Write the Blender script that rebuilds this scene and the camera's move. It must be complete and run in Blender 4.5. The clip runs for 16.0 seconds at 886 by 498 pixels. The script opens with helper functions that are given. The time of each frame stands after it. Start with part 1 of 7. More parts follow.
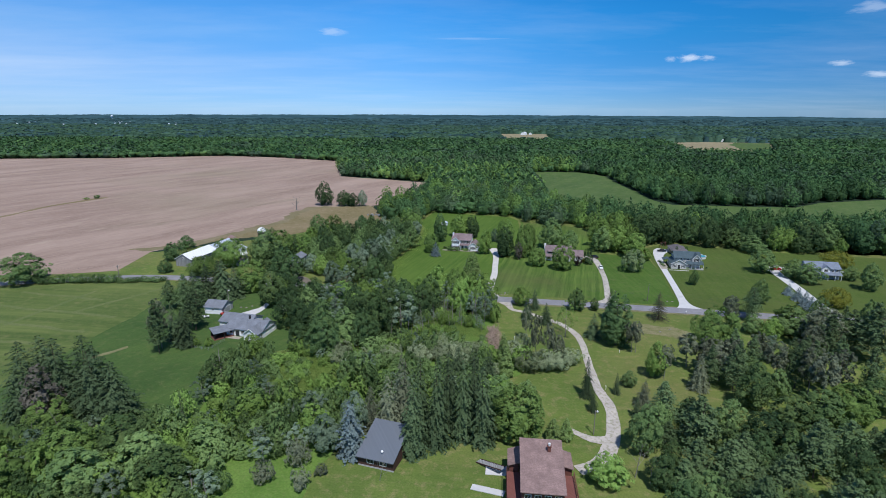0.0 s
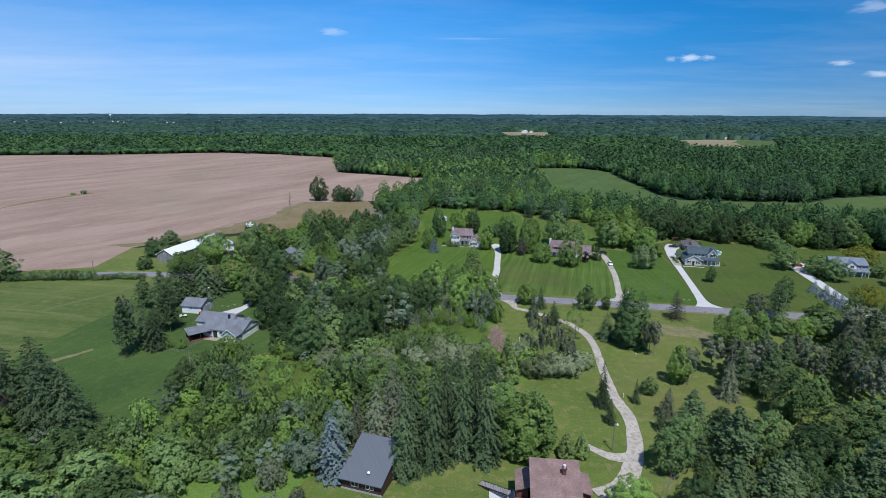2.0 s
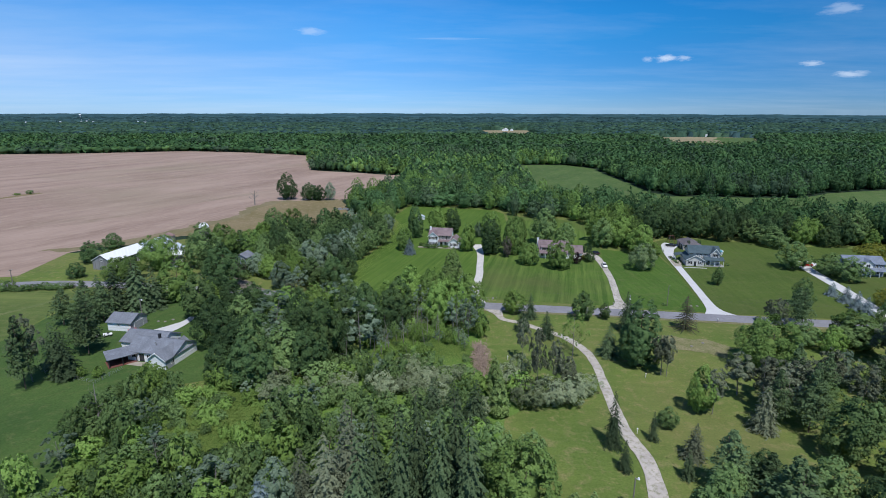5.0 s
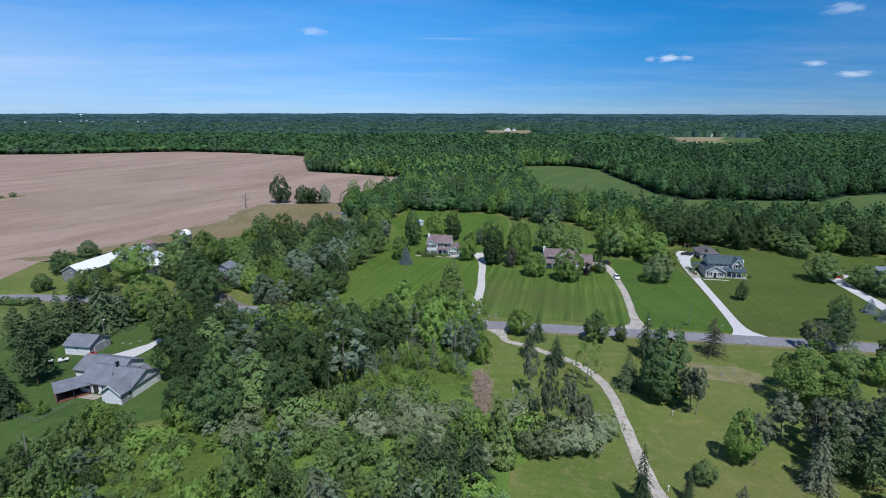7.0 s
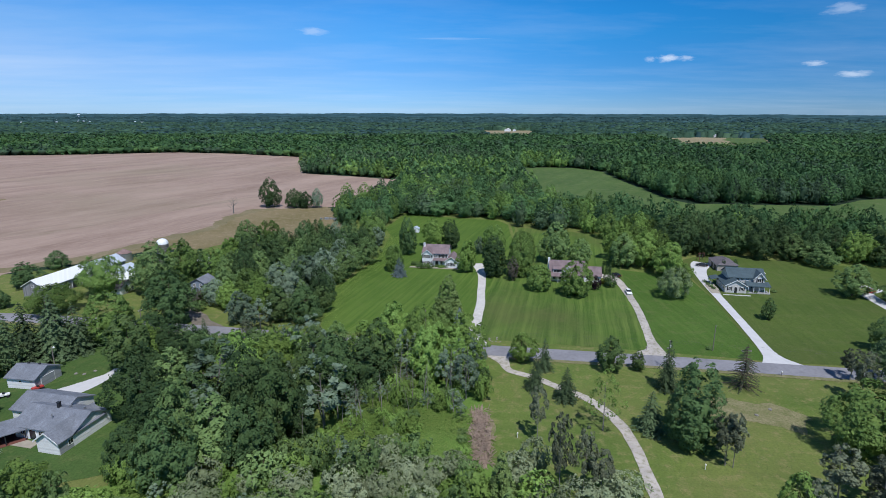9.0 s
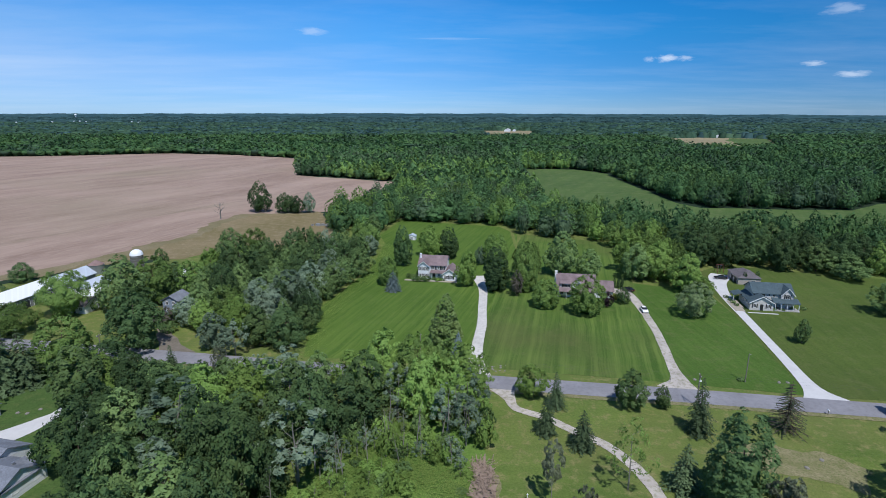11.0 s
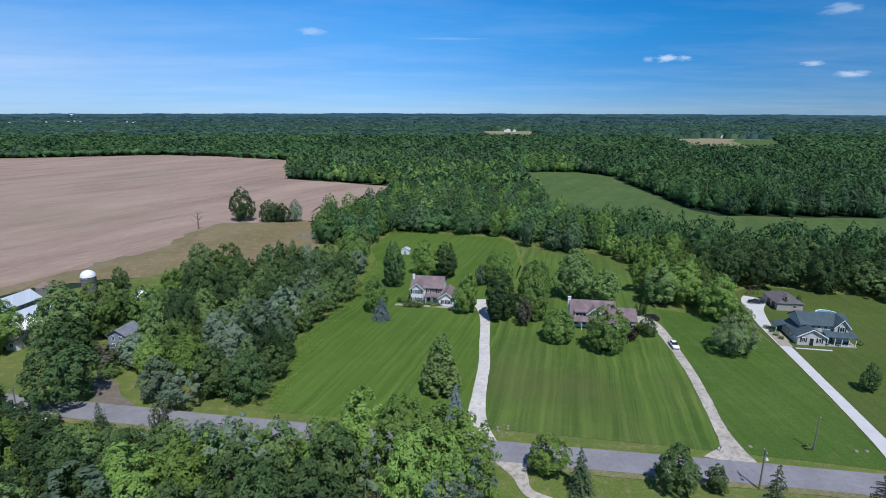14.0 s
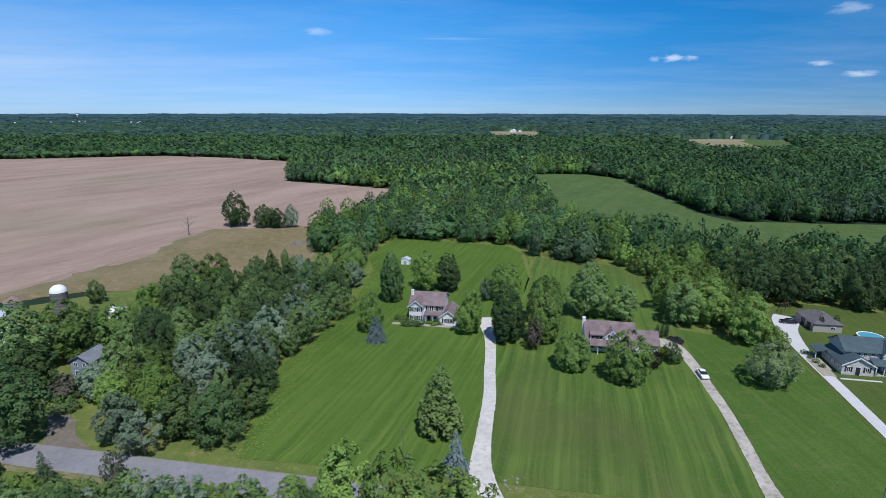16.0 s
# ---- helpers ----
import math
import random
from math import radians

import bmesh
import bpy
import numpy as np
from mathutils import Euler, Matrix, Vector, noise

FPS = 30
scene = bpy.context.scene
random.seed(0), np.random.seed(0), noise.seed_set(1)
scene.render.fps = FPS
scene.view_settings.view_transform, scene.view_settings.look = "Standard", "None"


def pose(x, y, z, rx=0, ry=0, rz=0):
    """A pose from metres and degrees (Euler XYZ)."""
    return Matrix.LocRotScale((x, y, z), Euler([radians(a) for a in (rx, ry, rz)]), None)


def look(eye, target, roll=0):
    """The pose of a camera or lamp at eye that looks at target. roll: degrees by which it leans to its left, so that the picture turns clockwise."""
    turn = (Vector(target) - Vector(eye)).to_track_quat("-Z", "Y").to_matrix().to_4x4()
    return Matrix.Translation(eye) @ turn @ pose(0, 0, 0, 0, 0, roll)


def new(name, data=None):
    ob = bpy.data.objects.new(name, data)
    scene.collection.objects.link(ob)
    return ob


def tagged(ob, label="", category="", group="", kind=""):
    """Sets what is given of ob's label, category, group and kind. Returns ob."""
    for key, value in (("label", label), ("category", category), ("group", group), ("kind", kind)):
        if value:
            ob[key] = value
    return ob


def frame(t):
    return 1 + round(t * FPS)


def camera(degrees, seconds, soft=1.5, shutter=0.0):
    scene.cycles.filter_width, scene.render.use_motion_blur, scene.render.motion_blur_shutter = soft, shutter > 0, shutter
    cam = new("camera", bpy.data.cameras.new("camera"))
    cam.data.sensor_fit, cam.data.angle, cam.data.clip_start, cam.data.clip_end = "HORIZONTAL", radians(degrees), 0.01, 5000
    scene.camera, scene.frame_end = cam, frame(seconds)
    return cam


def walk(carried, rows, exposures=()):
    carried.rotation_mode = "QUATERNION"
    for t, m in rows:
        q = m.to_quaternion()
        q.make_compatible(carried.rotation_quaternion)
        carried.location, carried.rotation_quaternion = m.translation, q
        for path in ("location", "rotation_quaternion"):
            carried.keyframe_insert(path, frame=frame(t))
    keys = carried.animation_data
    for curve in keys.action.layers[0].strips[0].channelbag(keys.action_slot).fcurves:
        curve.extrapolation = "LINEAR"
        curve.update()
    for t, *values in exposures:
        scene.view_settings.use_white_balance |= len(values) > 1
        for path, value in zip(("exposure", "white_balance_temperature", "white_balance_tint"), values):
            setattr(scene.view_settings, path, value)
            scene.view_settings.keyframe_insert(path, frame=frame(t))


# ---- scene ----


def view(x, y, z, yaw, roll=0.1):
    """The flying camera's pose: it looks about fourteen degrees below the level."""
    return pose(x, y, z, 75.57, 0, yaw) @ pose(0, 0, 0, 0, 0, roll)


cam = camera(78.5, 16.0, soft=0.9)
PATH = [
    (0.0, view(-2.06, -8.56, 71.75, 0.17, 0.2)),
    (0.75, view(-1.80, -3.10, 69.55, 0.2, 0.2)),
    (1.5, view(-1.56, 2.43, 67.29, 0.2, 0.2)),
    (2.5, view(-1.31, 10.10, 64.10, 0.18, 0.17)),
    (3.2, view(-1.10, 15.58, 61.95, 0.13, 0.17)),
    (3.5, view(-1.00, 17.99, 61.22, 0.12, 0.17)),
    (3.6, view(-0.92, 18.82, 61.05, 0.1, 0.17)),
    (3.7, view(-0.80, 19.66, 60.92, -0.1, 0.16)),
    (3.8, view(-0.62, 20.52, 60.82, -0.33, 0.15)),
    (3.9, view(-0.42, 21.38, 60.75, -0.68, 0.14)),
    (4.0, view(-0.28, 22.25, 60.70, -1.1, 0.13)),
    (4.1, view(-0.16, 23.10, 60.64, -1.62, 0.12)),
    (4.2, view(-0.06, 23.96, 60.58, -1.90, 0.1)),
    (4.4, view(0.10, 25.66, 60.47, -2.0)),
    (4.9, view(0.52, 29.91, 60.22, -1.85)),
    (5.6, view(1.12, 35.86, 59.93, -1.68)),
    (6.3, view(1.72, 41.74, 59.72, -1.6)),
    (7.0, view(2.38, 47.62, 59.62, -1.6)),
    (8.5, view(3.67, 60.25, 59.60, -1.6)),
    (9.0, view(4.10, 64.45, 59.60, -1.61)),
    (11.5, view(5.35, 85.35, 59.55, -1.69)),
    (12.5, view(5.90, 93.70, 59.62, -1.69)),
    (14.5, view(7.30, 110.50, 59.72, -1.76)),
    (15.0, view(7.68, 114.60, 59.73, -1.73)),
    (15.5, view(8.06, 118.40, 59.76, -1.5)),
    (16.0, view(8.38, 121.55, 59.85, -1.2)),
]
walk(cam, PATH, [(0.0, 0.08, 5980, 10), (16.0, 0.06, 5980, 10)])

# ---- sky, sun ----
SUN_AZ, SUN_EL = radians(163), radians(60)      # azimuth from +y towards +x


class Nodes:
    """A short way to write node trees."""

    def __init__(self, tree):
        self.t = tree
        tree.nodes.clear()

    def add(self, kind, **values):
        n = self.t.nodes.new(kind)
        for key, value in values.items():
            setattr(n, key, value)
        return n

    def link(self, a, b):
        self.t.links.new(a, b)

    def put(self, socket, value):
        if hasattr(value, "is_output"):
            self.link(value, socket)
        else:
            socket.default_value = value

    def math(self, op, a, b=0.0, c=0.0, clamp=False):
        n = self.add("ShaderNodeMath", operation=op, use_clamp=clamp)
        for k, v in enumerate((a, b, c)):
            self.put(n.inputs[k], v)
        return n.outputs[0]

    def noise(self, vec, scale, detail=3.0, rough=0.55, lac=2.0):
        n = self.add("ShaderNodeTexNoise")
        if vec is not None:
            self.link(vec, n.inputs["Vector"])
        n.inputs["Scale"].default_value, n.inputs["Detail"].default_value = scale, detail
        n.inputs["Roughness"].default_value, n.inputs["Lacunarity"].default_value = rough, lac
        return n.outputs["Fac"]

    def ramp(self, fac, stops, mode="LINEAR"):
        n = self.add("ShaderNodeValToRGB")
        n.color_ramp.interpolation = mode
        el = n.color_ramp.elements
        while len(el) < len(stops):
            el.new(0.5)
        for e, (p, c) in zip(el, stops):
            e.position = p
            e.color = (c, c, c, 1) if isinstance(c, (int, float)) else (*c, 1)
        self.put(n.inputs[0], fac)
        return n.outputs[0]

    def mix(self, fac, a, b, blend="MIX"):
        n = self.add("ShaderNodeMix", data_type="RGBA", blend_type=blend)
        self.put(n.inputs[0], fac)
        for k, v in ((6, a), (7, b)):
            self.put(n.inputs[k], v if hasattr(v, "is_output") else (*v, 1))
        return n.outputs[2]


def build_sky():
    world = bpy.data.worlds.new("sky")
    scene.world = world
    world.use_nodes = True
    n = Nodes(world.node_tree)
    sky = n.add("ShaderNodeTexSky", sky_type="NISHITA", sun_disc=False, sun_elevation=SUN_EL, sun_rotation=SUN_AZ,
                altitude=4500, air_density=0.9, dust_density=0.0, ozone_density=3.0)
    co = n.add("ShaderNodeTexCoord").outputs["Generated"]
    xyz = n.add("ShaderNodeSeparateXYZ")
    n.link(co, xyz.inputs[0])
    x, y, z = xyz.outputs
    az, el = n.math("ARCTAN2", x, y), n.math("ARCSINE", z)
    # thin high cloud, drawn out into streaks
    rise = n.math("ADD", n.math("MAXIMUM", z, 0.0), 0.06)
    flat = n.add("ShaderNodeCombineXYZ")
    n.put(flat.inputs[0], n.math("DIVIDE", x, rise))
    n.put(flat.inputs[1], n.math("MULTIPLY", n.math("DIVIDE", y, rise), 1.7))
    wisps = n.ramp(n.noise(flat.outputs[0], 0.33, 6.0, 0.62), [(0.45, 0.0), (0.80, 0.15)])
    # a broad thin veil, thickest to the west and low down
    veil = n.math("MULTIPLY", n.ramp(n.math("MULTIPLY_ADD", az, 0.7, 0.56), [(0.0, 0.50), (0.85, 0.0)], "EASE"), n.ramp(el, [(0.0, 0.5), (0.05, 1.0), (0.16, 0.35)]))
    wisps = n.math("ADD", wisps, n.math("MULTIPLY", veil, n.ramp(n.noise(flat.outputs[0], 0.22, 4.0, 0.55), [(0.3, 0.5), (0.7, 1.0)])))

    def puff(a, e, wa, we, amount, seed):
        """One small cloud at an azimuth and elevation, in radians."""
        da = n.math("DIVIDE", n.math("SUBTRACT", az, a), wa)
        de = n.math("DIVIDE", n.math("SUBTRACT", el, e), we)
        v = n.add("ShaderNodeCombineXYZ")
        n.put(v.inputs[0], da), n.put(v.inputs[1], de), n.put(v.inputs[2], seed)
        r = n.math("SQRT", n.math("ADD", n.math("MULTIPLY", da, da), n.math("MULTIPLY", de, de)))
        r = n.math("ADD", r, n.math("MULTIPLY", n.math("SUBTRACT", n.noise(v.outputs[0], 1.6, 5.0, 0.6), 0.5), 1.5))
        return n.math("MULTIPLY", n.ramp(r, [(0.05, 1.0), (1.0, 0.0)], "EASE"), amount)

    total = wisps
    for blob in ((-0.195, 0.1262, 0.036, 0.0100, 0.40, 1.0), (0.403, 0.0813, 0.022, 0.0080, 0.75, 2.0), (0.429, 0.0806, 0.014, 0.0060, 0.45, 3.0),
                 (0.374, 0.0800, 0.011, 0.0055, 0.35, 4.0), (0.604, 0.0666, 0.020, 0.0060, 0.55, 5.0), (0.652, 0.0502, 0.026, 0.0068, 0.60, 6.0),
                 (0.032, 0.1186, 0.11, 0.0035, 0.22, 7.0), (-0.50, 0.058, 0.40, 0.046, 0.26, 8.0), (0.630, 0.138, 0.034, 0.011, 0.35, 9.0)):
        total = n.math("MAXIMUM", total, puff(*blob))
    rich = n.add("ShaderNodeHueSaturation")
    rich.inputs["Saturation"].default_value, rich.inputs["Value"].default_value = SKY_SAT, 1.0
    tint = n.mix(n.ramp(el, [(0.0, 0.0), (0.12, 1.0)]), SKY_LOW, SKY_TINT)
    n.link(n.mix(1.0, sky.outputs[0], tint, "MULTIPLY"), rich.inputs["Color"])
    side = n.ramp(n.math("MULTIPLY_ADD", az, 0.7, 0.56), [(0.1, 1.02), (0.5, 1.08), (1.0, 0.74)])
    n.put(rich.inputs["Value"], n.math("MULTIPLY", side, n.ramp(el, [(0.0, 0.72), (0.06, 0.86), (0.16, 1.20), (0.30, 1.30)])))
    colour = n.mix(total, rich.outputs[0], (7.2, 7.9, 8.9))
    bg = n.add("ShaderNodeBackground")
    n.link(colour, bg.inputs["Color"])
    bg.inputs["Strength"].default_value = SKY
    n.link(bg.outputs[0], n.add("ShaderNodeOutputWorld").inputs[0])


SKY, SKY_SAT, SKY_TINT, SKY_LOW = 0.101, 1.17, (0.69, 1.015, 1.14), (0.71, 0.865, 1.13)
build_sky()
sun = new("sun", bpy.data.lights.new("sun", "SUN"))
sun.data.energy, sun.data.angle, sun.data.color = 3.95, radians(0.53), (1.0, 0.95, 0.88)
sun.matrix_world = look((math.sin(SUN_AZ) * math.cos(SUN_EL), math.cos(SUN_AZ) * math.cos(SUN_EL), math.sin(SUN_EL)), (0, 0, 0))


# ---- materials ----
def material(name, rough=0.8, metal=0.0, spec=0.3):
    m = bpy.data.materials.new(name)
    m.use_nodes = True
    n = Nodes(m.node_tree)
    bsdf = n.add("ShaderNodeBsdfPrincipled")
    bsdf.inputs["Roughness"].default_value, bsdf.inputs["Metallic"].default_value = rough, metal
    bsdf.inputs["Specular IOR Level"].default_value = spec
    n.link(bsdf.outputs[0], n.add("ShaderNodeOutputMaterial").inputs[0])
    return m, n, bsdf


def bump(n, bsdf, height, strength, distance):
    b = n.add("ShaderNodeBump")
    b.inputs["Strength"].default_value, b.inputs["Distance"].default_value = strength, distance
    n.link(height, b.inputs["Height"])
    n.link(b.outputs[0], bsdf.inputs["Normal"])


def place(n):
    return n.add("ShaderNodeNewGeometry").outputs["Position"]


def shade(c, k):
    return tuple(v * k for v in c)


def surface(name, colour, rough=0.8, vary=0.25, scale=0.6, fine=8.0, metal=0.0, spec=0.3, relief=0.0):
    """Paint, stone or metal with stains and grain at two sizes."""
    m, n, bsdf = material(name, rough, metal, spec)
    p = n.add("ShaderNodeTexCoord").outputs["Object"]
    big, small = n.noise(p, scale, 4.0), n.noise(p, fine, 3.0)
    c = n.mix(big, shade(colour, 1 - vary), shade(colour, 1 + vary))
    c = n.mix(n.math("MULTIPLY", small, 0.5), c, shade(colour, 1 - vary * 0.8))
    n.link(c, bsdf.inputs["Base Color"])
    if relief:
        bump(n, bsdf, small, 0.6, relief)
    return m


def grass(name, dark, light, dry, dry_amount=0.5, patch=0.06, stripe=None, width=1.1, contrast=0.16, worn=0.0):
    """Turf: mottled at three sizes, with dry spots and, where it is mown, the mower's stripes along an angle in degrees."""
    m, n, bsdf = material(name, 0.92, 0.0, 0.06)
    p = place(n)
    a = n.noise(p, patch, 5.0, 0.6)
    b = n.noise(p, patch * 9, 4.0, 0.65)
    f = n.noise(p, 2.3, 3.0, 0.7)
    c = n.mix(n.ramp(a, [(0.32, 0.0), (0.68, 1.0)]), dark, light)
    c = n.mix(n.math("MULTIPLY", n.ramp(b, [(0.5, 0.0), (0.75, 1.0)]), dry_amount), c, dry)
    c = n.mix(n.math("MULTIPLY", n.ramp(f, [(0.35, 1.0), (0.6, 0.0)]), 0.5), c, shade(dark, 0.62))
    if stripe is not None:
        sep = n.add("ShaderNodeSeparateXYZ")
        n.link(p, sep.inputs[0])
        ang = radians(stripe)
        u = n.math("ADD", n.math("MULTIPLY", sep.outputs[0], math.sin(ang)), n.math("MULTIPLY", sep.outputs[1], -math.cos(ang)))
        u = n.math("ADD", u, n.math("MULTIPLY", n.noise(p, 0.12, 2.0), 1.2))
        v = n.math("ADD", n.math("MULTIPLY", sep.outputs[0], math.cos(ang)), n.math("MULTIPLY", sep.outputs[1], math.sin(ang)))
        line = n.add("ShaderNodeCombineXYZ")
        n.put(line.inputs[0], u), n.put(line.inputs[1], n.math("MULTIPLY", v, 0.02))
        streak = n.ramp(n.noise(line.outputs[0], 0.9 / width, 3.0, 0.75), [(0.40, 0.0), (0.66, 1.0)])
        s = n.math("SINE", n.math("MULTIPLY", u, math.pi / (width * 1.3)))
        s = n.math("ADD", n.math("MULTIPLY", streak, 0.8), n.math("MULTIPLY_ADD", s, 0.10, 0.10))
        s = n.math("MULTIPLY", s, n.ramp(n.noise(p, 0.045, 3.0), [(0.3, 0.35), (0.65, 1.0)]))
        c = n.mix(n.math("MULTIPLY", s, contrast * 4, clamp=True), c, (light[0] * 1.65, light[1] * 1.38, light[2] * 1.5))
    if worn:
        c = n.mix(n.ramp(n.noise(p, 0.026, 3.0, 0.55), [(0.46, 0.0), (0.66, worn)]), c, (dry[0] * 0.72, dry[1] * 0.72, dry[2] * 0.66))
    n.link(c, bsdf.inputs["Base Color"])
    bump(n, bsdf, f, 0.5, 0.12)
    return m


def foliage(name, dark, light, tone=0.35, glow=0.30, grain=0.09, many=False):
    """Leaves: each clump has its own tone, each tree another; a little light comes through."""
    m, n, bsdf = material(name, 0.7, 0.0, 0.12)
    geo = n.add("ShaderNodeNewGeometry")
    if many:
        each = n.add("ShaderNodeAttribute", attribute_name="tree_tone").outputs["Fac"]
    else:
        each = n.add("ShaderNodeObjectInfo").outputs["Random"]
    big = n.noise(geo.outputs["Position"], grain, 2.0)
    f = n.math("ADD", n.math("MULTIPLY", geo.outputs["Random Per Island"], 0.2), n.math("MULTIPLY", each, 0.4 if many else 0.38))
    f = n.math("ADD", f, n.math("MULTIPLY", n.math("SUBTRACT", big, 0.5), 0.9), clamp=True)
    c = n.mix(f, shade(dark, 0.86), light)
    hue = n.add("ShaderNodeHueSaturation")
    n.put(hue.inputs["Hue"], n.math("MULTIPLY_ADD", each, 0.014, 0.489))
    n.put(hue.inputs["Value"], n.math("MULTIPLY_ADD", each, tone, 1 - tone / 2))
    hue.inputs["Saturation"].default_value = 0.94
    n.link(c, hue.inputs["Color"])
    n.link(hue.outputs[0], bsdf.inputs["Base Color"])
    if glow:
        tr = n.add("ShaderNodeBsdfTranslucent")
        n.link(hue.outputs[0], tr.inputs[0])
        mx = n.add("ShaderNodeMixShader")
        mx.inputs[0].default_value = glow
        n.link(bsdf.outputs[0], mx.inputs[1]), n.link(tr.outputs[0], mx.inputs[2])
        out = [k for k in n.t.nodes if k.type == "OUTPUT_MATERIAL"][0]
        n.link(mx.outputs[0], out.inputs[0])
    return m


def shingles(name, colour, vary=0.3, course=0.32):
    """Roof covering laid in courses, each with its own tone."""
    m, n, bsdf = material(name, 0.85, 0.0, 0.25)
    p = n.add("ShaderNodeTexCoord").outputs["Object"]
    sep = n.add("ShaderNodeSeparateXYZ")
    n.link(p, sep.inputs[0])
    big, small = n.noise(p, 0.5, 4.0), n.noise(p, 3.2, 3.0, 0.7)
    row = n.math("FRACT", n.math("DIVIDE", n.math("ADD", sep.outputs[1], sep.outputs[2]), course))
    c = n.mix(n.ramp(big, [(0.3, 0.0), (0.7, 1.0)]), shade(colour, 1 - vary), shade(colour, 1 + vary))
    c = n.mix(n.ramp(small, [(0.35, 0.55), (0.6, 0.0)]), c, shade(colour, 0.55))
    c = n.mix(n.ramp(row, [(0.0, 0.5), (0.16, 0.0)]), c, shade(colour, 0.45))
    n.link(c, bsdf.inputs["Base Color"])
    bump(n, bsdf, row, 0.4, 0.02)
    return m


def boards(name, colour, pitch=0.2, vertical=False, vary=0.12, rough=0.7, line=0.55):
    """Siding or planks: narrow courses with a dark joint."""
    m, n, bsdf = material(name, rough)
    p = n.add("ShaderNodeTexCoord").outputs["Object"]
    sep = n.add("ShaderNodeSeparateXYZ")
    n.link(p, sep.inputs[0])
    u = n.math("ADD", sep.outputs[0], sep.outputs[1]) if vertical else sep.outputs[2]
    row = n.math("FRACT", n.math("DIVIDE", u, pitch))
    cell = n.add("ShaderNodeTexWhiteNoise", noise_dimensions="1D")
    n.put(cell.inputs["W"], n.math("FLOOR", n.math("DIVIDE", u, pitch)))
    c = n.mix(cell.outputs["Value"], shade(colour, 1 - vary), shade(colour, 1 + vary))
    c = n.mix(n.math("MULTIPLY", n.noise(p, 0.8, 4.0), 0.5), c, shade(colour, 1 - vary * 1.6))
    c = n.mix(n.ramp(row, [(0.0, 0.6), (0.12, 0.0)]), c, shade(colour, line))
    n.link(c, bsdf.inputs["Base Color"])
    bump(n, bsdf, row, 0.5, 0.015)
    return m


def road_surface(name, colour, vary, speckle, scale=0.15, wear=None):
    m, n, bsdf = material(name, 0.9, 0.0, 0.2)
    p = place(n)
    c = n.mix(n.ramp(n.noise(p, scale, 5.0, 0.65), [(0.3, 0.0), (0.7, 1.0)]), shade(colour, 1 - vary), shade(colour, 1 + vary))
    c = n.mix(n.ramp(n.noise(p, 1.1, 4.0, 0.7), [(0.48, 0.0), (0.7, speckle)]), c, wear or shade(colour, 0.6))
    n.link(c, bsdf.inputs["Base Color"])
    bump(n, bsdf, n.noise(p, 6.0, 3.0), 0.4, 0.02)
    return m


def plough(name):
    """Bare tilled soil with stubble: long faint bands across it, pale dry crowns and darker damp lines."""
    m, n, bsdf = material(name, 0.95, 0.0, 0.1)
    p = place(n)
    turn = n.add("ShaderNodeMapping")
    n.link(p, turn.inputs["Vector"])
    turn.inputs["Rotation"].default_value = (0, 0, radians(-58))
    mp = n.add("ShaderNodeMapping")
    n.link(turn.outputs[0], mp.inputs["Vector"])
    mp.inputs["Scale"].default_value = (0.24, 1.0, 1.0)
    warp = n.noise(p, 0.012, 2.0)
    bent = n.add("ShaderNodeVectorMath", operation="MULTIPLY_ADD")
    n.link(warp, bent.inputs[0])
    bent.inputs[1].default_value = (0.0, 30.0, 0.0)
    n.link(mp.outputs[0], bent.inputs[2])
    q = bent.outputs[0]
    long = n.noise(q, 0.034, 6.0, 0.66)
    fine = n.noise(q, 0.5, 4.0, 0.7)
    big = n.noise(p, 0.006, 3.0)
    c = n.mix(n.ramp(long, [(0.34, 0.0), (0.66, 1.0)]), (0.236, 0.166, 0.130), (0.368, 0.272, 0.218))
    c = n.mix(n.ramp(fine, [(0.45, 0.0), (0.75, 0.45)]), c, (0.435, 0.33, 0.268))
    c = n.mix(n.ramp(n.noise(q, 0.09, 4.0, 0.7), [(0.60, 0.0), (0.74, 0.6)]), c, (0.44, 0.355, 0.27))
    c = n.mix(n.ramp(big, [(0.5, 0.0), (0.72, 0.6)]), c, (0.245, 0.205, 0.138))
    c = n.mix(n.ramp(n.noise(q, 0.016, 5.0, 0.7), [(0.60, 0.0), (0.72, 0.55)]), c, (0.155, 0.145, 0.080))
    n.link(c, bsdf.inputs["Base Color"])
    bump(n, bsdf, fine, 0.5, 0.2)
    return m


def glass_pane(name):
    m, n, bsdf = material(name, 0.08, 0.0, 0.6)
    p = n.add("ShaderNodeTexCoord").outputs["Object"]
    n.link(n.mix(n.noise(p, 0.7), (0.012, 0.015, 0.02), (0.035, 0.04, 0.05)), bsdf.inputs["Base Color"])
    return m


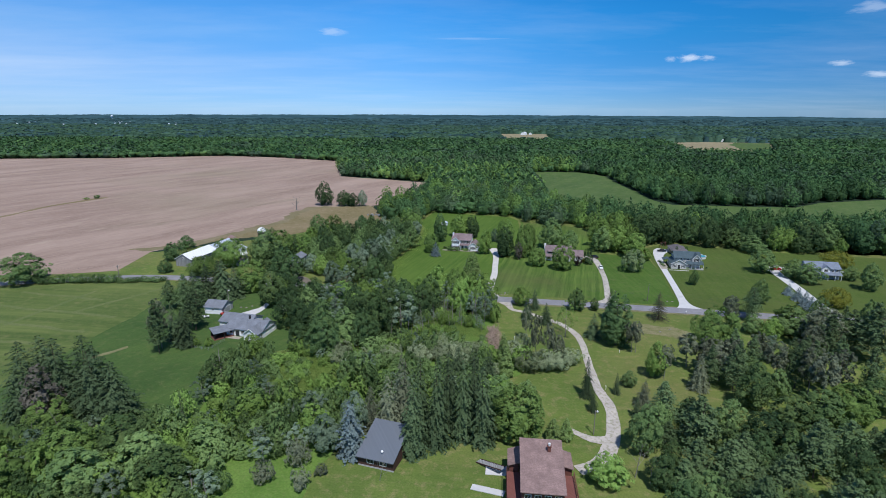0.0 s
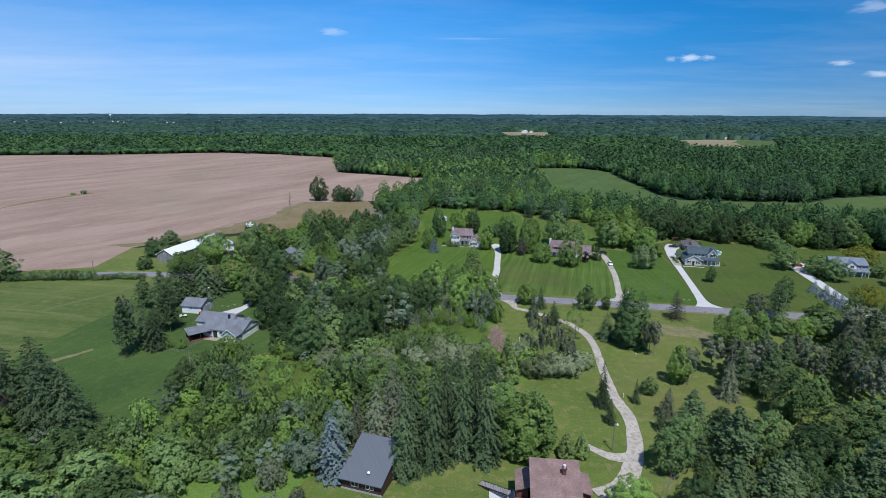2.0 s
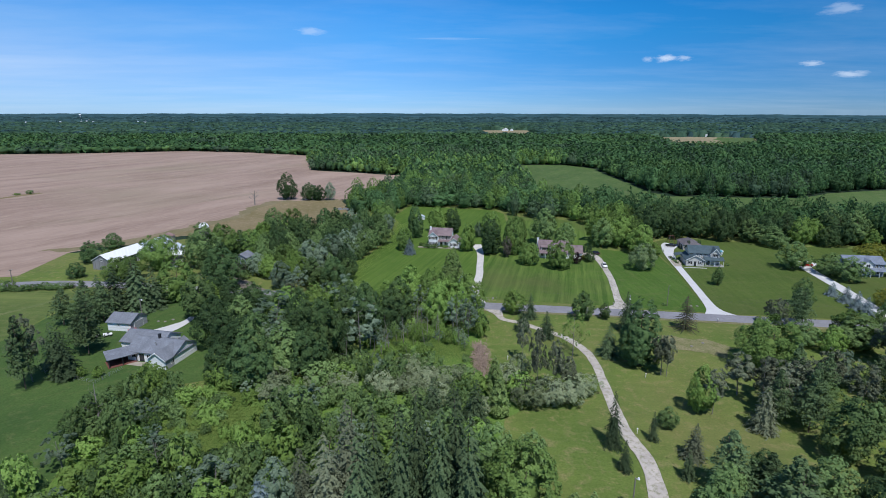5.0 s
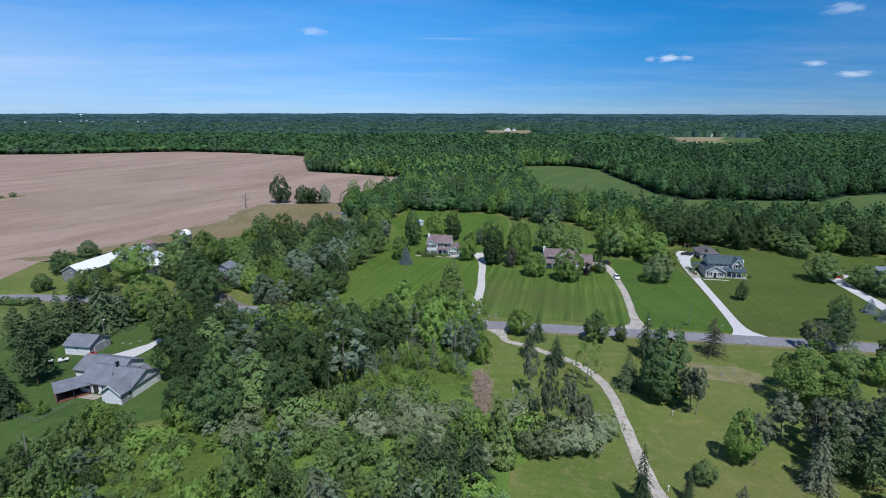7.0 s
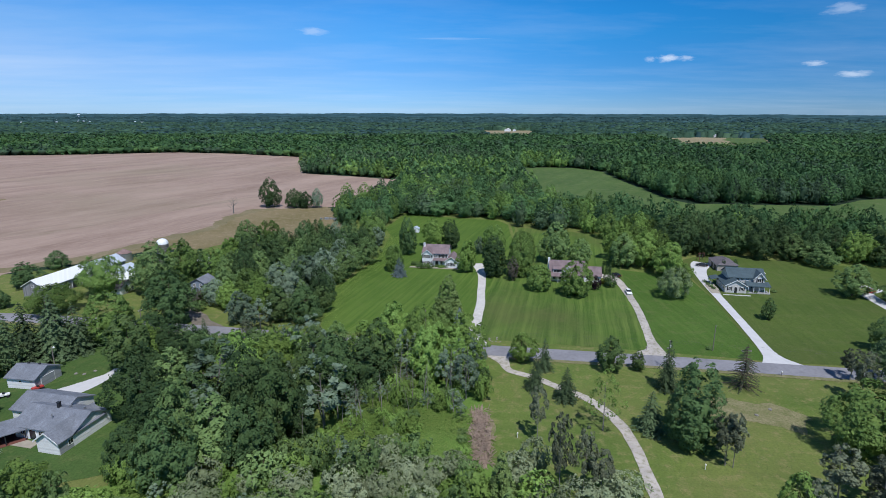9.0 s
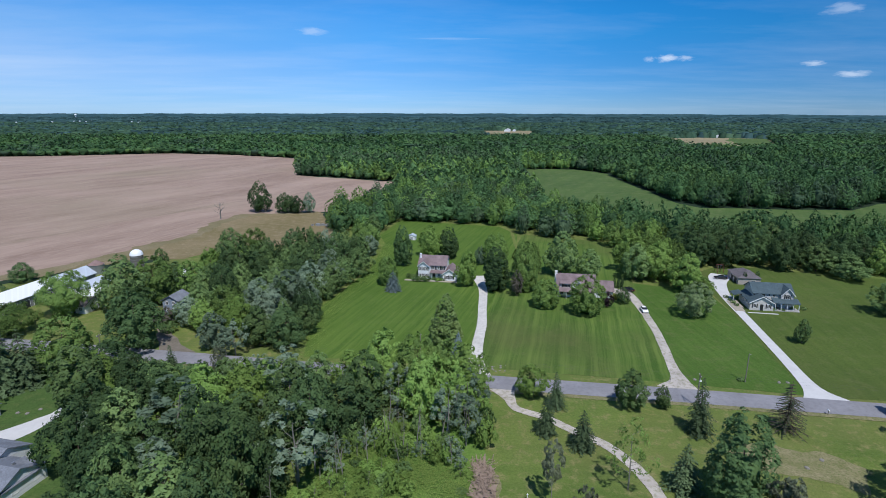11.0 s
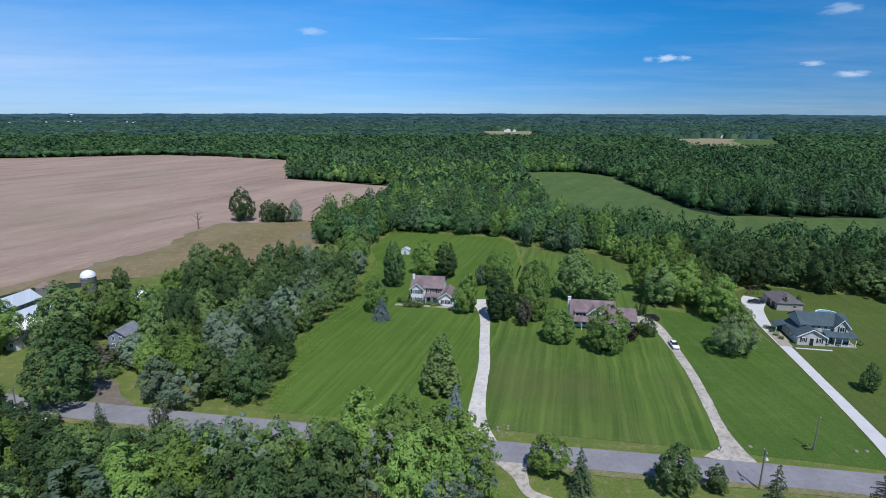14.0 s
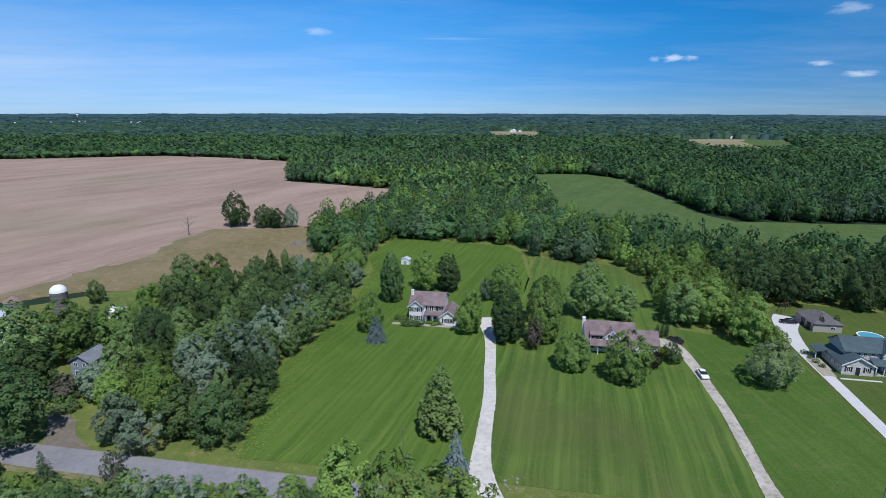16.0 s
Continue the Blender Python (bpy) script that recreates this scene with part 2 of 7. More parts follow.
M = {}
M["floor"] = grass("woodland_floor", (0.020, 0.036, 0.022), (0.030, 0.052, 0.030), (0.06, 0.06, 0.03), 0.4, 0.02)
M["meadow"] = grass("rough_grass", (0.088, 0.136, 0.032), (0.150, 0.200, 0.048), (0.26, 0.225, 0.105), 1.0, 0.05, stripe=-9, width=2.2, contrast=0.05, worn=0.4)
M["lawn_1"] = grass("mown_lawn_diagonal", (0.059, 0.114, 0.020), (0.084, 0.146, 0.027), (0.14, 0.165, 0.06), 0.3, 0.03, stripe=70.5, width=1.0, contrast=0.2)
M["lawn_2"] = grass("mown_lawn_straight", (0.052, 0.104, 0.020), (0.078, 0.136, 0.028), (0.15, 0.155, 0.066), 0.5, 0.03, stripe=75, width=1.5, contrast=0.32, worn=0.5)
M["lawn_3"] = grass("mown_lawn_slant", (0.054, 0.108, 0.020), (0.080, 0.140, 0.029), (0.15, 0.15, 0.065), 0.5, 0.035, stripe=92, width=1.1, contrast=0.09)
M["lawn_4"] = grass("mown_lawn_plain", (0.062, 0.100, 0.023), (0.092, 0.132, 0.031), (0.14, 0.145, 0.062), 0.5, 0.03, stripe=80, width=1.4, contrast=0.06, worn=0.25)
M["hay"] = grass("hay_field", (0.068, 0.108, 0.030), (0.098, 0.138, 0.040), (0.18, 0.18, 0.075), 0.9, 0.035, stripe=-8, width=4.2, contrast=0.24)
M["yard"] = grass("yard_lawn", (0.048, 0.092, 0.027), (0.080, 0.132, 0.036), (0.13, 0.145, 0.056), 0.7, 0.045, stripe=62, width=1.3, contrast=0.05)
M["rank"] = grass("rank_grass", (0.098, 0.178, 0.034), (0.160, 0.255, 0.056), (0.215, 0.235, 0.095), 0.5, 0.12)
M["margin"] = grass("field_margin", (0.185, 0.160, 0.085), (0.265, 0.215, 0.138), (0.150, 0.155, 0.062), 0.8, 0.05)
M["straw"] = grass("cut_hay", (0.120, 0.155, 0.055), (0.175, 0.190, 0.078), (0.10, 0.145, 0.04), 0.7, 0.12)
M["tan_grass"] = grass("dry_grass", (0.172, 0.145, 0.066), (0.262, 0.205, 0.122), (0.33, 0.255, 0.17), 0.9, 0.035)
M["far_field"] = grass("far_green_field", (0.064, 0.112, 0.036), (0.094, 0.146, 0.046), (0.19, 0.19, 0.10), 0.6, 0.018, stripe=60, width=6.0, contrast=0.07)
M["crop"] = grass("pale_far_field", (0.26, 0.22, 0.13), (0.32, 0.27, 0.17), (0.12, 0.14, 0.05), 0.4, 0.006)
M["soil"] = plough("tilled_soil")
M["track"] = grass("dirt_track", (0.165, 0.142, 0.115), (0.225, 0.195, 0.165), (0.12, 0.125, 0.07), 0.5, 0.3)
M["bare"] = grass("bare_earth", (0.16, 0.165, 0.068), (0.29, 0.25, 0.15), (0.10, 0.145, 0.04), 0.9, 0.35)
M["asphalt"] = road_surface("asphalt", (0.235, 0.230, 0.248), 0.16, 0.4)
M["gravel"] = road_surface("pale_gravel", (0.56, 0.53, 0.50), 0.14, 0.55, 0.2, (0.30, 0.28, 0.23))
M["worn_gravel"] = road_surface("worn_gravel", (0.45, 0.405, 0.365), 0.2, 0.75, 0.25, (0.17, 0.18, 0.08))
M["concrete"] = road_surface("concrete", (0.54, 0.53, 0.53), 0.07, 0.12, 0.3)
M["bark"] = surface("bark", (0.11, 0.085, 0.065), 0.9, 0.35, 1.2, 9.0, relief=0.03)
M["grey_bark"] = surface("grey_bark", (0.24, 0.225, 0.20), 0.9, 0.3, 1.2, 9.0, relief=0.03)
M["leaf"] = foliage("broad_leaf", (0.072, 0.143, 0.041), (0.264, 0.378, 0.116), glow=0.24)
M["lime"] = foliage("yellow_green_leaf", (0.15, 0.268, 0.046), (0.275, 0.415, 0.085), glow=0.24)
M["maple"] = foliage("maple_leaf", (0.1, 0.185, 0.036), (0.255, 0.385, 0.086), glow=0.24)
M["oak"] = foliage("oak_leaf", (0.05, 0.105, 0.036), (0.14, 0.226, 0.072))
M["silver"] = foliage("silver_green_leaf", (0.125, 0.2, 0.118), (0.34, 0.425, 0.285))
M["white_bloom"] = foliage("pale_shrub_leaf", (0.155, 0.215, 0.09), (0.42, 0.465, 0.285))
M["yellow"] = foliage("golden_leaf", (0.172, 0.196, 0.017), (0.299, 0.299, 0.034))
M["purple"] = foliage("purple_leaf", (0.035, 0.020, 0.026), (0.07, 0.045, 0.05))
M["willow"] = foliage("willow_leaf", (0.125, 0.195, 0.075), (0.33, 0.43, 0.175), glow=0.15)
M["brown"] = foliage("brown_leaf", (0.122, 0.113, 0.084), (0.244, 0.216, 0.176))
M["weed"] = foliage("tall_weeds", (0.151, 0.243, 0.041), (0.290, 0.389, 0.088), glow=0.2)
M["tuft"] = foliage("meadow_tufts", (0.080, 0.130, 0.030), (0.165, 0.205, 0.058), glow=0.1)
M["spruce"] = foliage("spruce_needles", (0.045, 0.08, 0.034), (0.13, 0.188, 0.08), glow=0.05)
M["blue"] = foliage("blue_spruce_needles", (0.115, 0.16, 0.162), (0.265, 0.335, 0.345), glow=0.05)
M["light_needle"] = foliage("light_needles", (0.13, 0.212, 0.055), (0.275, 0.38, 0.11), glow=0.1)
M["pine"] = foliage("pine_needles", (0.075, 0.13, 0.05), (0.165, 0.24, 0.092), glow=0.15)
M["grey_pine"] = foliage("grey_needles", (0.125, 0.152, 0.09), (0.245, 0.27, 0.16), glow=0.2)
M["wood_far"] = foliage("woodland_canopy", (0.048, 0.122, 0.044), (0.15, 0.275, 0.088), glow=0.25, grain=0.03, many=True, tone=0.36)
M["wood_lime"] = foliage("bright_woodland_canopy", (0.098, 0.198, 0.038), (0.235, 0.37, 0.08), glow=0.25, grain=0.03, many=True, tone=0.36)
M["wood_grey"] = foliage("grey_green_canopy", (0.058, 0.105, 0.050), (0.135, 0.205, 0.100), glow=0.2, grain=0.03, many=True, tone=0.36)
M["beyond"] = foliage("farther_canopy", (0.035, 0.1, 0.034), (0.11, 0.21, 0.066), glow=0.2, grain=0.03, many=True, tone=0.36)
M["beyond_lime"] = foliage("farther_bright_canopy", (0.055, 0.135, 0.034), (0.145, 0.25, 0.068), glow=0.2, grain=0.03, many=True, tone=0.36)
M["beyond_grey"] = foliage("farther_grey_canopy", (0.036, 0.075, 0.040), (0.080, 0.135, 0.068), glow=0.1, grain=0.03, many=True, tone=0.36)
# distance haze is painted into these three canopies as darker, bluer leaf colours
M["distant"] = foliage("hazed_green_canopy", (0.026, 0.07, 0.044), (0.072, 0.138, 0.082), glow=0.1, grain=0.006, many=True, tone=0.4)
M["distant_lime"] = foliage("hazed_bright_canopy", (0.036, 0.086, 0.046), (0.088, 0.158, 0.086), glow=0.1, grain=0.006, many=True, tone=0.4)
M["wood_hazy"] = foliage("hazed_blue_canopy", (0.020, 0.056, 0.058), (0.054, 0.108, 0.108), tone=0.6, glow=0.0, grain=0.004, many=True)
M["white_wall"] = boards("white_siding", (0.82, 0.83, 0.85))
M["grey_wall"] = boards("grey_siding", (0.36, 0.37, 0.39))
M["cream_wall"] = boards("cream_siding", (0.58, 0.56, 0.54))
M["blue_wall"] = boards("blue_grey_siding", (0.28, 0.33, 0.42))
M["barn_wood"] = boards("weathered_boards", (0.27, 0.27, 0.275), 0.25, True, 0.3)
M["red_wood"] = boards("red_brown_boards", (0.155, 0.062, 0.048), 0.2)
M["dark_wood"] = boards("dark_red_brown_logs", (0.075, 0.038, 0.032), 0.24)
M["deck"] = boards("red_stained_deck", (0.185, 0.072, 0.058), 0.22, True)
M["brick"] = surface("tan_brick", (0.40, 0.36, 0.33), 0.85, 0.15, 0.9, 6.0)
M["foundation"] = surface("foundation_block", (0.38, 0.37, 0.36), 0.9, 0.15)
M["roof_mauve"] = shingles("mauve_brown_shingles", (0.225, 0.17, 0.175))
M["roof_grey"] = shingles("grey_shingles", (0.20, 0.215, 0.25), 0.2)
M["roof_green"] = shingles("dark_green_shingles", (0.075, 0.108, 0.125), 0.2)
M["roof_dusk"] = shingles("grey_mauve_shingles", (0.15, 0.135, 0.145), 0.2)
M["roof_blue"] = shingles("blue_grey_shingles", (0.20, 0.23, 0.29), 0.2)
M["roof_red"] = shingles("red_brown_shingles", (0.265, 0.18, 0.165), 0.25, 0.42)
M["roof_slate"] = boards("slate_metal_roof", (0.135, 0.15, 0.175), 0.5, True, 0.05, 0.45, 0.8)
M["roof_white"] = boards("white_metal_roof", (0.80, 0.81, 0.82), 0.9, True, 0.04, 0.4, 0.85)
M["roof_steel"] = boards("galvanised_roof", (0.50, 0.55, 0.62), 0.9, True, 0.08, 0.4, 0.8)
M["trim"] = surface("white_trim", (0.80, 0.80, 0.80), 0.5, 0.05)
M["dark_trim"] = surface("dark_paint", (0.03, 0.032, 0.036), 0.5, 0.2)
M["glass"] = glass_pane("window_glass")
M["stone"] = surface("stone", (0.24, 0.225, 0.20), 0.9, 0.25, 1.5, 7.0, relief=0.03)
M["mulch"] = surface("mulch", (0.36, 0.32, 0.26), 0.95, 0.3, 0.9, 5.0)
M["brush"] = surface("dead_brush", (0.30, 0.225, 0.175), 0.95, 0.35, 1.5, 7.0)
M["pole"] = surface("grey_pole_wood", (0.21, 0.19, 0.165), 0.9, 0.2, 0.6, 6.0)
M["wire"] = surface("dark_wire", (0.07, 0.07, 0.075), 0.6, 0.1)
M["steel"] = surface("dull_steel", (0.42, 0.43, 0.45), 0.45, 0.15, metal=0.7)
M["silo"] = surface("silo_staves", (0.155, 0.145, 0.125), 0.9, 0.35, 0.5, 3.0, relief=0.02)
M["dome"] = surface("white_dome", (0.83, 0.83, 0.84), 0.35, 0.06)
M["car_white"] = surface("white_car_paint", (0.82, 0.82, 0.82), 0.25, 0.03, spec=0.6)
M["car_black"] = surface("black_car_paint", (0.016, 0.017, 0.020), 0.25, 0.1, spec=0.6)
M["car_red"] = surface("red_car_paint", (0.42, 0.020, 0.018), 0.25, 0.06, spec=0.6)
M["tyre"] = surface("tyre_rubber", (0.02, 0.02, 0.02), 0.85, 0.2)
M["red_paint"] = surface("red_paint", (0.45, 0.06, 0.05), 0.5, 0.15)
M["pool"] = surface("pool_water", (0.10, 0.36, 0.46), 0.08, 0.1, 0.8, 4.0, spec=0.5)
M["plastic"] = surface("pale_plastic", (0.70, 0.70, 0.70), 0.4, 0.08)


# ---- building helpers ----
RNG = np.random.default_rng(7)


def grown(name, verts, faces, mat):
    """A mesh from arrays of corners and of faces that all have three or all have four corners."""
    me = bpy.data.meshes.new(name)
    nv, (nf, k) = len(verts), faces.shape
    me.vertices.add(nv), me.loops.add(nf * k), me.polygons.add(nf)
    me.vertices.foreach_set("co", np.ascontiguousarray(verts, dtype=np.float32).ravel())
    me.loops.foreach_set("vertex_index", np.ascontiguousarray(faces, dtype=np.int32).ravel())
    me.polygons.foreach_set("loop_start", np.arange(0, nf * k, k, dtype=np.int32))
    me.polygons.foreach_set("use_smooth", np.ones(nf, dtype=bool))
    me.update(calc_edges=True)
    me.materials.append(mat)
    return me


def meshed(name, bm, mat):
    me = bpy.data.meshes.new(name)
    bmesh.ops.recalc_face_normals(bm, faces=bm.faces)
    bm.to_mesh(me)
    bm.free()
    for m in (mat if isinstance(mat, (list, tuple)) else [mat]):
        me.materials.append(m)
    return me


def part(name, bm, mat, parent, label=""):
    ob = new(name, meshed(name, bm, mat))
    ob.parent = parent
    if label:
        tagged(ob, label)
    return ob


def thing(name, m, label, category, group=""):
    ob = new(name)
    ob.empty_display_size = 0.3
    ob.matrix_basis = m
    return tagged(ob, label, category, group)


def single(name, bm, mat, m, label, category, group="", kind=""):
    ob = new(name, meshed(name, bm, mat))
    ob.matrix_basis = m
    return tagged(ob, label, category, group, kind)


def box(bm, x0, x1, y0, y1, z0, z1):
    v = [bm.verts.new((x, y, z)) for z in (z0, z1) for x, y in ((x0, y0), (x1, y0), (x1, y1), (x0, y1))]
    for f in ((3, 2, 1, 0), (4, 5, 6, 7), (0, 1, 5, 4), (1, 2, 6, 5), (2, 3, 7, 6), (3, 0, 4, 7)):
        bm.faces.new([v[k] for k in f])
    return bm


def prism(bm, profile, a, b, axis):
    """A profile of (u, z) drawn out from a to b along x (u is y) or along y (u is x)."""
    ends = []
    for w in (a, b):
        ends.append([bm.verts.new((w, u, z) if axis == "x" else (u, w, z)) for u, z in profile])
    k = len(profile)
    bm.faces.new(ends[0][::-1]), bm.faces.new(ends[1])
    for i in range(k):
        bm.faces.new((ends[0][i], ends[0][(i + 1) % k], ends[1][(i + 1) % k], ends[1][i]))
    return bm


def tube(bm, a, b, ra, rb, sides=6, cap=True):
    a, b = Vector(a), Vector(b)
    d = (b - a).normalized()
    u = d.cross(Vector((0.3, 0.2, 1)) if abs(d.z) < 0.9 else Vector((1, 0.1, 0))).normalized()
    w = d.cross(u)
    rings = [[bm.verts.new(c + (u * math.cos(t) + w * math.sin(t)) * r) for t in [2 * math.pi * k / sides for k in range(sides)]]
             for c, r in ((a, ra), (b, rb))]
    for k in range(sides):
        bm.faces.new((rings[0][k], rings[0][(k + 1) % sides], rings[1][(k + 1) % sides], rings[1][k]))
    if cap:
        bm.faces.new(rings[0][::-1]), bm.faces.new(rings[1])
    return bm


def inside(px, py, poly):
    """Which of the points lie in the polygon."""
    px, py = np.asarray(px, float), np.asarray(py, float)
    r = np.zeros(px.shape, bool)
    for (x0, y0), (x1, y1) in zip(poly, poly[1:] + poly[:1]):
        if y0 != y1:
            r ^= ((y0 > py) != (y1 > py)) & (px < (x1 - x0) * (py - y0) / (y1 - y0) + x0)
    return r


def grow_outline(pts, step, wob):
    """A closed outline, subdivided and made uneven."""
    out = []
    for (x0, y0), (x1, y1) in zip(pts, pts[1:] + pts[:1]):
        k = max(1, int(math.hypot(x1 - x0, y1 - y0) / step))
        for i in range(k):
            x, y = x0 + (x1 - x0) * i / k, y0 + (y1 - y0) * i / k
            d = noise.noise_vector((x * 0.13, y * 0.13, 3.0)) + 0.5 * noise.noise_vector((x * 0.5, y * 0.5, 9.0))
            out.append((x + d.x * wob, y + d.y * wob))
    return out


def sheet(name, pts, z, mat, label, step=6.0, wob=0.8):
    """A patch of ground with an uneven edge."""
    bm = bmesh.new()
    bm.faces.new([bm.verts.new((x, y, z)) for x, y in grow_outline(pts, step, wob)])
    bmesh.ops.triangulate(bm, faces=bm.faces)
    for f in bm.faces:
        if f.normal.z < 0:
            f.normal_flip()
    me = bpy.data.meshes.new(name)
    bm.to_mesh(me)
    bm.free()
    me.materials.append(mat)
    return tagged(new(name, me), label, kind="structure")


def smooth(points, n=6):
    """A smooth line through (x, y, ...) rows."""
    p = [np.array(q, float) for q in points]
    p = [2 * p[0] - p[1]] + p + [2 * p[-1] - p[-2]]
    out = []
    for i in range(1, len(p) - 2):
        for k in range(n):
            t = k / n
            a, b, c, d = p[i - 1:i + 3]
            out.append(0.5 * (2 * b + (c - a) * t + (2 * a - 5 * b + 4 * c - d) * t * t + (3 * b - a - 3 * c + d) * t ** 3))
    return out + [p[-2]]


def ribbon(name, rows, z, mat, label, ragged=0.0, thick=0.0):
    """A road or drive: rows of x, y and width along its middle."""
    line = smooth(rows, 6 if len(rows) > 12 else 14)
    bm = bmesh.new()
    last = None
    for i, q in enumerate(line):
        a, b = line[max(i - 1, 0)], line[min(i + 1, len(line) - 1)]
        d = (b - a)[:2]
        d = d / np.linalg.norm(d)
        nrm = np.array((-d[1], d[0]))
        e = []
        for s in (-1, 1):
            w = q[2] / 2 * s + ragged * (0.45 * noise.noise((q[0] * 0.22 * s, q[1] * 0.22, s * 5.0)) + 0.45 * noise.noise((q[0] * 1.3, q[1] * 1.3, s * 3.0)))
            e.append(bm.verts.new((*(q[:2] + nrm * w), z)))
        mid = bm.verts.new((*q[:2], z + 0.03))
        row = (e[0], mid, e[1])
        if last:
            bm.faces.new((last[0], last[1], row[1], row[0])), bm.faces.new((last[1], last[2], row[2], row[1]))
        last = row
    me = meshed(name, bm, mat)
    ob = new(name, me)
    return tagged(ob, label, kind="structure")


# ---- ground ----
FIELD = [(-1500, 200), (-400, 196), (-260, 205), (-213, 216), (-172, 222), (-150, 228), (-153, 262), (-131, 291), (-117, 311), (-106, 348), (-104, 371), (-96, 391), (-58, 402), (-40, 412),
         (-26, 440), (-22, 504), (-20, 540), (-66, 565), (-117, 589), (-138, 700), (-149, 768), (-249, 823), (-347, 853), (-495, 806), (-648, 786), (-1500, 700)]
DRY = [(-105, 340), (-104, 371), (-96, 391), (-58, 402), (-47, 362), (-38, 335), (-52, 322), (-74, 318), (-95, 300), (-112, 296), (-133, 282), (-131, 291), (-117, 311), (-110, 330)]
GREEN = [(105, 638), (135, 642), (162, 634), (177, 598), (172, 523), (170, 432), (176, 412), (225, 405), (266, 402), (300, 424), (364, 440), (620, 452), (620, 245),
         (309, 296), (183, 318), (120, 332), (114, 362), (84, 408), (95, 500)]
PALE = [(486, 1240), (416, 930), (486, 900), (566, 930), (736, 1240), (606, 1290)]
PALE_B = [(155, 1690), (135, 1270), (215, 1250), (255, 1300), (315, 1690)]
LAWN_1 = [(-26, 206), (-27, 218), (-28, 242), (-23, 258), (-17, 282), (-14, 322), (-18, 340), (-9, 379), (15, 368), (43, 358), (49, 340), (45, 313), (38, 290), (30, 262), (24, 236), (19, 212), (17, 199)]
LAWN_2 = [(17, 199), (19, 212), (24, 236), (30, 262), (38, 290), (46, 320), (52, 340), (90, 322), (84, 292), (78, 262), (71, 236), (66, 212), (62, 190)]
LAWN_3 = [(62, 190), (66, 212), (71, 236), (78, 262), (86, 258), (100, 256), (97, 232), (92, 208), (87, 184)]
LAWN_4 = [(87, 184), (92, 208), (97, 232), (101, 254), (106, 274), (121, 284), (144, 275), (158, 268), (205, 257), (300, 240), (300, 148), (110, 180)]
HAY = [(-420, 126), (-260, 182), (-187, 203), (-160, 209), (-122, 212), (-114, 204), (-112, 172), (-116, 150), (-119, 118), (-200, 90), (-420, 20)]

bm = bmesh.new()
bmesh.ops.create_grid(bm, x_segments=40, y_segments=40, size=4990)
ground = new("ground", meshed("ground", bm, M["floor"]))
tagged(ground, "flat dark green countryside reaching to the horizon", kind="structure")
sheet("meadow", [(-420, -300), (420, -300), (420, 250), (205, 262), (150, 285), (100, 330), (60, 362), (0, 385), (-40, 372), (-60, 330), (-110, 290), (-150, 262), (-420, 236)], 0.03,
      M["meadow"], "rough green meadow grass with dry spots")
sheet("tilled_field", FIELD, 0.07, M["soil"], "wide bare tilled field of pale brown soil", 25, 2.5)
sheet("field_margin", [(-112, 341), (-112, 374), (-104, 396), (-60, 406), (-58, 401), (-95, 389), (-102, 370), (-102, 341), (-106, 328), (-113, 310), (-127, 290), (-134, 279), (-160, 262), (-166, 264), (-142, 286), (-126, 312), (-119, 331)], 0.085, M["margin"],
      "worn brown and olive margin of the tilled field", 2.5, 4.0)
sheet("dry_grass_corner", DRY, 0.10, M["tan_grass"], "dry tan grass beside the tilled field", 2.5, 3.5)
sheet("green_field", GREEN, 0.07, M["far_field"], "dull green field enclosed by woods", 12, 2.0)
sheet("pale_field", PALE, 0.07, M["crop"], "pale tan field far off among woods", 40, 6)
sheet("far_meadow", [(556, 1010), (600, 1000), (726, 1232), (660, 1262), (610, 1180)], 0.10, M["far_field"], "green part of a far field among woods", 40, 5)
sheet("far_field", PALE_B, 0.07, M["crop"], "pale tan field far off among woods", 40, 6)
sheet("hay_field", HAY, 0.07, M["hay"], "yellow-green hay field with faint rows", 6, 1.0)
sheet("yard_lawn", [(-112, 206), (-112, 172), (-116, 150), (-119, 118), (-112, 96), (-62, 108), (-67, 138), (-48, 146), (-60, 172), (-72, 196), (-84, 206)], 0.075, M["yard"], "dark green mown lawn round a ranch house", 5, 1.2)
sheet("lawn_diagonal", LAWN_1, 0.08, M["lawn_1"], "mown green lawn with diagonal stripes", 6, 0.5)
sheet("lawn_striped", LAWN_2, 0.08, M["lawn_2"], "mown green lawn with straight stripes", 6, 0.3)
sheet("lawn_slanting", LAWN_3, 0.08, M["lawn_3"], "mown green lawn with faint stripes", 6, 0.3)
sheet("lawn_plain", LAWN_4, 0.08, M["lawn_4"], "wide plain mown lawn", 6, 0.5)
sheet("grass_waterway", [(-318, 296), (-305, 351), (-302, 395), (-292, 424), (-286, 440), (-280, 436), (-285, 424), (-298, 394), (-301.5, 351), (-314, 296)], 0.10, M["tan_grass"], "strip of rough grass across the tilled field", 8, 1.5)
RANK = [(-70, 138), (-62, 110), (-76, 102), (-100, 94), (-114, 66), (-30, 60), (-29, 86), (-24, 99), (-12, 110), (10, 108), (14, 118), (16, 128), (24, 134), (14, 148), (16, 160), (14, 172), (4, 178), (-4, 175), (-16, 160), (-24, 148), (-50, 142)]
sheet("rank_grass", RANK, 0.06, M["rank"], "bright green rank grass and weeds in an overgrown clearing", 3, 1.6)
sheet("dirt_strip", [(-108.5, 138), (-100.5, 147), (-99.6, 145.5), (-107, 136.8)], 0.08, M["bare"], "worn dirt strip in a lawn", 1.2, 0.5)
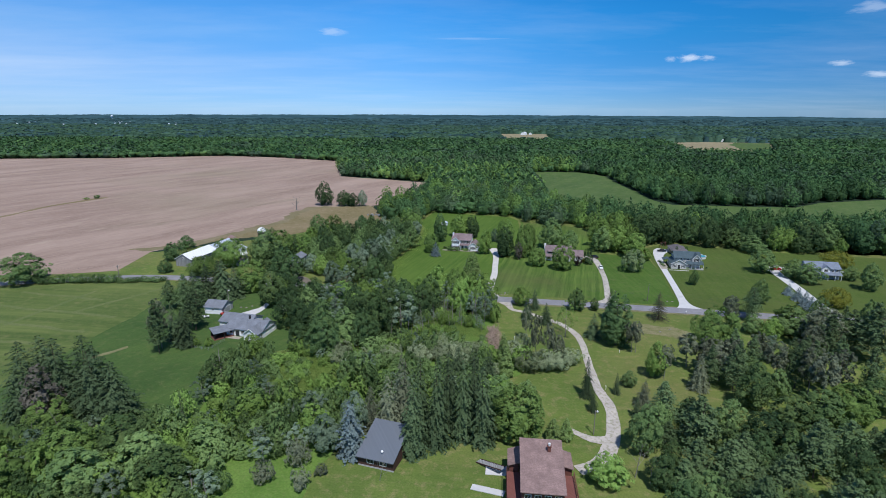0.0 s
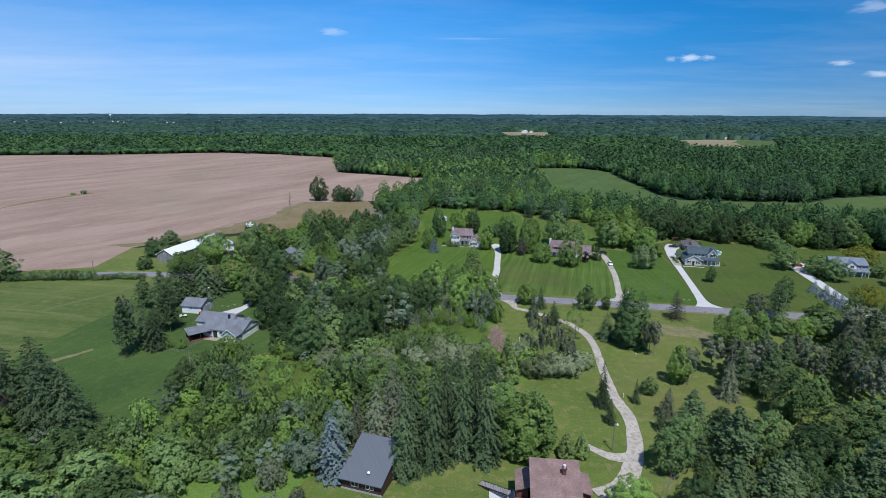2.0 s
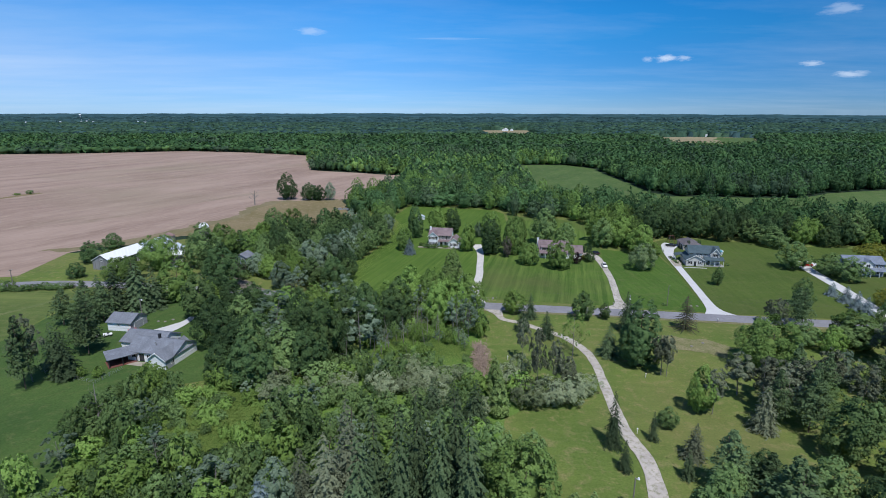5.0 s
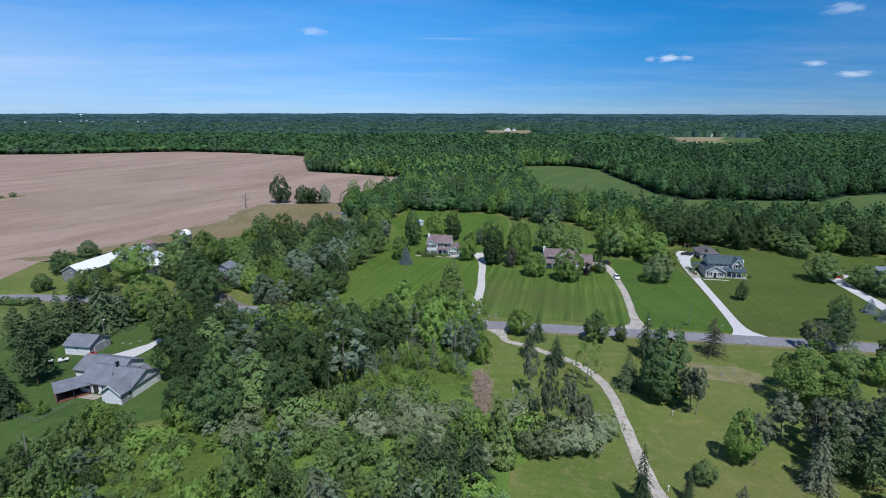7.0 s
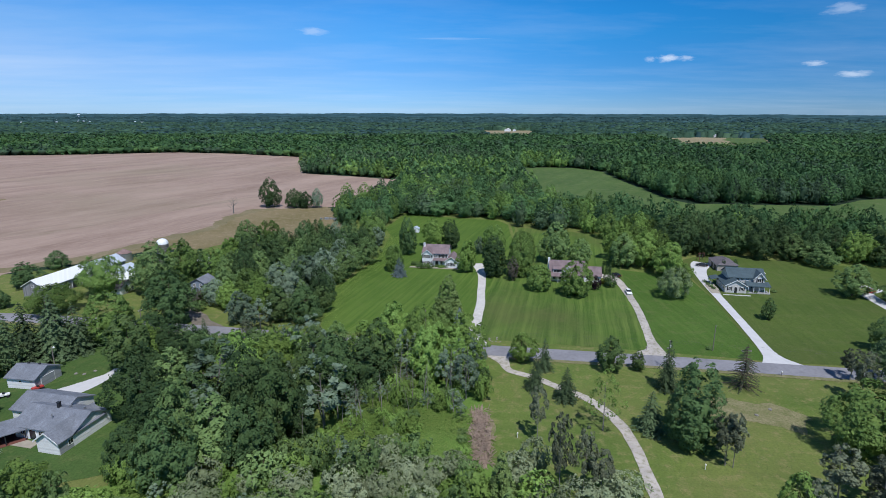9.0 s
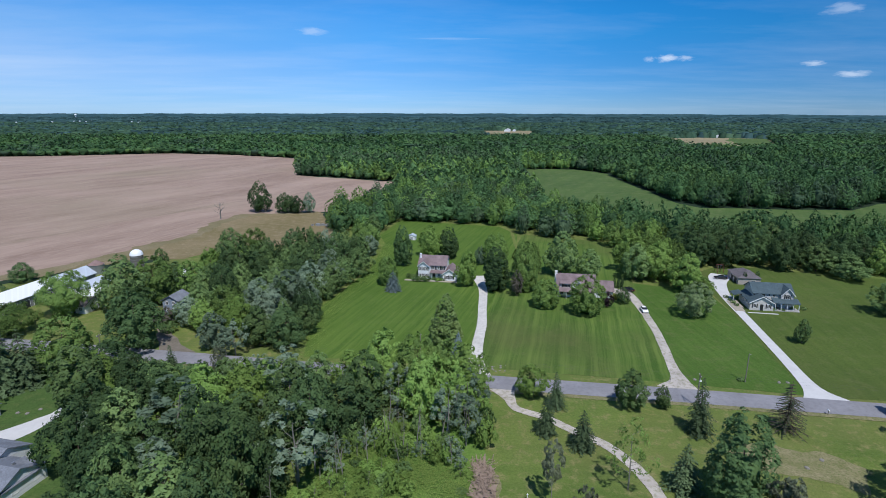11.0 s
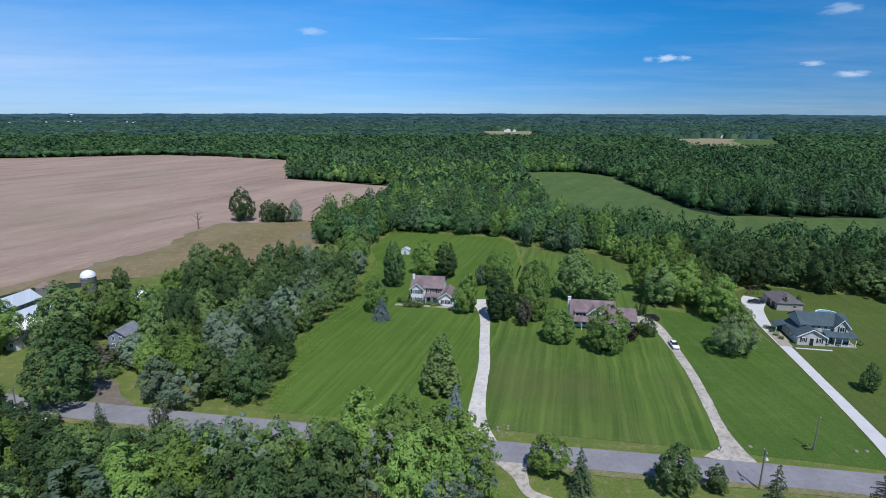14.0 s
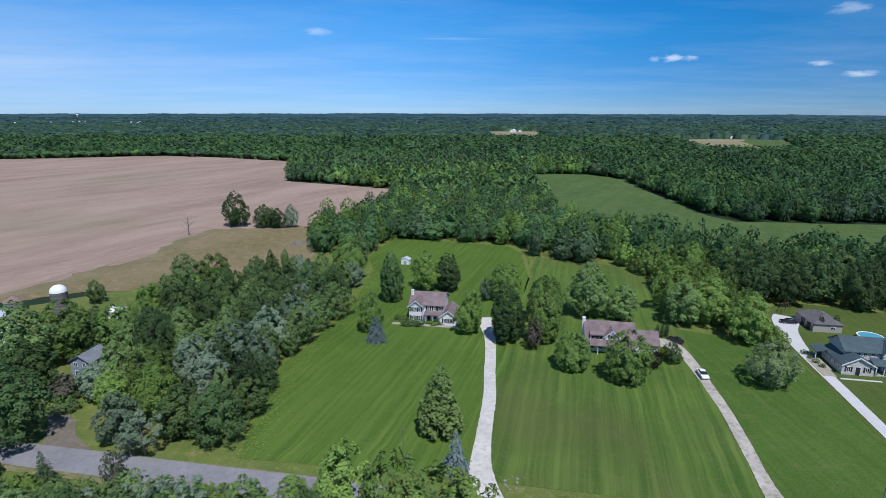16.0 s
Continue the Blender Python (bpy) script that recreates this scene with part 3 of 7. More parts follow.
sheet("dry_patch", [(12.2, 163.5), (15.8, 162.5), (17.0, 157.5), (16.0, 153), (14.2, 155), (12.5, 158.5)], 0.08, M["bare"], "dry tan grass beside a brush heap", 0.7, 0.8)
sheet("bare_patch", [(58, 165), (66, 167), (76, 164), (80, 158), (76, 153), (68, 158), (60, 160)], 0.08, M["bare"], "bare dry earth in the grass", 0.8, 1.6)

ROAD = [(-620, 60), (-400, 138), (-260, 188), (-187, 208.5), (-160, 214.6), (-124, 218.0), (-60, 206.8), (-40, 202.8), (20, 191.5), (60, 184.6), (110, 175.4), (300, 141), (700, 70)]
ribbon("shoulder", [(x, y - 0.6, 7.6) for x, y in ROAD], 0.12, M["bare"], "dry grassy road shoulder", 0.5)
ribbon("road", [(x, y, 6.0) for x, y in ROAD], 0.17, M["asphalt"], "two-lane grey asphalt country road", 0.1)
ribbon("driveway_1", [(15.6, 194, 9.0), (16.3, 199, 5.2), (16.9, 205, 3.6), (18.6, 215, 2.9), (20.6, 226, 2.8), (21.9, 238, 2.7), (23.6, 252, 2.8), (24.0, 262, 3.4), (23.5, 272, 5.0)], 0.14,
       M["gravel"], "pale gravel driveway running straight to a house", 0.22)
ribbon("driveway_2", [(60.3, 187, 9.5), (62.2, 191.5, 4.0), (63.6, 198.5, 2.4), (66.6, 211, 2.3), (68.7, 221, 2.3), (70.6, 234, 2.4), (71.8, 245, 3.2), (70.5, 252, 5.5), (67.5, 254.5, 5.0)], 0.14,
       M["worn_gravel"], "worn gravel driveway with two wheel tracks", 0.22)
ribbon("driveway_3", [(89.2, 181, 11.0), (89.6, 185.5, 5.2), (90.6, 191, 3.2), (93.8, 205, 2.7), (98.4, 226, 2.7), (102.6, 245, 3.2), (107.5, 260, 5.0), (111.5, 267.5, 7.0), (114.5, 271.5, 7.0)], 0.14,
       M["concrete"], "pale concrete driveway sweeping up to a house", 0.05)
ribbon("driveway_4", [(141, 171, 9), (140.2, 176, 4.2), (140.4, 184, 4.0), (145.2, 207.5, 4.2), (149.8, 231, 4.6), (153, 236, 7), (158, 238, 7)], 0.14, M["concrete"], "pale driveway beside a row of blue spruces", 0.1)
ribbon("lane", [(21.5, 189, 6.0), (22.3, 184.6, 2.6), (23.2, 180.4, 2.0), (28.2, 177, 1.9), (32.6, 172.4, 2.0), (38.2, 166.5, 2.2), (41.3, 158, 2.3), (41.6, 150, 2.1), (40.4, 139, 2.2),
                (39.2, 128, 2.4), (38.8, 121, 2.7), (39.2, 112, 2.9), (37.0, 102, 3.2), (34.0, 95, 3.6), (30.5, 90.2, 3.8), (25.5, 88, 3.2)], 0.14, M["worn_gravel"], "narrow winding gravel lane to a red-roofed house", 0.35)
ribbon("lane_spur", [(35.5, 98.5, 3.2), (32.0, 98.7, 2.6), (29.6, 100.2, 2.0), (27.0, 102.8, 1.5)], 0.125, M["worn_gravel"], "short spur of the gravel lane", 0.3)
ribbon("cottage_drive", [(-57.4, 206.4, 9.5), (-59.4, 209.4, 7.0), (-61.2, 212, 5.4), (-63.5, 216, 4.6), (-67, 221, 3.6), (-70, 228, 3.4)], 0.14, M["track"], "brown dirt drive into a wooded yard", 0.5)
for k, (xa, ya, xb, yb) in enumerate(((-178, 184, -118.5, 171.3), (-172, 197.5, -134, 189), (-158, 166.8, -121, 157.5), (-146, 151, -122, 147.2), (-136.5, 176, -117.5, 203), (-152, 163.5, -143, 200))):
    ribbon("mown_line", [(xa + (xb - xa) * i / 5, ya + (yb - ya) * i / 5 + 0.5 * math.sin(i * 2.3 + k), 1.7) for i in range(6)], 0.10, M["straw"], "pale line of cut hay in a field", 0.8)
ribbon("ranch_drive", [(-76.5, 171.0, 5.5), (-73.2, 174.2, 5.4), (-70.8, 178, 4.0), (-69.4, 182, 2.2), (-69, 192, 2.2), (-70, 206, 2.6)], 0.14, M["concrete"], "white concrete drive beside the ranch house", 0.1)
ribbon("grass_track", [(44.5, 310, 1.4), (45.2, 320, 1.6), (46.2, 332, 1.6), (47.5, 346, 1.6)], 0.14, M["meadow"], "thin pale worn track in the grass", 0.5)


# ---- trees ----
def leaves(c, nrm, size, stretch=1.0, droop=0.25):
    """Pointed leaf sprays: corners and faces for places, facings and sizes."""
    k = len(c)
    nrm = nrm / np.maximum(np.linalg.norm(nrm, axis=1, keepdims=True), 1e-6)
    u = np.cross(nrm, RNG.normal(size=(k, 3)))
    u /= np.maximum(np.linalg.norm(u, axis=1, keepdims=True), 1e-6)
    v = np.cross(nrm, u)
    s = np.asarray(size).reshape(-1, 1) * np.ones((k, 1))
    tip = c + u * s * 1.1 * stretch - nrm * s * droop
    corners = np.stack((tip, c - u * s * 0.7 + v * s * 0.72, c - u * s * 0.7 - v * s * 0.72), 1)
    return corners.reshape(-1, 3), np.arange(3 * k).reshape(-1, 3)


PROFILES = {
    "round": lambda u: np.sin(math.pi * (0.04 + 0.92 * u) ** 0.72) ** 0.75,
    "globe": lambda u: np.sqrt(np.maximum(1 - (2 * (0.14 + 0.84 * u) - 1) ** 2, 0)),
    "tall": lambda u: np.sin(math.pi * (0.05 + 0.90 * u) ** 0.66) ** 0.55,
    "pyramid": lambda u: np.minimum(0.72 + 1.6 * u, 1.0) * (1 - u * 0.97) ** 0.72,
    "spread": lambda u: np.sin(math.pi * (0.06 + 0.88 * u)) ** 0.6,
}


def core(profile, base, top, hw, wave, fill, rings=6, sides=8):
    """The dense dark inside of a crown: a closed uneven body under the leaves."""
    vs = [(0.0, 0.0, base + (top - base) * 0.05)]
    for i in range(rings):
        u = 0.06 + 0.44 * i / (rings - 1)
        for k in range(sides):
            a = 2 * math.pi * (k + 0.5 * (i % 2)) / sides
            r = float(profile(u)) * hw * fill * wave(a, u) * RNG.uniform(0.88, 1.08)
            vs.append((math.cos(a) * r, math.sin(a) * r, base + (top - base) * u))
    vs.append((0.0, 0.0, base + (top - base) * 0.55))
    fs = []
    for k in range(sides):
        n_ = (k + 1) % sides
        fs.append((0, 1 + n_, 1 + k))
        for i in range(rings - 1):
            p, q = 1 + i * sides, 1 + (i + 1) * sides
            fs += [(p + k, p + n_, q + n_), (p + k, q + n_, q + k)]
        fs.append((1 + (rings - 1) * sides + k, 1 + (rings - 1) * sides + n_, len(vs) - 1))
    return np.array(vs), np.array(fs)


def crown_round(height, width, base, count, size, lumps=46, shape="round", rough=0.36, fill=0.30, swell=(0.11, 0.27), detail=(6, 8), wild=0.3):
    """A leafy crown: clumps of leaves on boughs that bulge from one dense body of the kind's outline."""
    profile, hc, hw = PROFILES[shape], height - base, width / 2
    seed = RNG.uniform(0, 100)

    def wave(a, u):
        return 1 + wild * 1.6 * noise.noise((math.cos(a) * 0.9 + seed, math.sin(a) * 0.9, u * 2.2))

    grid = np.linspace(0.02, 0.99, 200)
    area = np.cumsum(profile(grid) + 0.12)
    u = np.interp((np.arange(lumps) + RNG.uniform(0.1, 0.9, lumps)) / lumps * area[-1], area, grid)
    a = np.arange(lumps) * 2.39996 + RNG.normal(size=lumps) * 0.35
    rad = hw * RNG.uniform(*swell, lumps) * (0.55 + 0.45 * profile(u))
    amp = np.array([wave(p, q) for p, q in zip(a, u)]) * RNG.uniform(1 - wild * 0.85, 1 + wild * 0.4, lumps)
    rc = np.maximum(profile(u) * hw * amp - rad * 0.8, 0.0)
    b = np.stack((np.cos(a) * rc, np.sin(a) * rc, base + rad * 0.5 + (hc - rad * 1.35) * u), 1)
    many = count * 3
    pick = RNG.choice(lumps, many, p=rad ** 2 / (rad ** 2).sum())
    d = RNG.normal(size=(many, 3))
    d /= np.linalg.norm(d, axis=1, keepdims=True)
    out = np.stack((np.cos(a), np.sin(a), u * 1.3 - 0.2), 1)
    d += out[pick] * 0.55 + np.array((0, 0, 0.2))
    d /= np.linalg.norm(d, axis=1, keepdims=True)
    p = b[pick] + d * rad[pick][:, None] * (RNG.uniform(0.7, 1.2, (many, 1)) + (RNG.uniform(0, 1, (many, 1)) > 0.93) * 0.25)
    deep = np.zeros(many, bool)
    for k in range(lumps):
        deep |= np.linalg.norm(p - b[k], axis=1) < rad[k] * 0.68
    keep = np.flatnonzero(~deep)[:count]
    p, d = p[keep], d[keep]
    nrm = d * 0.9 + out[pick[keep]] * 0.35 + RNG.normal(size=p.shape) * rough + np.array((0, 0, 0.3))
    v, f = leaves(p, nrm, size * RNG.uniform(0.6, 1.4, len(p)), 1.2)
    if fill < 0.2:
        return v, f
    cv, cf = core(profile, base, height, hw, wave, fill, *detail)
    return np.concatenate((v, cv)), np.concatenate((f, cf + len(v)))


def crown_spruce(height, width, base, count, size, sparse=1.0, power=0.74, droop=0.46):
    """Whorls of drooping boughs that taper to a point."""
    layers = int(17 * sparse + 6)
    cs, ns, ss = [], [], []
    per = max(3, int(count / layers / 7))
    for i in range(layers):
        u = (i + 0.4) / layers
        r = width / 2 * (1 - u) ** power * RNG.uniform(0.86, 1.1) + 0.12 * min(1, height / 8)
        boughs = max(4, int(10 * (1 - u) + 4))
        a0 = RNG.uniform(0, 6.3)
        for k in range(boughs):
            a = a0 + 6.283 * k / boughs + RNG.normal() * 0.16
            rr = r * RNG.uniform(0.68, 1.2)
            z = base + (height - base) * (u + RNG.uniform(-0.35, 0.35) / layers)
            steps = max(2, int(per * (0.35 + rr / width * 1.6)))
            for j in range(steps):
                f = 0.25 + 0.75 * (j + 0.7) / steps
                side = RNG.normal() * 0.17 * rr * (1.0 - 0.7 * f)
                cs.append((math.cos(a) * rr * f - math.sin(a) * side, math.sin(a) * rr * f + math.cos(a) * side, z + rr * (0.10 * f - droop * f * f) - abs(side) * 0.5))
                ns.append((math.cos(a) * (0.2 + 0.5 * f), math.sin(a) * (0.2 + 0.5 * f), 0.85 - 0.25 * f))
                ss.append(size * RNG.uniform(0.7, 1.25) * (0.62 + 0.38 * (1 - u)))
    for j in range(6):
        cs.append((0, 0, height - j * height * 0.018)), ns.append((RNG.normal(), RNG.normal(), 0.4)), ss.append(size * 0.5)
    ns = np.array(ns) + RNG.normal(size=(len(ns), 3)) * 0.25
    v, f = leaves(np.array(cs), ns, np.array(ss), 1.2, 0.45)
    cv, cf = core(lambda u: (1 - u) ** power, base, height * 0.97, width / 2, lambda a, u: 1.0, 0.5, 5, 7)
    return np.concatenate((v, cv)), np.concatenate((f, cf + len(v)))


def crown_pine(height, width, base, count, size):
    """Whorls of rising boughs that end in soft plumes of needles, open between them."""
    cs, ns = [], []
    whorls = 13
    per = max(6, count // (whorls * 6))
    for i in range(whorls):
        u = (i + RNG.uniform(0.1, 0.9)) / whorls
        z = base + (height - base) * u
        reach = width / 2 * (0.55 + 0.45 * math.sin(math.pi * min(1, u * 0.8 + 0.25))) * (1 - u ** 2.2) + width * 0.05
        a0 = RNG.uniform(0, 6.283)
        for k in range(7 if u < 0.7 else 5):
            a = a0 + k * 6.283 / (7 if u < 0.7 else 5) + RNG.normal() * 0.2
            rr = reach * RNG.uniform(0.6, 1.15)
            f = RNG.uniform(0.15, 1.0, per) ** 0.7
            side = RNG.normal(size=per) * rr * 0.20 * (1.1 - 0.5 * f)
            up = RNG.normal(size=per) * height * 0.014
            cs.append(np.stack((math.cos(a) * rr * f - math.sin(a) * side, math.sin(a) * rr * f + math.cos(a) * side, z + rr * (0.22 * f - 0.12 * f * f) + up), 1))
            ns.append(np.tile(np.array((math.cos(a) * 0.45, math.sin(a) * 0.45, 0.7)), (per, 1)) + RNG.normal(size=(per, 3)) * 0.4)
    v, f = leaves(np.concatenate(cs), np.concatenate(ns), size * RNG.uniform(0.7, 1.3, sum(map(len, cs))), 1.2, 0.15)
    cv, cf = core(lambda u: (1 - u) ** 0.6, base + height * 0.1, height * 0.94, width / 2, lambda a, u: 1.0, 0.34, 5, 7)
    return np.concatenate((v, cv)), np.concatenate((f, cf + len(v)))


def taper(bm, points, radii, sides=5):
    """One unbroken tapering tube through points."""
    last = None
    for i, (q, r) in enumerate(zip(points, radii)):
        d = (points[min(i + 1, len(points) - 1)] - points[max(i - 1, 0)]).normalized()
        u = d.cross(Vector((0.3, 0.2, 1)) if abs(d.z) < 0.9 else Vector((1, 0.1, 0))).normalized()
        w = d.cross(u)
        ring = [bm.verts.new(q + (u * math.cos(t) + w * math.sin(t)) * r) for t in [2 * math.pi * k / sides for k in range(sides)]]
        if last:
            for k in range(sides):
                bm.faces.new((last[k], last[(k + 1) % sides], ring[(k + 1) % sides], ring[k]))
        last = ring
    return bm


def stem(height, radius, limbs, spread, start, lean=0.03, twigs=0):
    """A tapered trunk, and apart from it its limbs with twigs on them (or None)."""
    n = 5
    way = Vector((RNG.normal() * lean, RNG.normal() * lean, 1))
    pts = [Vector((0, 0, -0.3))]
    for i in range(n):
        pts.append(pts[-1] + way * (height + 0.3) / n)
        way += Vector((RNG.normal() * lean, RNG.normal() * lean, 0))
    radii = [radius * (1 - i / n * 0.85) for i in range(n + 1)]
    trunk = taper(bmesh.new(), pts, radii)
    if not limbs:
        return trunk, None
    bm = bmesh.new()
    for k in range(limbs):
        u = start + (1 - start) * (k + 0.5) / limbs
        i = min(n - 1, int(u * n))
        base_, rr = pts[i].lerp(pts[i + 1], u * n % 1), radii[i + 1]
        ang = RNG.uniform(0, 6.283)
        reach = spread * (1.1 - 0.6 * u) * RNG.uniform(0.6, 1.0)
        mid = base_ + Vector((math.cos(ang) * reach * 0.55, math.sin(ang) * reach * 0.55, reach * 0.35))
        end = mid + Vector((math.cos(ang + RNG.normal() * 0.4) * reach * 0.5, math.sin(ang + RNG.normal() * 0.4) * reach * 0.5, reach * RNG.uniform(0.2, 0.6)))
        taper(bm, [base_, mid, end], [rr * 0.55, rr * 0.32, rr * 0.1], 3)
        for _ in range(twigs):
            s = base_.lerp(mid, RNG.uniform(0.3, 1)) if RNG.uniform() < 0.4 else mid.lerp(end, RNG.uniform(0, 0.9))
            d = Vector(RNG.normal(size=3)) * 0.6 + Vector((math.cos(ang), math.sin(ang), 0.7))
            taper(bm, [s, s + d.normalized() * reach * RNG.uniform(0.2, 0.45)], [rr * 0.14, rr * 0.04], 3)
    return trunk, bm


# kind: name, leaf, bark, nominal height, width, clear stem, clumps, clump size, shape, label
KINDS = {
    "broad": ("broadleaf_tree", "leaf", "bark", 11, 8, 0.5, 2900, 0.245, "round", "mid-green leafy tree with an uneven rounded crown", "tree"),
    "maple": ("maple_tree", "maple", "bark", 12, 10, 0.2, 7600, 0.205, "globe", "dense green maple with a rounded crown", "tree"),
    "oak": ("oak_tree", "oak", "bark", 14, 11, 0.3, 4200, 0.27, "round", "large dark green tree at a wood's edge", "tree"),
    "field_maple": ("maple_tree", "maple", "bark", 13, 14, 0.4, 9000, 0.235, "spread", "broad bright green maple in a meadow", "tree"),
    "lime": ("young_maple", "lime", "bark", 10, 8, 0.4, 4200, 0.205, "round", "bright yellow-green leafy tree", "tree"),
    "silver": ("silver_maple", "silver", "grey_bark", 11, 8, 0.5, 3300, 0.235, "round", "silvery green leafy tree", "tree"),
    "willow": ("willow_tree", "willow", "grey_bark", 12, 12.5, 0.2, 5200, 0.23, "spread", "wide pale green willow on a lawn", "tree"),
    "yellow": ("golden_tree", "yellow", "bark", 8, 11, 0.2, 2600, 0.25, "round", "golden yellow-green ornamental tree", "tree"),
    "purple": ("plum_tree", "purple", "bark", 5, 3.5, 0.2, 1100, 0.17, "round", "small dark purple-leaved tree", "tree"),
    "brown": ("browned_tree", "brown", "bark", 9, 4.5, 0.8, 1200, 0.2, "round", "tree with thin brown withered leaves", "tree"),
    "columnar": ("columnar_tree", "oak", "bark", 15, 7.5, 0.3, 6400, 0.21, "tall", "tall dark green tree with an upright crown", "tree"),
    "sparse": ("sapling", "lime", "grey_bark", 12, 6.5, 3.0, 800, 0.18, "airy", "slender young tree with thin airy leaves", "tree"),
    "birch": ("birch_tree", "silver", "grey_bark", 11, 5, 2.5, 1000, 0.2, "airy", "slender grey-stemmed tree with thin foliage", "tree"),
    "shrub": ("shrub", "leaf", "bark", 4.5, 5, 0.0, 800, 0.22, "spread", "dense green wild shrub", "shrub"),
    "bright_shrub": ("bright_shrub", "lime", "bark", 4, 4.5, 0.0, 760, 0.22, "spread", "bright yellow-green wild shrub", "shrub"),
    "pale_shrub": ("flowering_shrub", "white_bloom", "grey_bark", 4.5, 6, 0.0, 1700, 0.18, "spread", "pale shrub covered in whitish blossom", "shrub"),
    "spruce": ("spruce_tree", "spruce", "bark", 15, 7, 0.3, 2600, 0.27, "spruce", "dark green spruce with drooping boughs", "tree"),
    "norway": ("norway_spruce", "spruce", "bark", 19, 10, 0.2, 7600, 0.275, "spruce", "large dark green spruce with sweeping boughs", "tree"),
    "lspruce": ("light_conifer", "light_needle", "bark", 10, 6.5, 0.4, 2200, 0.25, "pyramid", "fresh green cone-shaped conifer", "tree"),
    "dull_spruce": ("spruce_tree", "grey_pine", "bark", 15, 8, 0.3, 3200, 0.27, "spruce", "dull grey-green spruce with sweeping boughs", "tree"),
    "old_spruce": ("old_spruce", "spruce", "bark", 19, 14, 0.2, 9000, 0.28, "old_spruce", "broad dark green old spruce with a rounded top", "tree"),
    "grey_shrub": ("grey_shrub", "grey_pine", "grey_bark", 4.5, 5, 0.0, 900, 0.2, "spread", "bushy grey-green wild shrub", "shrub"),
    "bluespruce": ("blue_spruce", "blue", "bark", 8, 5, 0.2, 1900, 0.23, "spruce", "pale blue-grey spruce, cone-shaped", "tree"),
    "pine": ("pine_tree", "pine", "bark", 14, 8, 2.5, 1900, 0.26, "pine", "dark green pine with layered tufts", "tree"),
    "greypine": ("scrub_pine", "grey_pine", "grey_bark", 11, 5.5, 4.0, 2500, 0.20, "feather", "thin grey-green pine with a bare lower stem", "tree"),
}
PROTOS = {}


def proto(kind, variant):
    """The crown, trunk and limb meshes of one variant of a kind."""
    if (kind, variant) in PROTOS:
        return PROTOS[kind, variant]
    name, leaf, bark, h, w, base, count, size, shape, label, cat = KINDS[kind]
    if shape in ("round", "spread"):
        v, f = crown_round(h, w, base, count, size, 74 + variant * 9, shape)
    elif shape == "tall":
        v, f = crown_round(h, w, base, count, size, 130, shape, wild=0.12, fill=0.5)
    elif shape == "pyramid":
        v, f = crown_round(h, w, base, count, size, 90, shape, wild=0.15, rough=0.6)
    elif shape == "globe":
        v, f = crown_round(h, w, base, count, size, 150, shape, wild=0.12, rough=0.5, swell=(0.08, 0.2), fill=0.45)
    elif shape == "feather":
        v, f = crown_round(h, w, base, count, size, 46, "tall", fill=0.16, rough=0.7, swell=(0.12, 0.26), wild=0.34)
    elif shape == "airy":
        v, f = crown_round(h, w, base, count, size, 30, "round", fill=0.12, wild=0.35, rough=0.6)
    elif shape == "old_spruce":
        v, f = crown_spruce(h, w, base, count, size, 1.5, 0.6, 0.24)
    elif shape == "spruce":
        v, f = crown_spruce(h, w, base, count, size)
    else:
        v, f = crown_pine(h, w, base, count, size)
    crown = grown("crown", v, f, M[leaf])
    airy = shape in ("airy", "pine", "feather")
    limbs = 0 if shape in ("spruce", "old_spruce") or cat == "shrub" else (12 if airy else 7)
    trunk, bough = stem(h * (0.93 if shape in ("spruce", "old_spruce", "pine", "feather") else 0.75), (0.010 * h + 0.03 if airy else 0.012 * h + 0.06), limbs, w * 0.42, 0.3, twigs=4 if shape == "airy" else 0)
    PROTOS[kind, variant] = (crown, meshed("trunk", trunk, M[bark]), meshed("limb", bough, M[bark]) if bough else None)
    return PROTOS[kind, variant]


PLANTED = []


def plant(kind, x, y, h, w, label="", group="", turn=None):
    """One tree or shrub of a given height and width."""
    name, leaf, bark, h0, w0, *_rest, text, cat = KINDS[kind]
    crown, trunk, limbs = proto(kind, int(RNG.integers(0, 4)))
    s = Matrix.LocRotScale((x, y, 0), Euler((RNG.normal() * 0.02, RNG.normal() * 0.02, RNG.uniform(0, 6.283) if turn is None else turn)), (w / w0, w / w0, h / h0))
    ob = thing(name, s, label or text, cat, group)
    for pname, me in (("trunk", trunk), ("crown", crown), ("limb", limbs)):
        if me:
            c = new(pname, me)
            c.parent = ob
            if pname == "limb":
                tagged(c, kind="stuff")
    PLANTED.append((x, y, w))
    return ob


def cable(points, radius, sides=4):
    """One unbroken thin tube through points."""
    bm = bmesh.new()
    last = None
    for i, q in enumerate(points):
        d = (Vector(points[min(i + 1, len(points) - 1)]) - Vector(points[max(i - 1, 0)])).normalized()
        a = d.cross(Vector((0, 0, 1))).normalized()
        b = d.cross(a)
        ring = [bm.verts.new(Vector(q) + (a * math.cos(t) + b * math.sin(t)) * radius) for t in [2 * math.pi * k / sides for k in range(sides)]]
        if last:
            for k in range(sides):
                bm.faces.new((last[k], last[(k + 1) % sides], ring[(k + 1) % sides], ring[k]))
        last = ring
    return bm


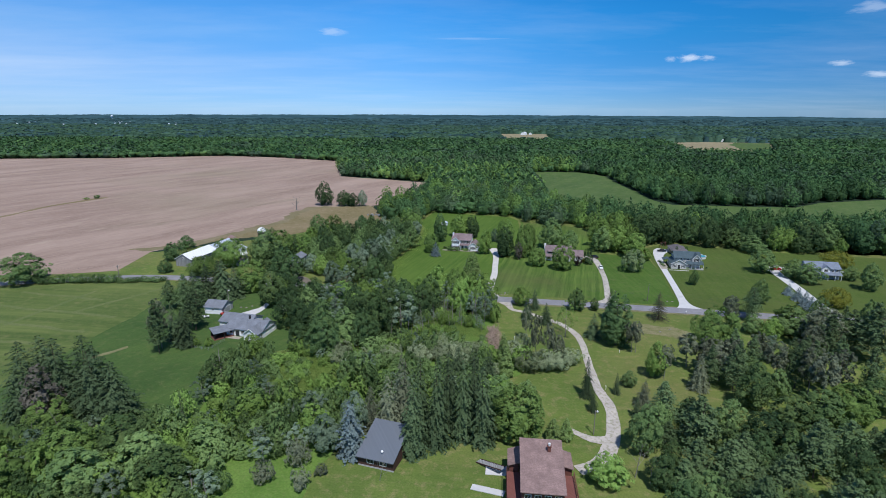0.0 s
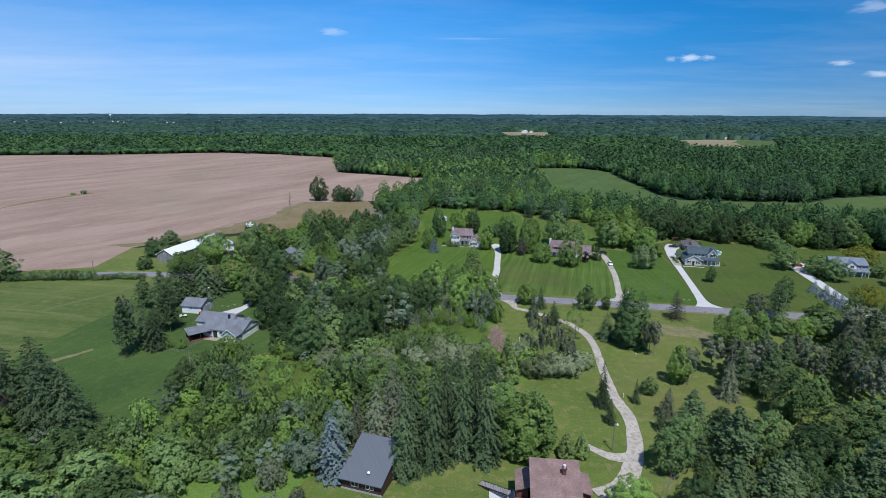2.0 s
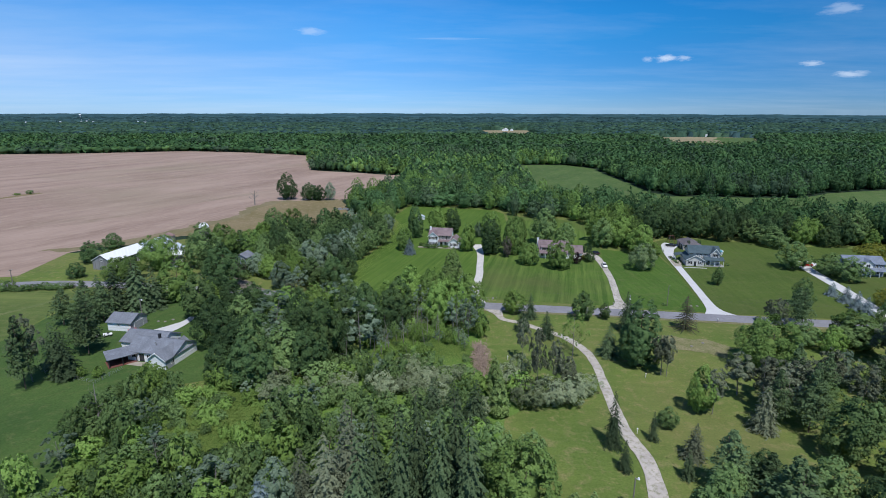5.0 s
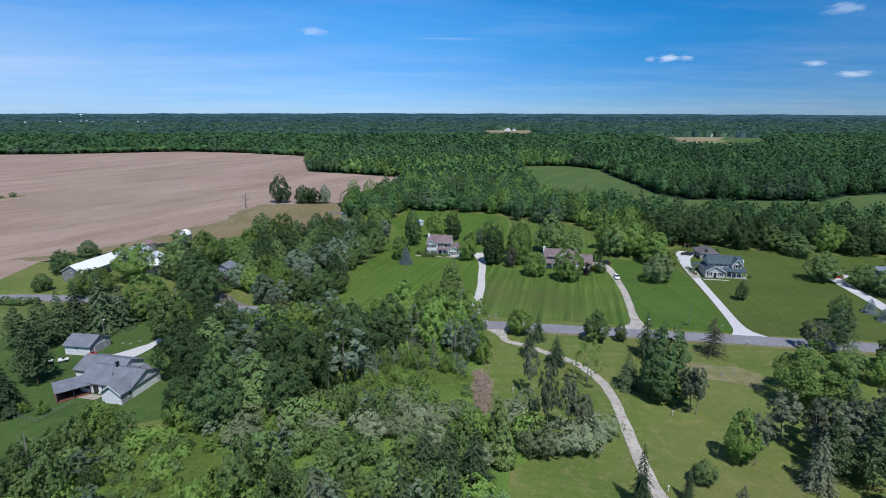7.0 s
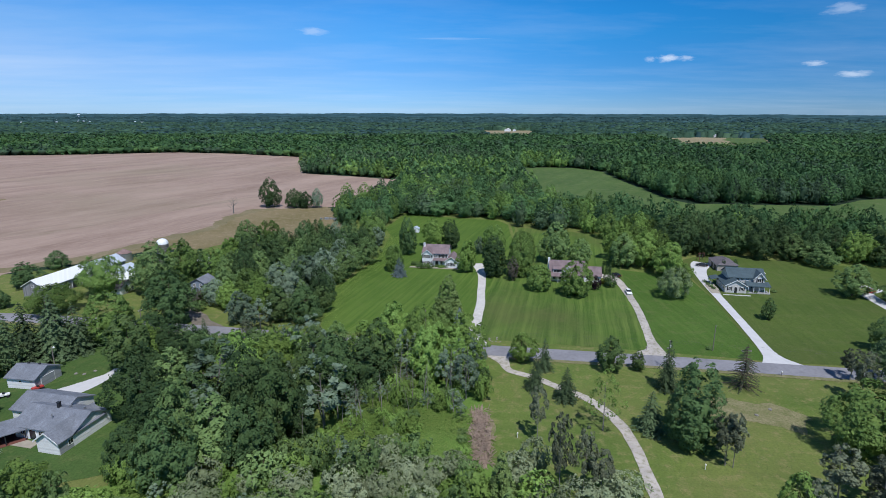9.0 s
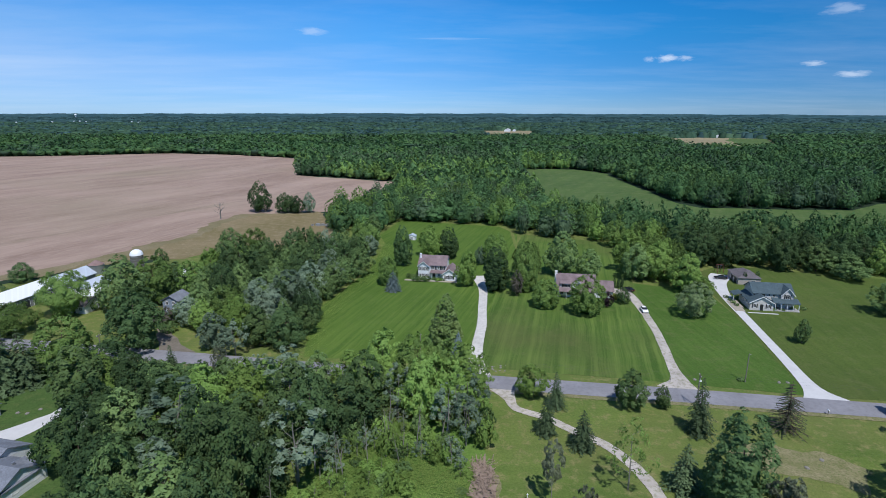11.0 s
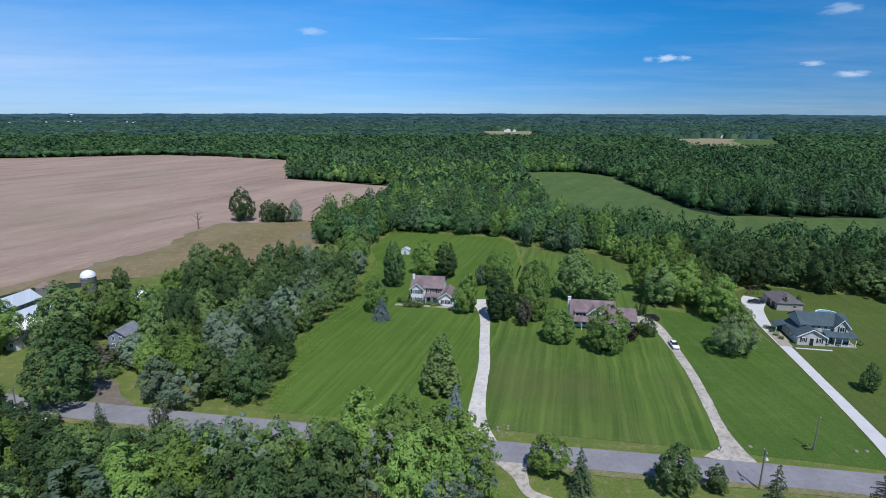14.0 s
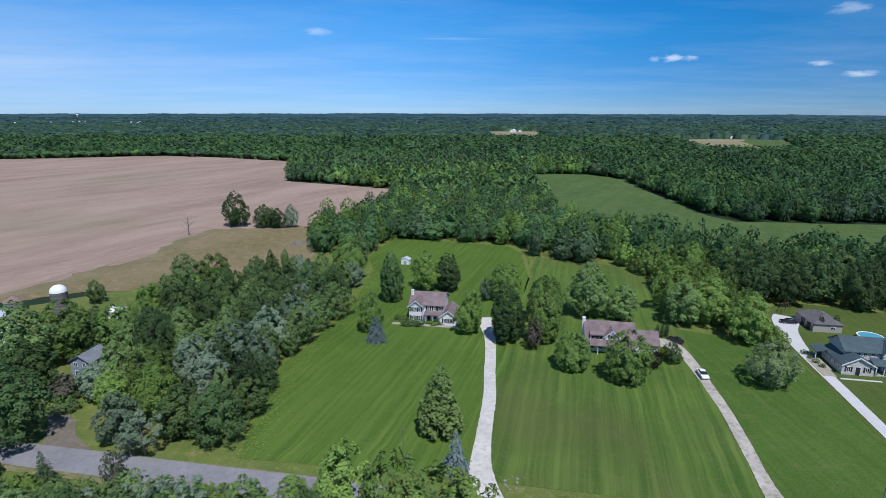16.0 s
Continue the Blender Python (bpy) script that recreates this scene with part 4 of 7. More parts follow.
def bare_tree(x, y, h, w, label="bare dead tree with forked grey branches", name="dead_tree", limbs=9, thick=0.016):
    trunk, boughs = stem(h, thick * h, limbs, w * 0.6, 0.3, 0.06, twigs=6)
    ob = thing(name, pose(x, y, 0, 0, 0, RNG.uniform(0, 360)), label, "tree")
    part("trunk", trunk, M["grey_bark"], ob)
    tagged(part("limb", boughs, M["grey_bark"], ob), kind="stuff")
    return ob


def bare_spruce(x, y, h, w):
    """A nearly needle-less spruce: long drooping arms in whorls."""
    ob = thing("thin_spruce", pose(x, y, 0), "thin spruce with long drooping nearly bare arms", "tree")
    part("trunk", stem(h, 0.2, 0, 1, 0.5, 0.01)[0], M["bark"], ob)
    cs, ns, ss = [], [], []
    bm = bmesh.new()
    for i in range(15):
        u = i / 15
        z = 0.6 + (h - 0.8) * u
        r = w / 2 * (1 - u) ** 0.8 + 0.15
        for k in range(10 if u < 0.7 else 6):
            a = 6.283 * k / 10 + RNG.uniform(0, 0.7)
            rr = r * RNG.uniform(0.8, 1.25)
            e = Vector((math.cos(a) * rr, math.sin(a) * rr, z - rr * 0.28))
            tube(bm, (0, 0, z), e, 0.07, 0.03, 4)
            for j in range(6):
                f = (j + 1) / 6
                cs.append((e.x * f, e.y * f, z - rr * 0.28 * f - 0.08)), ns.append((math.cos(a) * 0.3, math.sin(a) * 0.3, 0.9)), ss.append(0.22)
    tagged(part("bough", bm, M["bark"], ob), kind="stuff")
    v, f = leaves(np.array(cs), np.array(ns), np.array(ss), 1.3, 0.4)
    c = new("crown", grown("crown", v, f, M["spruce"]))
    c.parent = ob
    return ob


# ---- single trees, from the south to the far lawns ----
plant("oak", -31.5, 212, 11.5, 10)
plant("broad", -38.5, 213, 11, 9)
plant("birch", -42.8, 207, 10, 6)
plant("lime", -46.5, 220, 12, 9)
plant("silver", -38.5, 226, 12, 9.5)
plant("silver", -36.5, 237, 14, 11)
plant("silver", -33, 249.5, 13, 10)
plant("silver", -44, 232, 13, 10)
plant("silver", -30, 262, 12, 9.5)
plant("maple", -52, 228, 12, 9)
plant("pale_shrub", 21.8, 132, 5.8, 7.2)
plant("pale_shrub", 26.8, 132.8, 5.8, 7.2)
plant("pale_shrub", 31.2, 133.3, 5.8, 7.2)
plant("pale_shrub", 34.5, 137, 4.6, 6.2)
plant("pale_shrub", -3.4, 138.5, 4.8, 6.0)
plant("pale_shrub", -9.7, 140, 4.8, 6.0)
plant("pale_shrub", -17.6, 139, 4.8, 6.0)
plant("pale_shrub", -33, 142, 4.8, 6.0)
plant("lime", 27.0, 185.6, 7.6, 6.8)
plant("spruce", 31.5, 180.7, 8.1, 4.8)
plant("spruce", 27.4, 171.7, 8.3, 5.1)
plant("greypine", 24.1, 152.6, 11.6, 3.3)
plant("spruce", 33.1, 166.9, 7.6, 5.9)
plant("broad", 46.8, 180.2, 8.8, 6.8)
plant("broad", 53.5, 179.9, 5.1, 3.8)
plant("spruce", 56.3, 170.7, 11.8, 6.3)
plant("columnar", 51.9, 150.1, 17.5, 9.5)
plant("spruce", 46.3, 155.2, 8.5, 6.5)
plant("sparse", 37.3, 155.5, 13.9, 6.7)
bare_spruce(73.5, 171.2, 10.6, 7.6)
plant("greypine", 55.6, 145.6, 10.0, 2.5)
plant("greypine", 56.2, 143.9, 10.4, 3.5)
plant("greypine", 24.6, 137.2, 15.0, 3.7)
plant("greypine", 28.5, 137.8, 12.5, 3.7)
plant("greypine", 31.2, 137.3, 9.2, 4.2)
plant("lspruce", 15.5, 136.1, 9.9, 5.1)
plant("greypine", 95.1, 164.8, 11.5, 4.8)
plant("pine", 105.8, 169.6, 12.6, 5.7)
plant("spruce", 34.8, 117.6, 11.3, 4.4)
plant("spruce", 34.5, 110.8, 5.9, 3.1)
plant("greypine", 55.2, 144.6, 10.1, 4.3)
plant("lspruce", 22.4, 98.7, 5.7, 4.4)
plant("lspruce", 25.4, 98.7, 5.6, 3.6)
plant("norway", -3.5, 97.0, 21.5, 8.0)
plant("norway", 2.2, 99.0, 21.0, 7.2)
plant("norway", 6.6, 97.0, 20.5, 7.6)
plant("norway", -8.6, 93.5, 20.0, 8.0)
plant("norway", -1.0, 103.5, 21.0, 7.2)
plant("norway", 5.0, 104.5, 20.0, 7.2)
plant("norway", -7.0, 100.5, 20.0, 7.2)
plant("dull_spruce", -14.5, 101.0, 14.5, 8.5)
plant("dull_spruce", -11.5, 105.0, 18.0, 9.0, "tall grey-green spruce behind a cabin")
plant("dull_spruce", -19.0, 103.0, 11.0, 7.0)
plant("bluespruce", -21.7, 93.5, 13.0, 8.6)
plant("silver", -27.5, 94.5, 9.0, 7.0)
plant("lime", -31.5, 99.0, 9.0, 7.5)
plant("silver", -22.5, 101.0, 11.0, 6.5)
plant("old_spruce", -84.5, 107.1, 18.5, 14.5)
plant("old_spruce", -94.6, 109.5, 19.5, 13.9)
plant("old_spruce", -101.6, 108.2, 19.1, 14.0)
plant("pine", -88.2, 142.1, 17.0, 6.8)
plant("greypine", -89.0, 145.5, 16.5, 6.2)
plant("norway", -82.8, 147.5, 12.5, 8.4)
plant("spruce", -88.7, 153.4, 11.4, 7.3)
plant("pine", -85.1, 160.0, 15.0, 8.4)
plant("broad", -179.8, 209.7, 13.5, 17.9)
plant("spruce", -60.8, 100.1, 11.1, 2.6)
plant("maple", 41.6, 239.4, 9.2, 8.3)
plant("maple", 52.8, 233.4, 12.2, 10.0)
plant("oak", 67.0, 242.2, 5.5, 4.5, "small dark green tree beside a driveway")
plant("yellow", 65.4, 245.4, 2.2, 2.2, "small round golden shrub before a house")
for x, y in ((69.1, 256.8), (70.5, 256.8), (72.0, 257.3)):
    plant("columnar", x, y, 4.0, 1.2, "slim dark upright conifer at the top of a driveway", "upright conifers")
plant("silver", 26.1, 287.3, 8.0, 4.5, "grey-leaved tree behind a house")
plant("purple", 60.9, 238.8, 5.3, 3.3)
plant("willow", 84.6, 230.5, 10.6, 11.2)
plant("lime", 96.5, 249.5, 6.4, 6.0)
plant("lspruce", 9.8, 213.1, 14.0, 10.0)
plant("bluespruce", 12.2, 201.3, 8.3, 5.4)
plant("maple", -8.8, 263.0, 10.5, 7.2)
plant("bluespruce", -6.6, 256.2, 7.2, 6.4)
plant("columnar", -4.4, 286.8, 16.4, 7.3)
plant("lime", 18.5, 261.0, 13.2, 8.1)
plant("columnar", 27.9, 255.1, 15.8, 8.7)
plant("maple", 32.1, 287.2, 13.0, 9.4)
plant("lime", 6.4, 297.8, 14.0, 10.6)
plant("columnar", 13.8, 297.6, 13.4, 8.1)
plant("maple", 37.6, 254.8, 17.3, 9.0)
plant("broad", 54.5, 272.8, 17.5, 12.6)
plant("broad", 64.2, 270.2, 10.9, 9.9)
plant("brown", 34.4, 249.6, 9.3, 4.3)
plant("oak", -94.3, 403.3, 19.1, 14.0)
plant("oak", -79.9, 401.4, 12.5, 10.4)
plant("oak", -75.5, 402.0, 10.5, 8.0)
plant("oak", -71.8, 399.7, 10.7, 8.9)
plant("silver", -65.0, 400.8, 12.8, 7.0)
bare_tree(-110.6, 382.8, 9.5, 8.5, limbs=14, thick=0.045)
plant("broad", -98.5, 287.0, 7.9, 5.8)
plant("shrub", -287.5, 432.0, 3.2, 5.0, "dark green shrub alone in the tilled field")
plant("bright_shrub", -293.0, 427.0, 1.6, 4.5, "low green shrub alone in the tilled field")
plant("broad", -50.7, 315.8, 7.6, 3.8)
plant("broad", -46.0, 317.1, 8.3, 3.8)
plant("broad", 103.6, 210.8, 6.9, 4.3)
plant("broad", 143.7, 230.1, 11.3, 10.9)
plant("broad", 119.1, 188.6, 10.0, 6.5)
plant("pine", 108.0, 175.0, 11.1, 7.1)
plant("greypine", 99.7, 173.8, 8.0, 4.9)
plant("broad", 112.6, 158.7, 9.6, 13.1)
plant("broad", 153.6, 213.3, 9.8, 9.7)
plant("broad", 152.5, 221.4, 8.9, 10.0)
plant("yellow", 146.3, 185.6, 7.6, 10.7)
plant("yellow", 183.9, 239.5, 8.1, 13.5)
plant("broad", 172.9, 204.4, 12.2, 8.2)
plant("broad", 174.6, 217.4, 6.7, 6.2)
plant("broad", 158.1, 265.9, 9.5, 13.3)
plant("bluespruce", 136.1, 198.6, 4.7, 5.0)
plant("bluespruce", 135.7, 191.9, 5.6, 5.5)
plant("bluespruce", 134.5, 185.5, 6.1, 5.4)
plant("bluespruce", 133.5, 180.8, 6.0, 5.2)
plant("greypine", 113.2, 145.6, 14.3, 10.5)
plant("pine", 121.9, 145.7, 13.4, 12.2)
plant("pine", 123.0, 138.0, 18.7, 13.3)
plant("pine", 52.7, 95.1, 13.1, 10.3)
plant("broad", 40.8, 93.8, 12.1, 7.4)
plant("old_spruce", -90.0, 112.0, 19.0, 14.0)
plant("brown", -94.5, 103.5, 16.0, 8.0, "old conifer with withered brown needles")
plant("old_spruce", -100.5, 114.5, 18.0, 14.5)
plant("maple", 9.5, 184.5, 13.6, 10.3)
plant("maple", 3.0, 187.0, 14.2, 9.8)
plant("lime", -5.0, 188.5, 14.8, 9.8)
plant("lime", -11.5, 187.5, 10.5, 8.0)
plant("shrub", -21.0, 190.5, 4.2, 5.5)
plant("shrub", -29.0, 192.0, 4.2, 5.5)
plant("birch", 14.0, 181.0, 10.0, 5.5)
plant("lime", 6.5, 180.0, 13.0, 8.6)
plant("shrub", 1.6, 266.4, 1.8, 3.4, "low dark green shrub before a house")
plant("shrub", 4.6, 266.0, 2.2, 3.0, "low dark green shrub before a house")
plant("bright_shrub", 9.2, 266.4, 1.4, 2.6, "low pale green shrub before a house")
plant("shrub", 0.0, 267.6, 1.2, 1.8, "low dark green shrub before a house")
plant("birch", 8.0, 172.0, 11.0, 5.5)
plant("birch", 12.0, 168.0, 11.0, 5.5)
plant("lime", 4.0, 176.5, 14.2, 8.0)
plant("birch", 13.0, 175.0, 12.0, 6.0)
plant("lime", 10.0, 178.5, 13.0, 8.0)
plant("birch", -1.0, 179.0, 12.0, 6.0)
bare_tree(-63.0, 126.0, 9.0, 5.0, thick=0.028)
bare_tree(-88.0, 99.0, 7.0, 6.0)
bare_tree(-92.5, 96.0, 6.0, 6.0)
bare_tree(36.5, 86.0, 8.0, 6.5)
bare_tree(39.0, 84.0, 6.5, 5.5)
bare_tree(-45.0, 112.0, 8.0, 4.0)
bare_tree(8.5, 169.5, 11.0, 4.0)
bare_tree(-2.0, 171.5, 10.5, 4.0)
bare_tree(-24.0, 152.0, 10.0, 4.5)
bare_tree(-14.0, 161.0, 9.5, 4.0)
plant("maple", 14.6, 100.0, 13.0, 11.0)
plant("broad", 11.0, 107.0, 12.0, 9.0)
plant("broad", 17.5, 107.5, 10.0, 7.5)
plant("lime", 30.5, 84.0, 7.0, 7.5)
plant("shrub", -69.0, 226.0, 3.6, 5.0)
plant("birch", -45.0, 206.5, 6.5, 4.5)
plant("spruce", -55.0, 199.5, 6.5, 4.0)
plant("broad", -62, 233, 11, 8)
plant("lime", -57, 223, 10, 8)
plant("broad", -66, 246, 12, 8)
plant("shrub", -66, 222, 3.5, 4.5)
plant("shrub", -72, 221, 3, 4)
plant("silver", -50, 212, 10, 8)
plant("lime", -66, 190, 10, 8)
plant("broad", -93.5, 256.5, 8.5, 8)
plant("shrub", -97, 241, 4, 5)
plant("broad", -80.5, 228, 9, 7)
plant("silver", -62, 226.5, 9, 7)
plant("shrub", -72.5, 229.0, 4.0, 5)
plant("brown", -69.5, 227.0, 6.0, 6.0)
plant("lime", -39.6, 178.5, 12.0, 9.5)
plant("lime", -31.5, 180.5, 12.5, 9.0)
plant("lime", -35.5, 173.5, 11.0, 8.5)
plant("lime", -27.5, 184.5, 10.5, 8.0)
plant("grey_shrub", -44.0, 200.0, 6.0, 3.5, "slim grey-green tree beside the road")
# trees round the farmyard and on the lawn before it
plant("field_maple", -109.0, 221.5, 9.2, 13.0, "wide yellow-green tree beside the road")
plant("maple", -80.2, 200.8, 13.6, 12.0, "wide yellow-green tree on a lawn beside the road")
plant("field_maple", -102.8, 236.0, 13.8, 14.0, "light green spreading tree before a long barn")
plant("broad", -87.5, 239.5, 18.0, 14.5)
plant("broad", -79.0, 228.5, 13.5, 12.5)
plant("maple", -80.5, 246.0, 15.5, 12.0)
plant("oak", -76.5, 250.5, 12.5, 11.0)
plant("oak", -69.0, 211.0, 16.4, 14.0, "large dense dark green maple beside the road")
plant("oak", -134.7, 247.4, 9.0, 11.5)
plant("oak", -138.4, 269.1, 7.4, 8.5)
plant("oak", -127.9, 225.6, 6.2, 6.6, "small dark tree on the grass beside the road")
plant("norway", -87.6, 190.2, 16.6, 12.0)
plant("norway", -93.0, 188.5, 15.0, 11.0)
plant("norway", -84.0, 193.0, 13.5, 9.5)
plant("norway", -90.5, 194.0, 15.0, 11.0)
plant("spruce", -88.5, 197.0, 8.5, 6.0)
plant("pine", -93.2, 181.4, 11.2, 8.0)
plant("pine", -96.5, 178.0, 11.0, 8.0)
plant("pine", -99.5, 183.5, 12.0, 8.0)
plant("pine", -103.5, 179.5, 11.0, 7.5)
plant("norway", -97.8, 188.5, 12.5, 9.5)
plant("broad", -66.5, 184.0, 14.0, 11.0)
plant("oak", -66.0, 193.5, 10.5, 9.5)
plant("oak", -59.5, 190.0, 9.5, 8.5)
plant("broad", -66.5, 229.5, 6, 5.5)
plant("bright_shrub", -79.6, 147.8, 2.6, 2.4, "small round bush on a lawn")
plant("bright_shrub", -75.6, 147.4, 2.7, 2.4, "small round bush on a lawn")
plant("birch", -33.7, 94, 7, 5.5, "grey-brown bushy tree beside a cabin")
plant("birch", -40, 90.5, 6, 5.5, "grey-brown bushy tree beside a cabin")
plant("lime", -58, 137, 9, 8)
plant("shrub", 76.0, 190.9, 0.9, 1.6, "low dark weeds round a pole")
plant("lime", 13.0, 182.0, 14.0, 10.5, "tall bright green tree at the wood's edge")
plant("broad", -54, 325, 8, 3.2)
plant("broad", -48, 323.5, 8.5, 3.4)
plant("broad", -56.5, 317.5, 6, 2.5)
plant("shrub", -43, 318, 7, 5)
plant("broad", -76, 300, 13, 12)
plant("maple", -67.5, 304, 12, 10)
plant("lime", 88.0, 266, 15, 12)
plant("broad", 80, 266, 14, 11)
plant("lime", 82, 277, 16, 12)
plant("old_spruce", -79.5, 106, 15, 13)
plant("shrub", -75.5, 231, 3.2, 5)
plant("spruce", 5.5, 127, 9, 6)
plant("spruce", 10, 125, 10, 6.5)
plant("lspruce", 15, 128.5, 8.5, 5.5)
plant("spruce", 1.5, 128.5, 9, 6)
plant("maple", 41, 268.5, 14, 10)
plant("field_maple", -22.0, 311.5, 12.0, 12.0, "wide bright green tree at the edge of a lawn")
plant("pine", -87.5, 163, 12, 7.5)
plant("columnar", 116.8, 260.6, 4.5, 2.0, "small dark upright conifer before a garage")
plant("columnar", 122.4, 262.2, 4.2, 2.0, "small dark upright conifer before a garage")
plant("shrub", 3.1, 268.6, 1.6, 2.4, "low dark green shrub before a house")
plant("shrub", 0.2, 269.6, 1.8, 2.6, "low dark green shrub before a house")
plant("shrub", -1.8, 271.2, 1.5, 2.2, "low dark green shrub before a house")
plant("shrub", 7.4, 267.5, 1.3, 2.0, "low dark green shrub before a house")
plant("shrub", 11, 266.6, 1.2, 1.8, "low dark green shrub before a house")
plant("shrub", 102.4, 246, 1.2, 1.6, "low dark green shrub before a house")
plant("shrub", 102.2, 243.5, 1.0, 1.4, "low dark green shrub before a house")
plant("shrub", 102.0, 241, 1.3, 1.6, "low dark green shrub before a house")
plant("shrub", 101.9, 238.6, 1.1, 1.5, "low dark green shrub before a house")
plant("shrub", 108.8, 235.2, 1.6, 1.6, "low dark green shrub before a house")
plant("shrub", 111.2, 234.6, 1.0, 1.6, "low dark green shrub before a house")
plant("shrub", 113.5, 234.2, 0.9, 1.6, "low dark green shrub before a house")
plant("shrub", 117, 235.0, 1.0, 1.6, "low dark green shrub before a house")
plant("shrub", 120.5, 234.6, 1.1, 1.8, "low dark green shrub before a house")
plant("maple", -72, 251, 12.5, 10)
bare_tree(4, 166, 7, 3, "slender bare pale-stemmed sapling", "bare_sapling", 8, 0.012)
bare_tree(9, 163, 8, 3.2, "slender bare pale-stemmed sapling", "bare_sapling", 8, 0.012)
bare_tree(-2, 169, 8, 3, "slender bare pale-stemmed sapling", "bare_sapling", 8, 0.012)
bare_tree(12, 171, 9, 3.5, "slender bare pale-stemmed sapling", "bare_sapling", 8, 0.012)
bare_tree(0, 163.5, 6, 2.6, "slender bare pale-stemmed sapling", "bare_sapling", 8, 0.012)
bare_tree(-19, 152.5, 8, 3.2, "slender bare pale-stemmed sapling", "bare_sapling", 8, 0.012)
bare_tree(-10, 159, 7, 3, "slender bare pale-stemmed sapling", "bare_sapling", 8, 0.012)
plant("broad", -36.5, 187, 7, 7)
plant("silver", -30, 187.5, 9.8, 7.0)
plant("lime", -24, 187.5, 9.8, 7.5)
plant("broad", -18, 188, 10, 7.5)
for k in range(7):
    plant(("broad", "oak", "broad")[k % 3], -65.2 + 4.4 * k, 190.8 - 0.35 * k + RNG.uniform(-1, 1), RNG.uniform(6.6, 8.2), RNG.uniform(6, 7.5))
plant("birch", -33, 190, 8.5, 5)
plant("birch", -27, 189.5, 9, 5)

for x, y, h, w, kind in ((56.0, 128.5, 11.0, 5.7, "lime"), (58.6, 127.7, 10.4, 4.1, "greypine"), (42.9, 119.2, 6.0, 2.5, "spruce"), (47.5, 123.2, 4.8, 4.2, "broad"), (47.8, 113.7, 7.0, 5.1, "dull_spruce"),
                         (44.4, 108.3, 5.6, 3.2, "spruce"), (82.4, 148.0, 13.4, 15.0, "field_maple"), (67.9, 135.0, 10.4, 6.3, "greypine"), (65.4, 121.8, 10.4, 6.5, "dull_spruce"), (72.9, 126.5, 11.8, 6.7, "greypine"),
                         (73.9, 120.9, 12.8, 7.0, "pine"), (73.8, 132.7, 10.0, 6.5, "greypine"), (79.4, 132.7, 9.4, 6.2, "pine"), (74.7, 112.2, 12.6, 8.9, "broad"), (81.2, 126.6, 7.6, 6.7, "broad"),
                         (93.7, 138.4, 9.0, 5.9, "silver"), (91.2, 122.5, 14.2, 6.0, "pine"), (92.4, 118.7, 14.4, 6.1, "greypine"), (112.4, 141.8, 14.0, 9.0, "pine"), (112.5, 148.0, 11.4, 6.9, "greypine"),
                         (93.0, 114.5, 14.2, 6.1, "greypine"), (112.9, 160.5, 9.6, 10.1, "maple"), (103.5, 154.7, 8.0, 5.9, "lime"), (100.4, 160.3, 6.6, 7.4, "broad"), (96.0, 132.9, 10.4, 5.6, "pine"),
                         (83.4, 117.6, 8.4, 5.5, "broad"), (99.8, 126.8, 4.2, 5.4, "broad"), (70.0, 129.5, 12.0, 5.4, "greypine"), (77.0, 128.0, 12.5, 5.4, "greypine"), (84.5, 131.5, 11.5, 5.6, "pine"),
                         (76.5, 124.0, 13.0, 5.6, "pine"), (88.0, 126.0, 12.0, 5.6, "greypine"), (95.5, 123.5, 13.5, 5.8, "pine"), (99.0, 118.5, 13.5, 6.0, "greypine"), (97.5, 129.5, 12.5, 5.8, "pine"),
                         (103.5, 135.5, 12.5, 6.0, "greypine"), (106.0, 127.5, 13.0, 6.5, "pine"), (88.5, 136.0, 10.5, 5.4, "greypine"), (108.5, 119.0, 13.0, 7.0, "pine"), (69.0, 123.5, 12.0, 5.6, "pine"),
                         (78.5, 104.0, 8.5, 9.5, "broad"), (86.5, 105.0, 9.5, 10.0, "broad"), (95.0, 107.5, 9.0, 10.0, "maple"), (103.0, 110.5, 9.5, 9.5, "broad"), (82.0, 137.0, 11.0, 5.5, "pine")):
    plant(kind, x, y, h, w)
for x, y, h, w in ((-70.5, 92.5, 10, 11), (-63.0, 86.5, 9.5, 10.5), (-79.0, 88.0, 10, 11), (-92.0, 101.0, 9, 9), (-57.0, 82.5, 9, 10), (-52.5, 93.0, 8, 8.5), (-86.0, 82.0, 10, 11), (-72.0, 80.0, 10, 11), (-98.0, 88.0, 10, 10)):
    plant("maple" if x < -75 else "broad", x, y, h, w)
for x, y, h, w in ((-37.9, 84.0, 5.0, 4.6), (-32.4, 89.6, 6.0, 5.0), (-30.0, 82.4, 4.6, 4.0), (-26.8, 86.5, 2.4, 2.8)):
    plant("grey_shrub", x, y, h, w, "grey-green bushy shrub on the grass by a cabin")
bare_tree(-14.8, 84.6, 5.0, 4.5, "leafless pale shrub before a cabin", "bare_shrub", 12, 0.012)
for k in range(12):
    bare_tree(-27 + 3.4 * k + RNG.uniform(-1.2, 1.2), 151.5 + 1.9 * k + RNG.uniform(-1.5, 1.5), RNG.uniform(6.0, 9.5), RNG.uniform(2.4, 3.6), "slender bare pale-stemmed sapling", "bare_sapling", 10, 0.014)

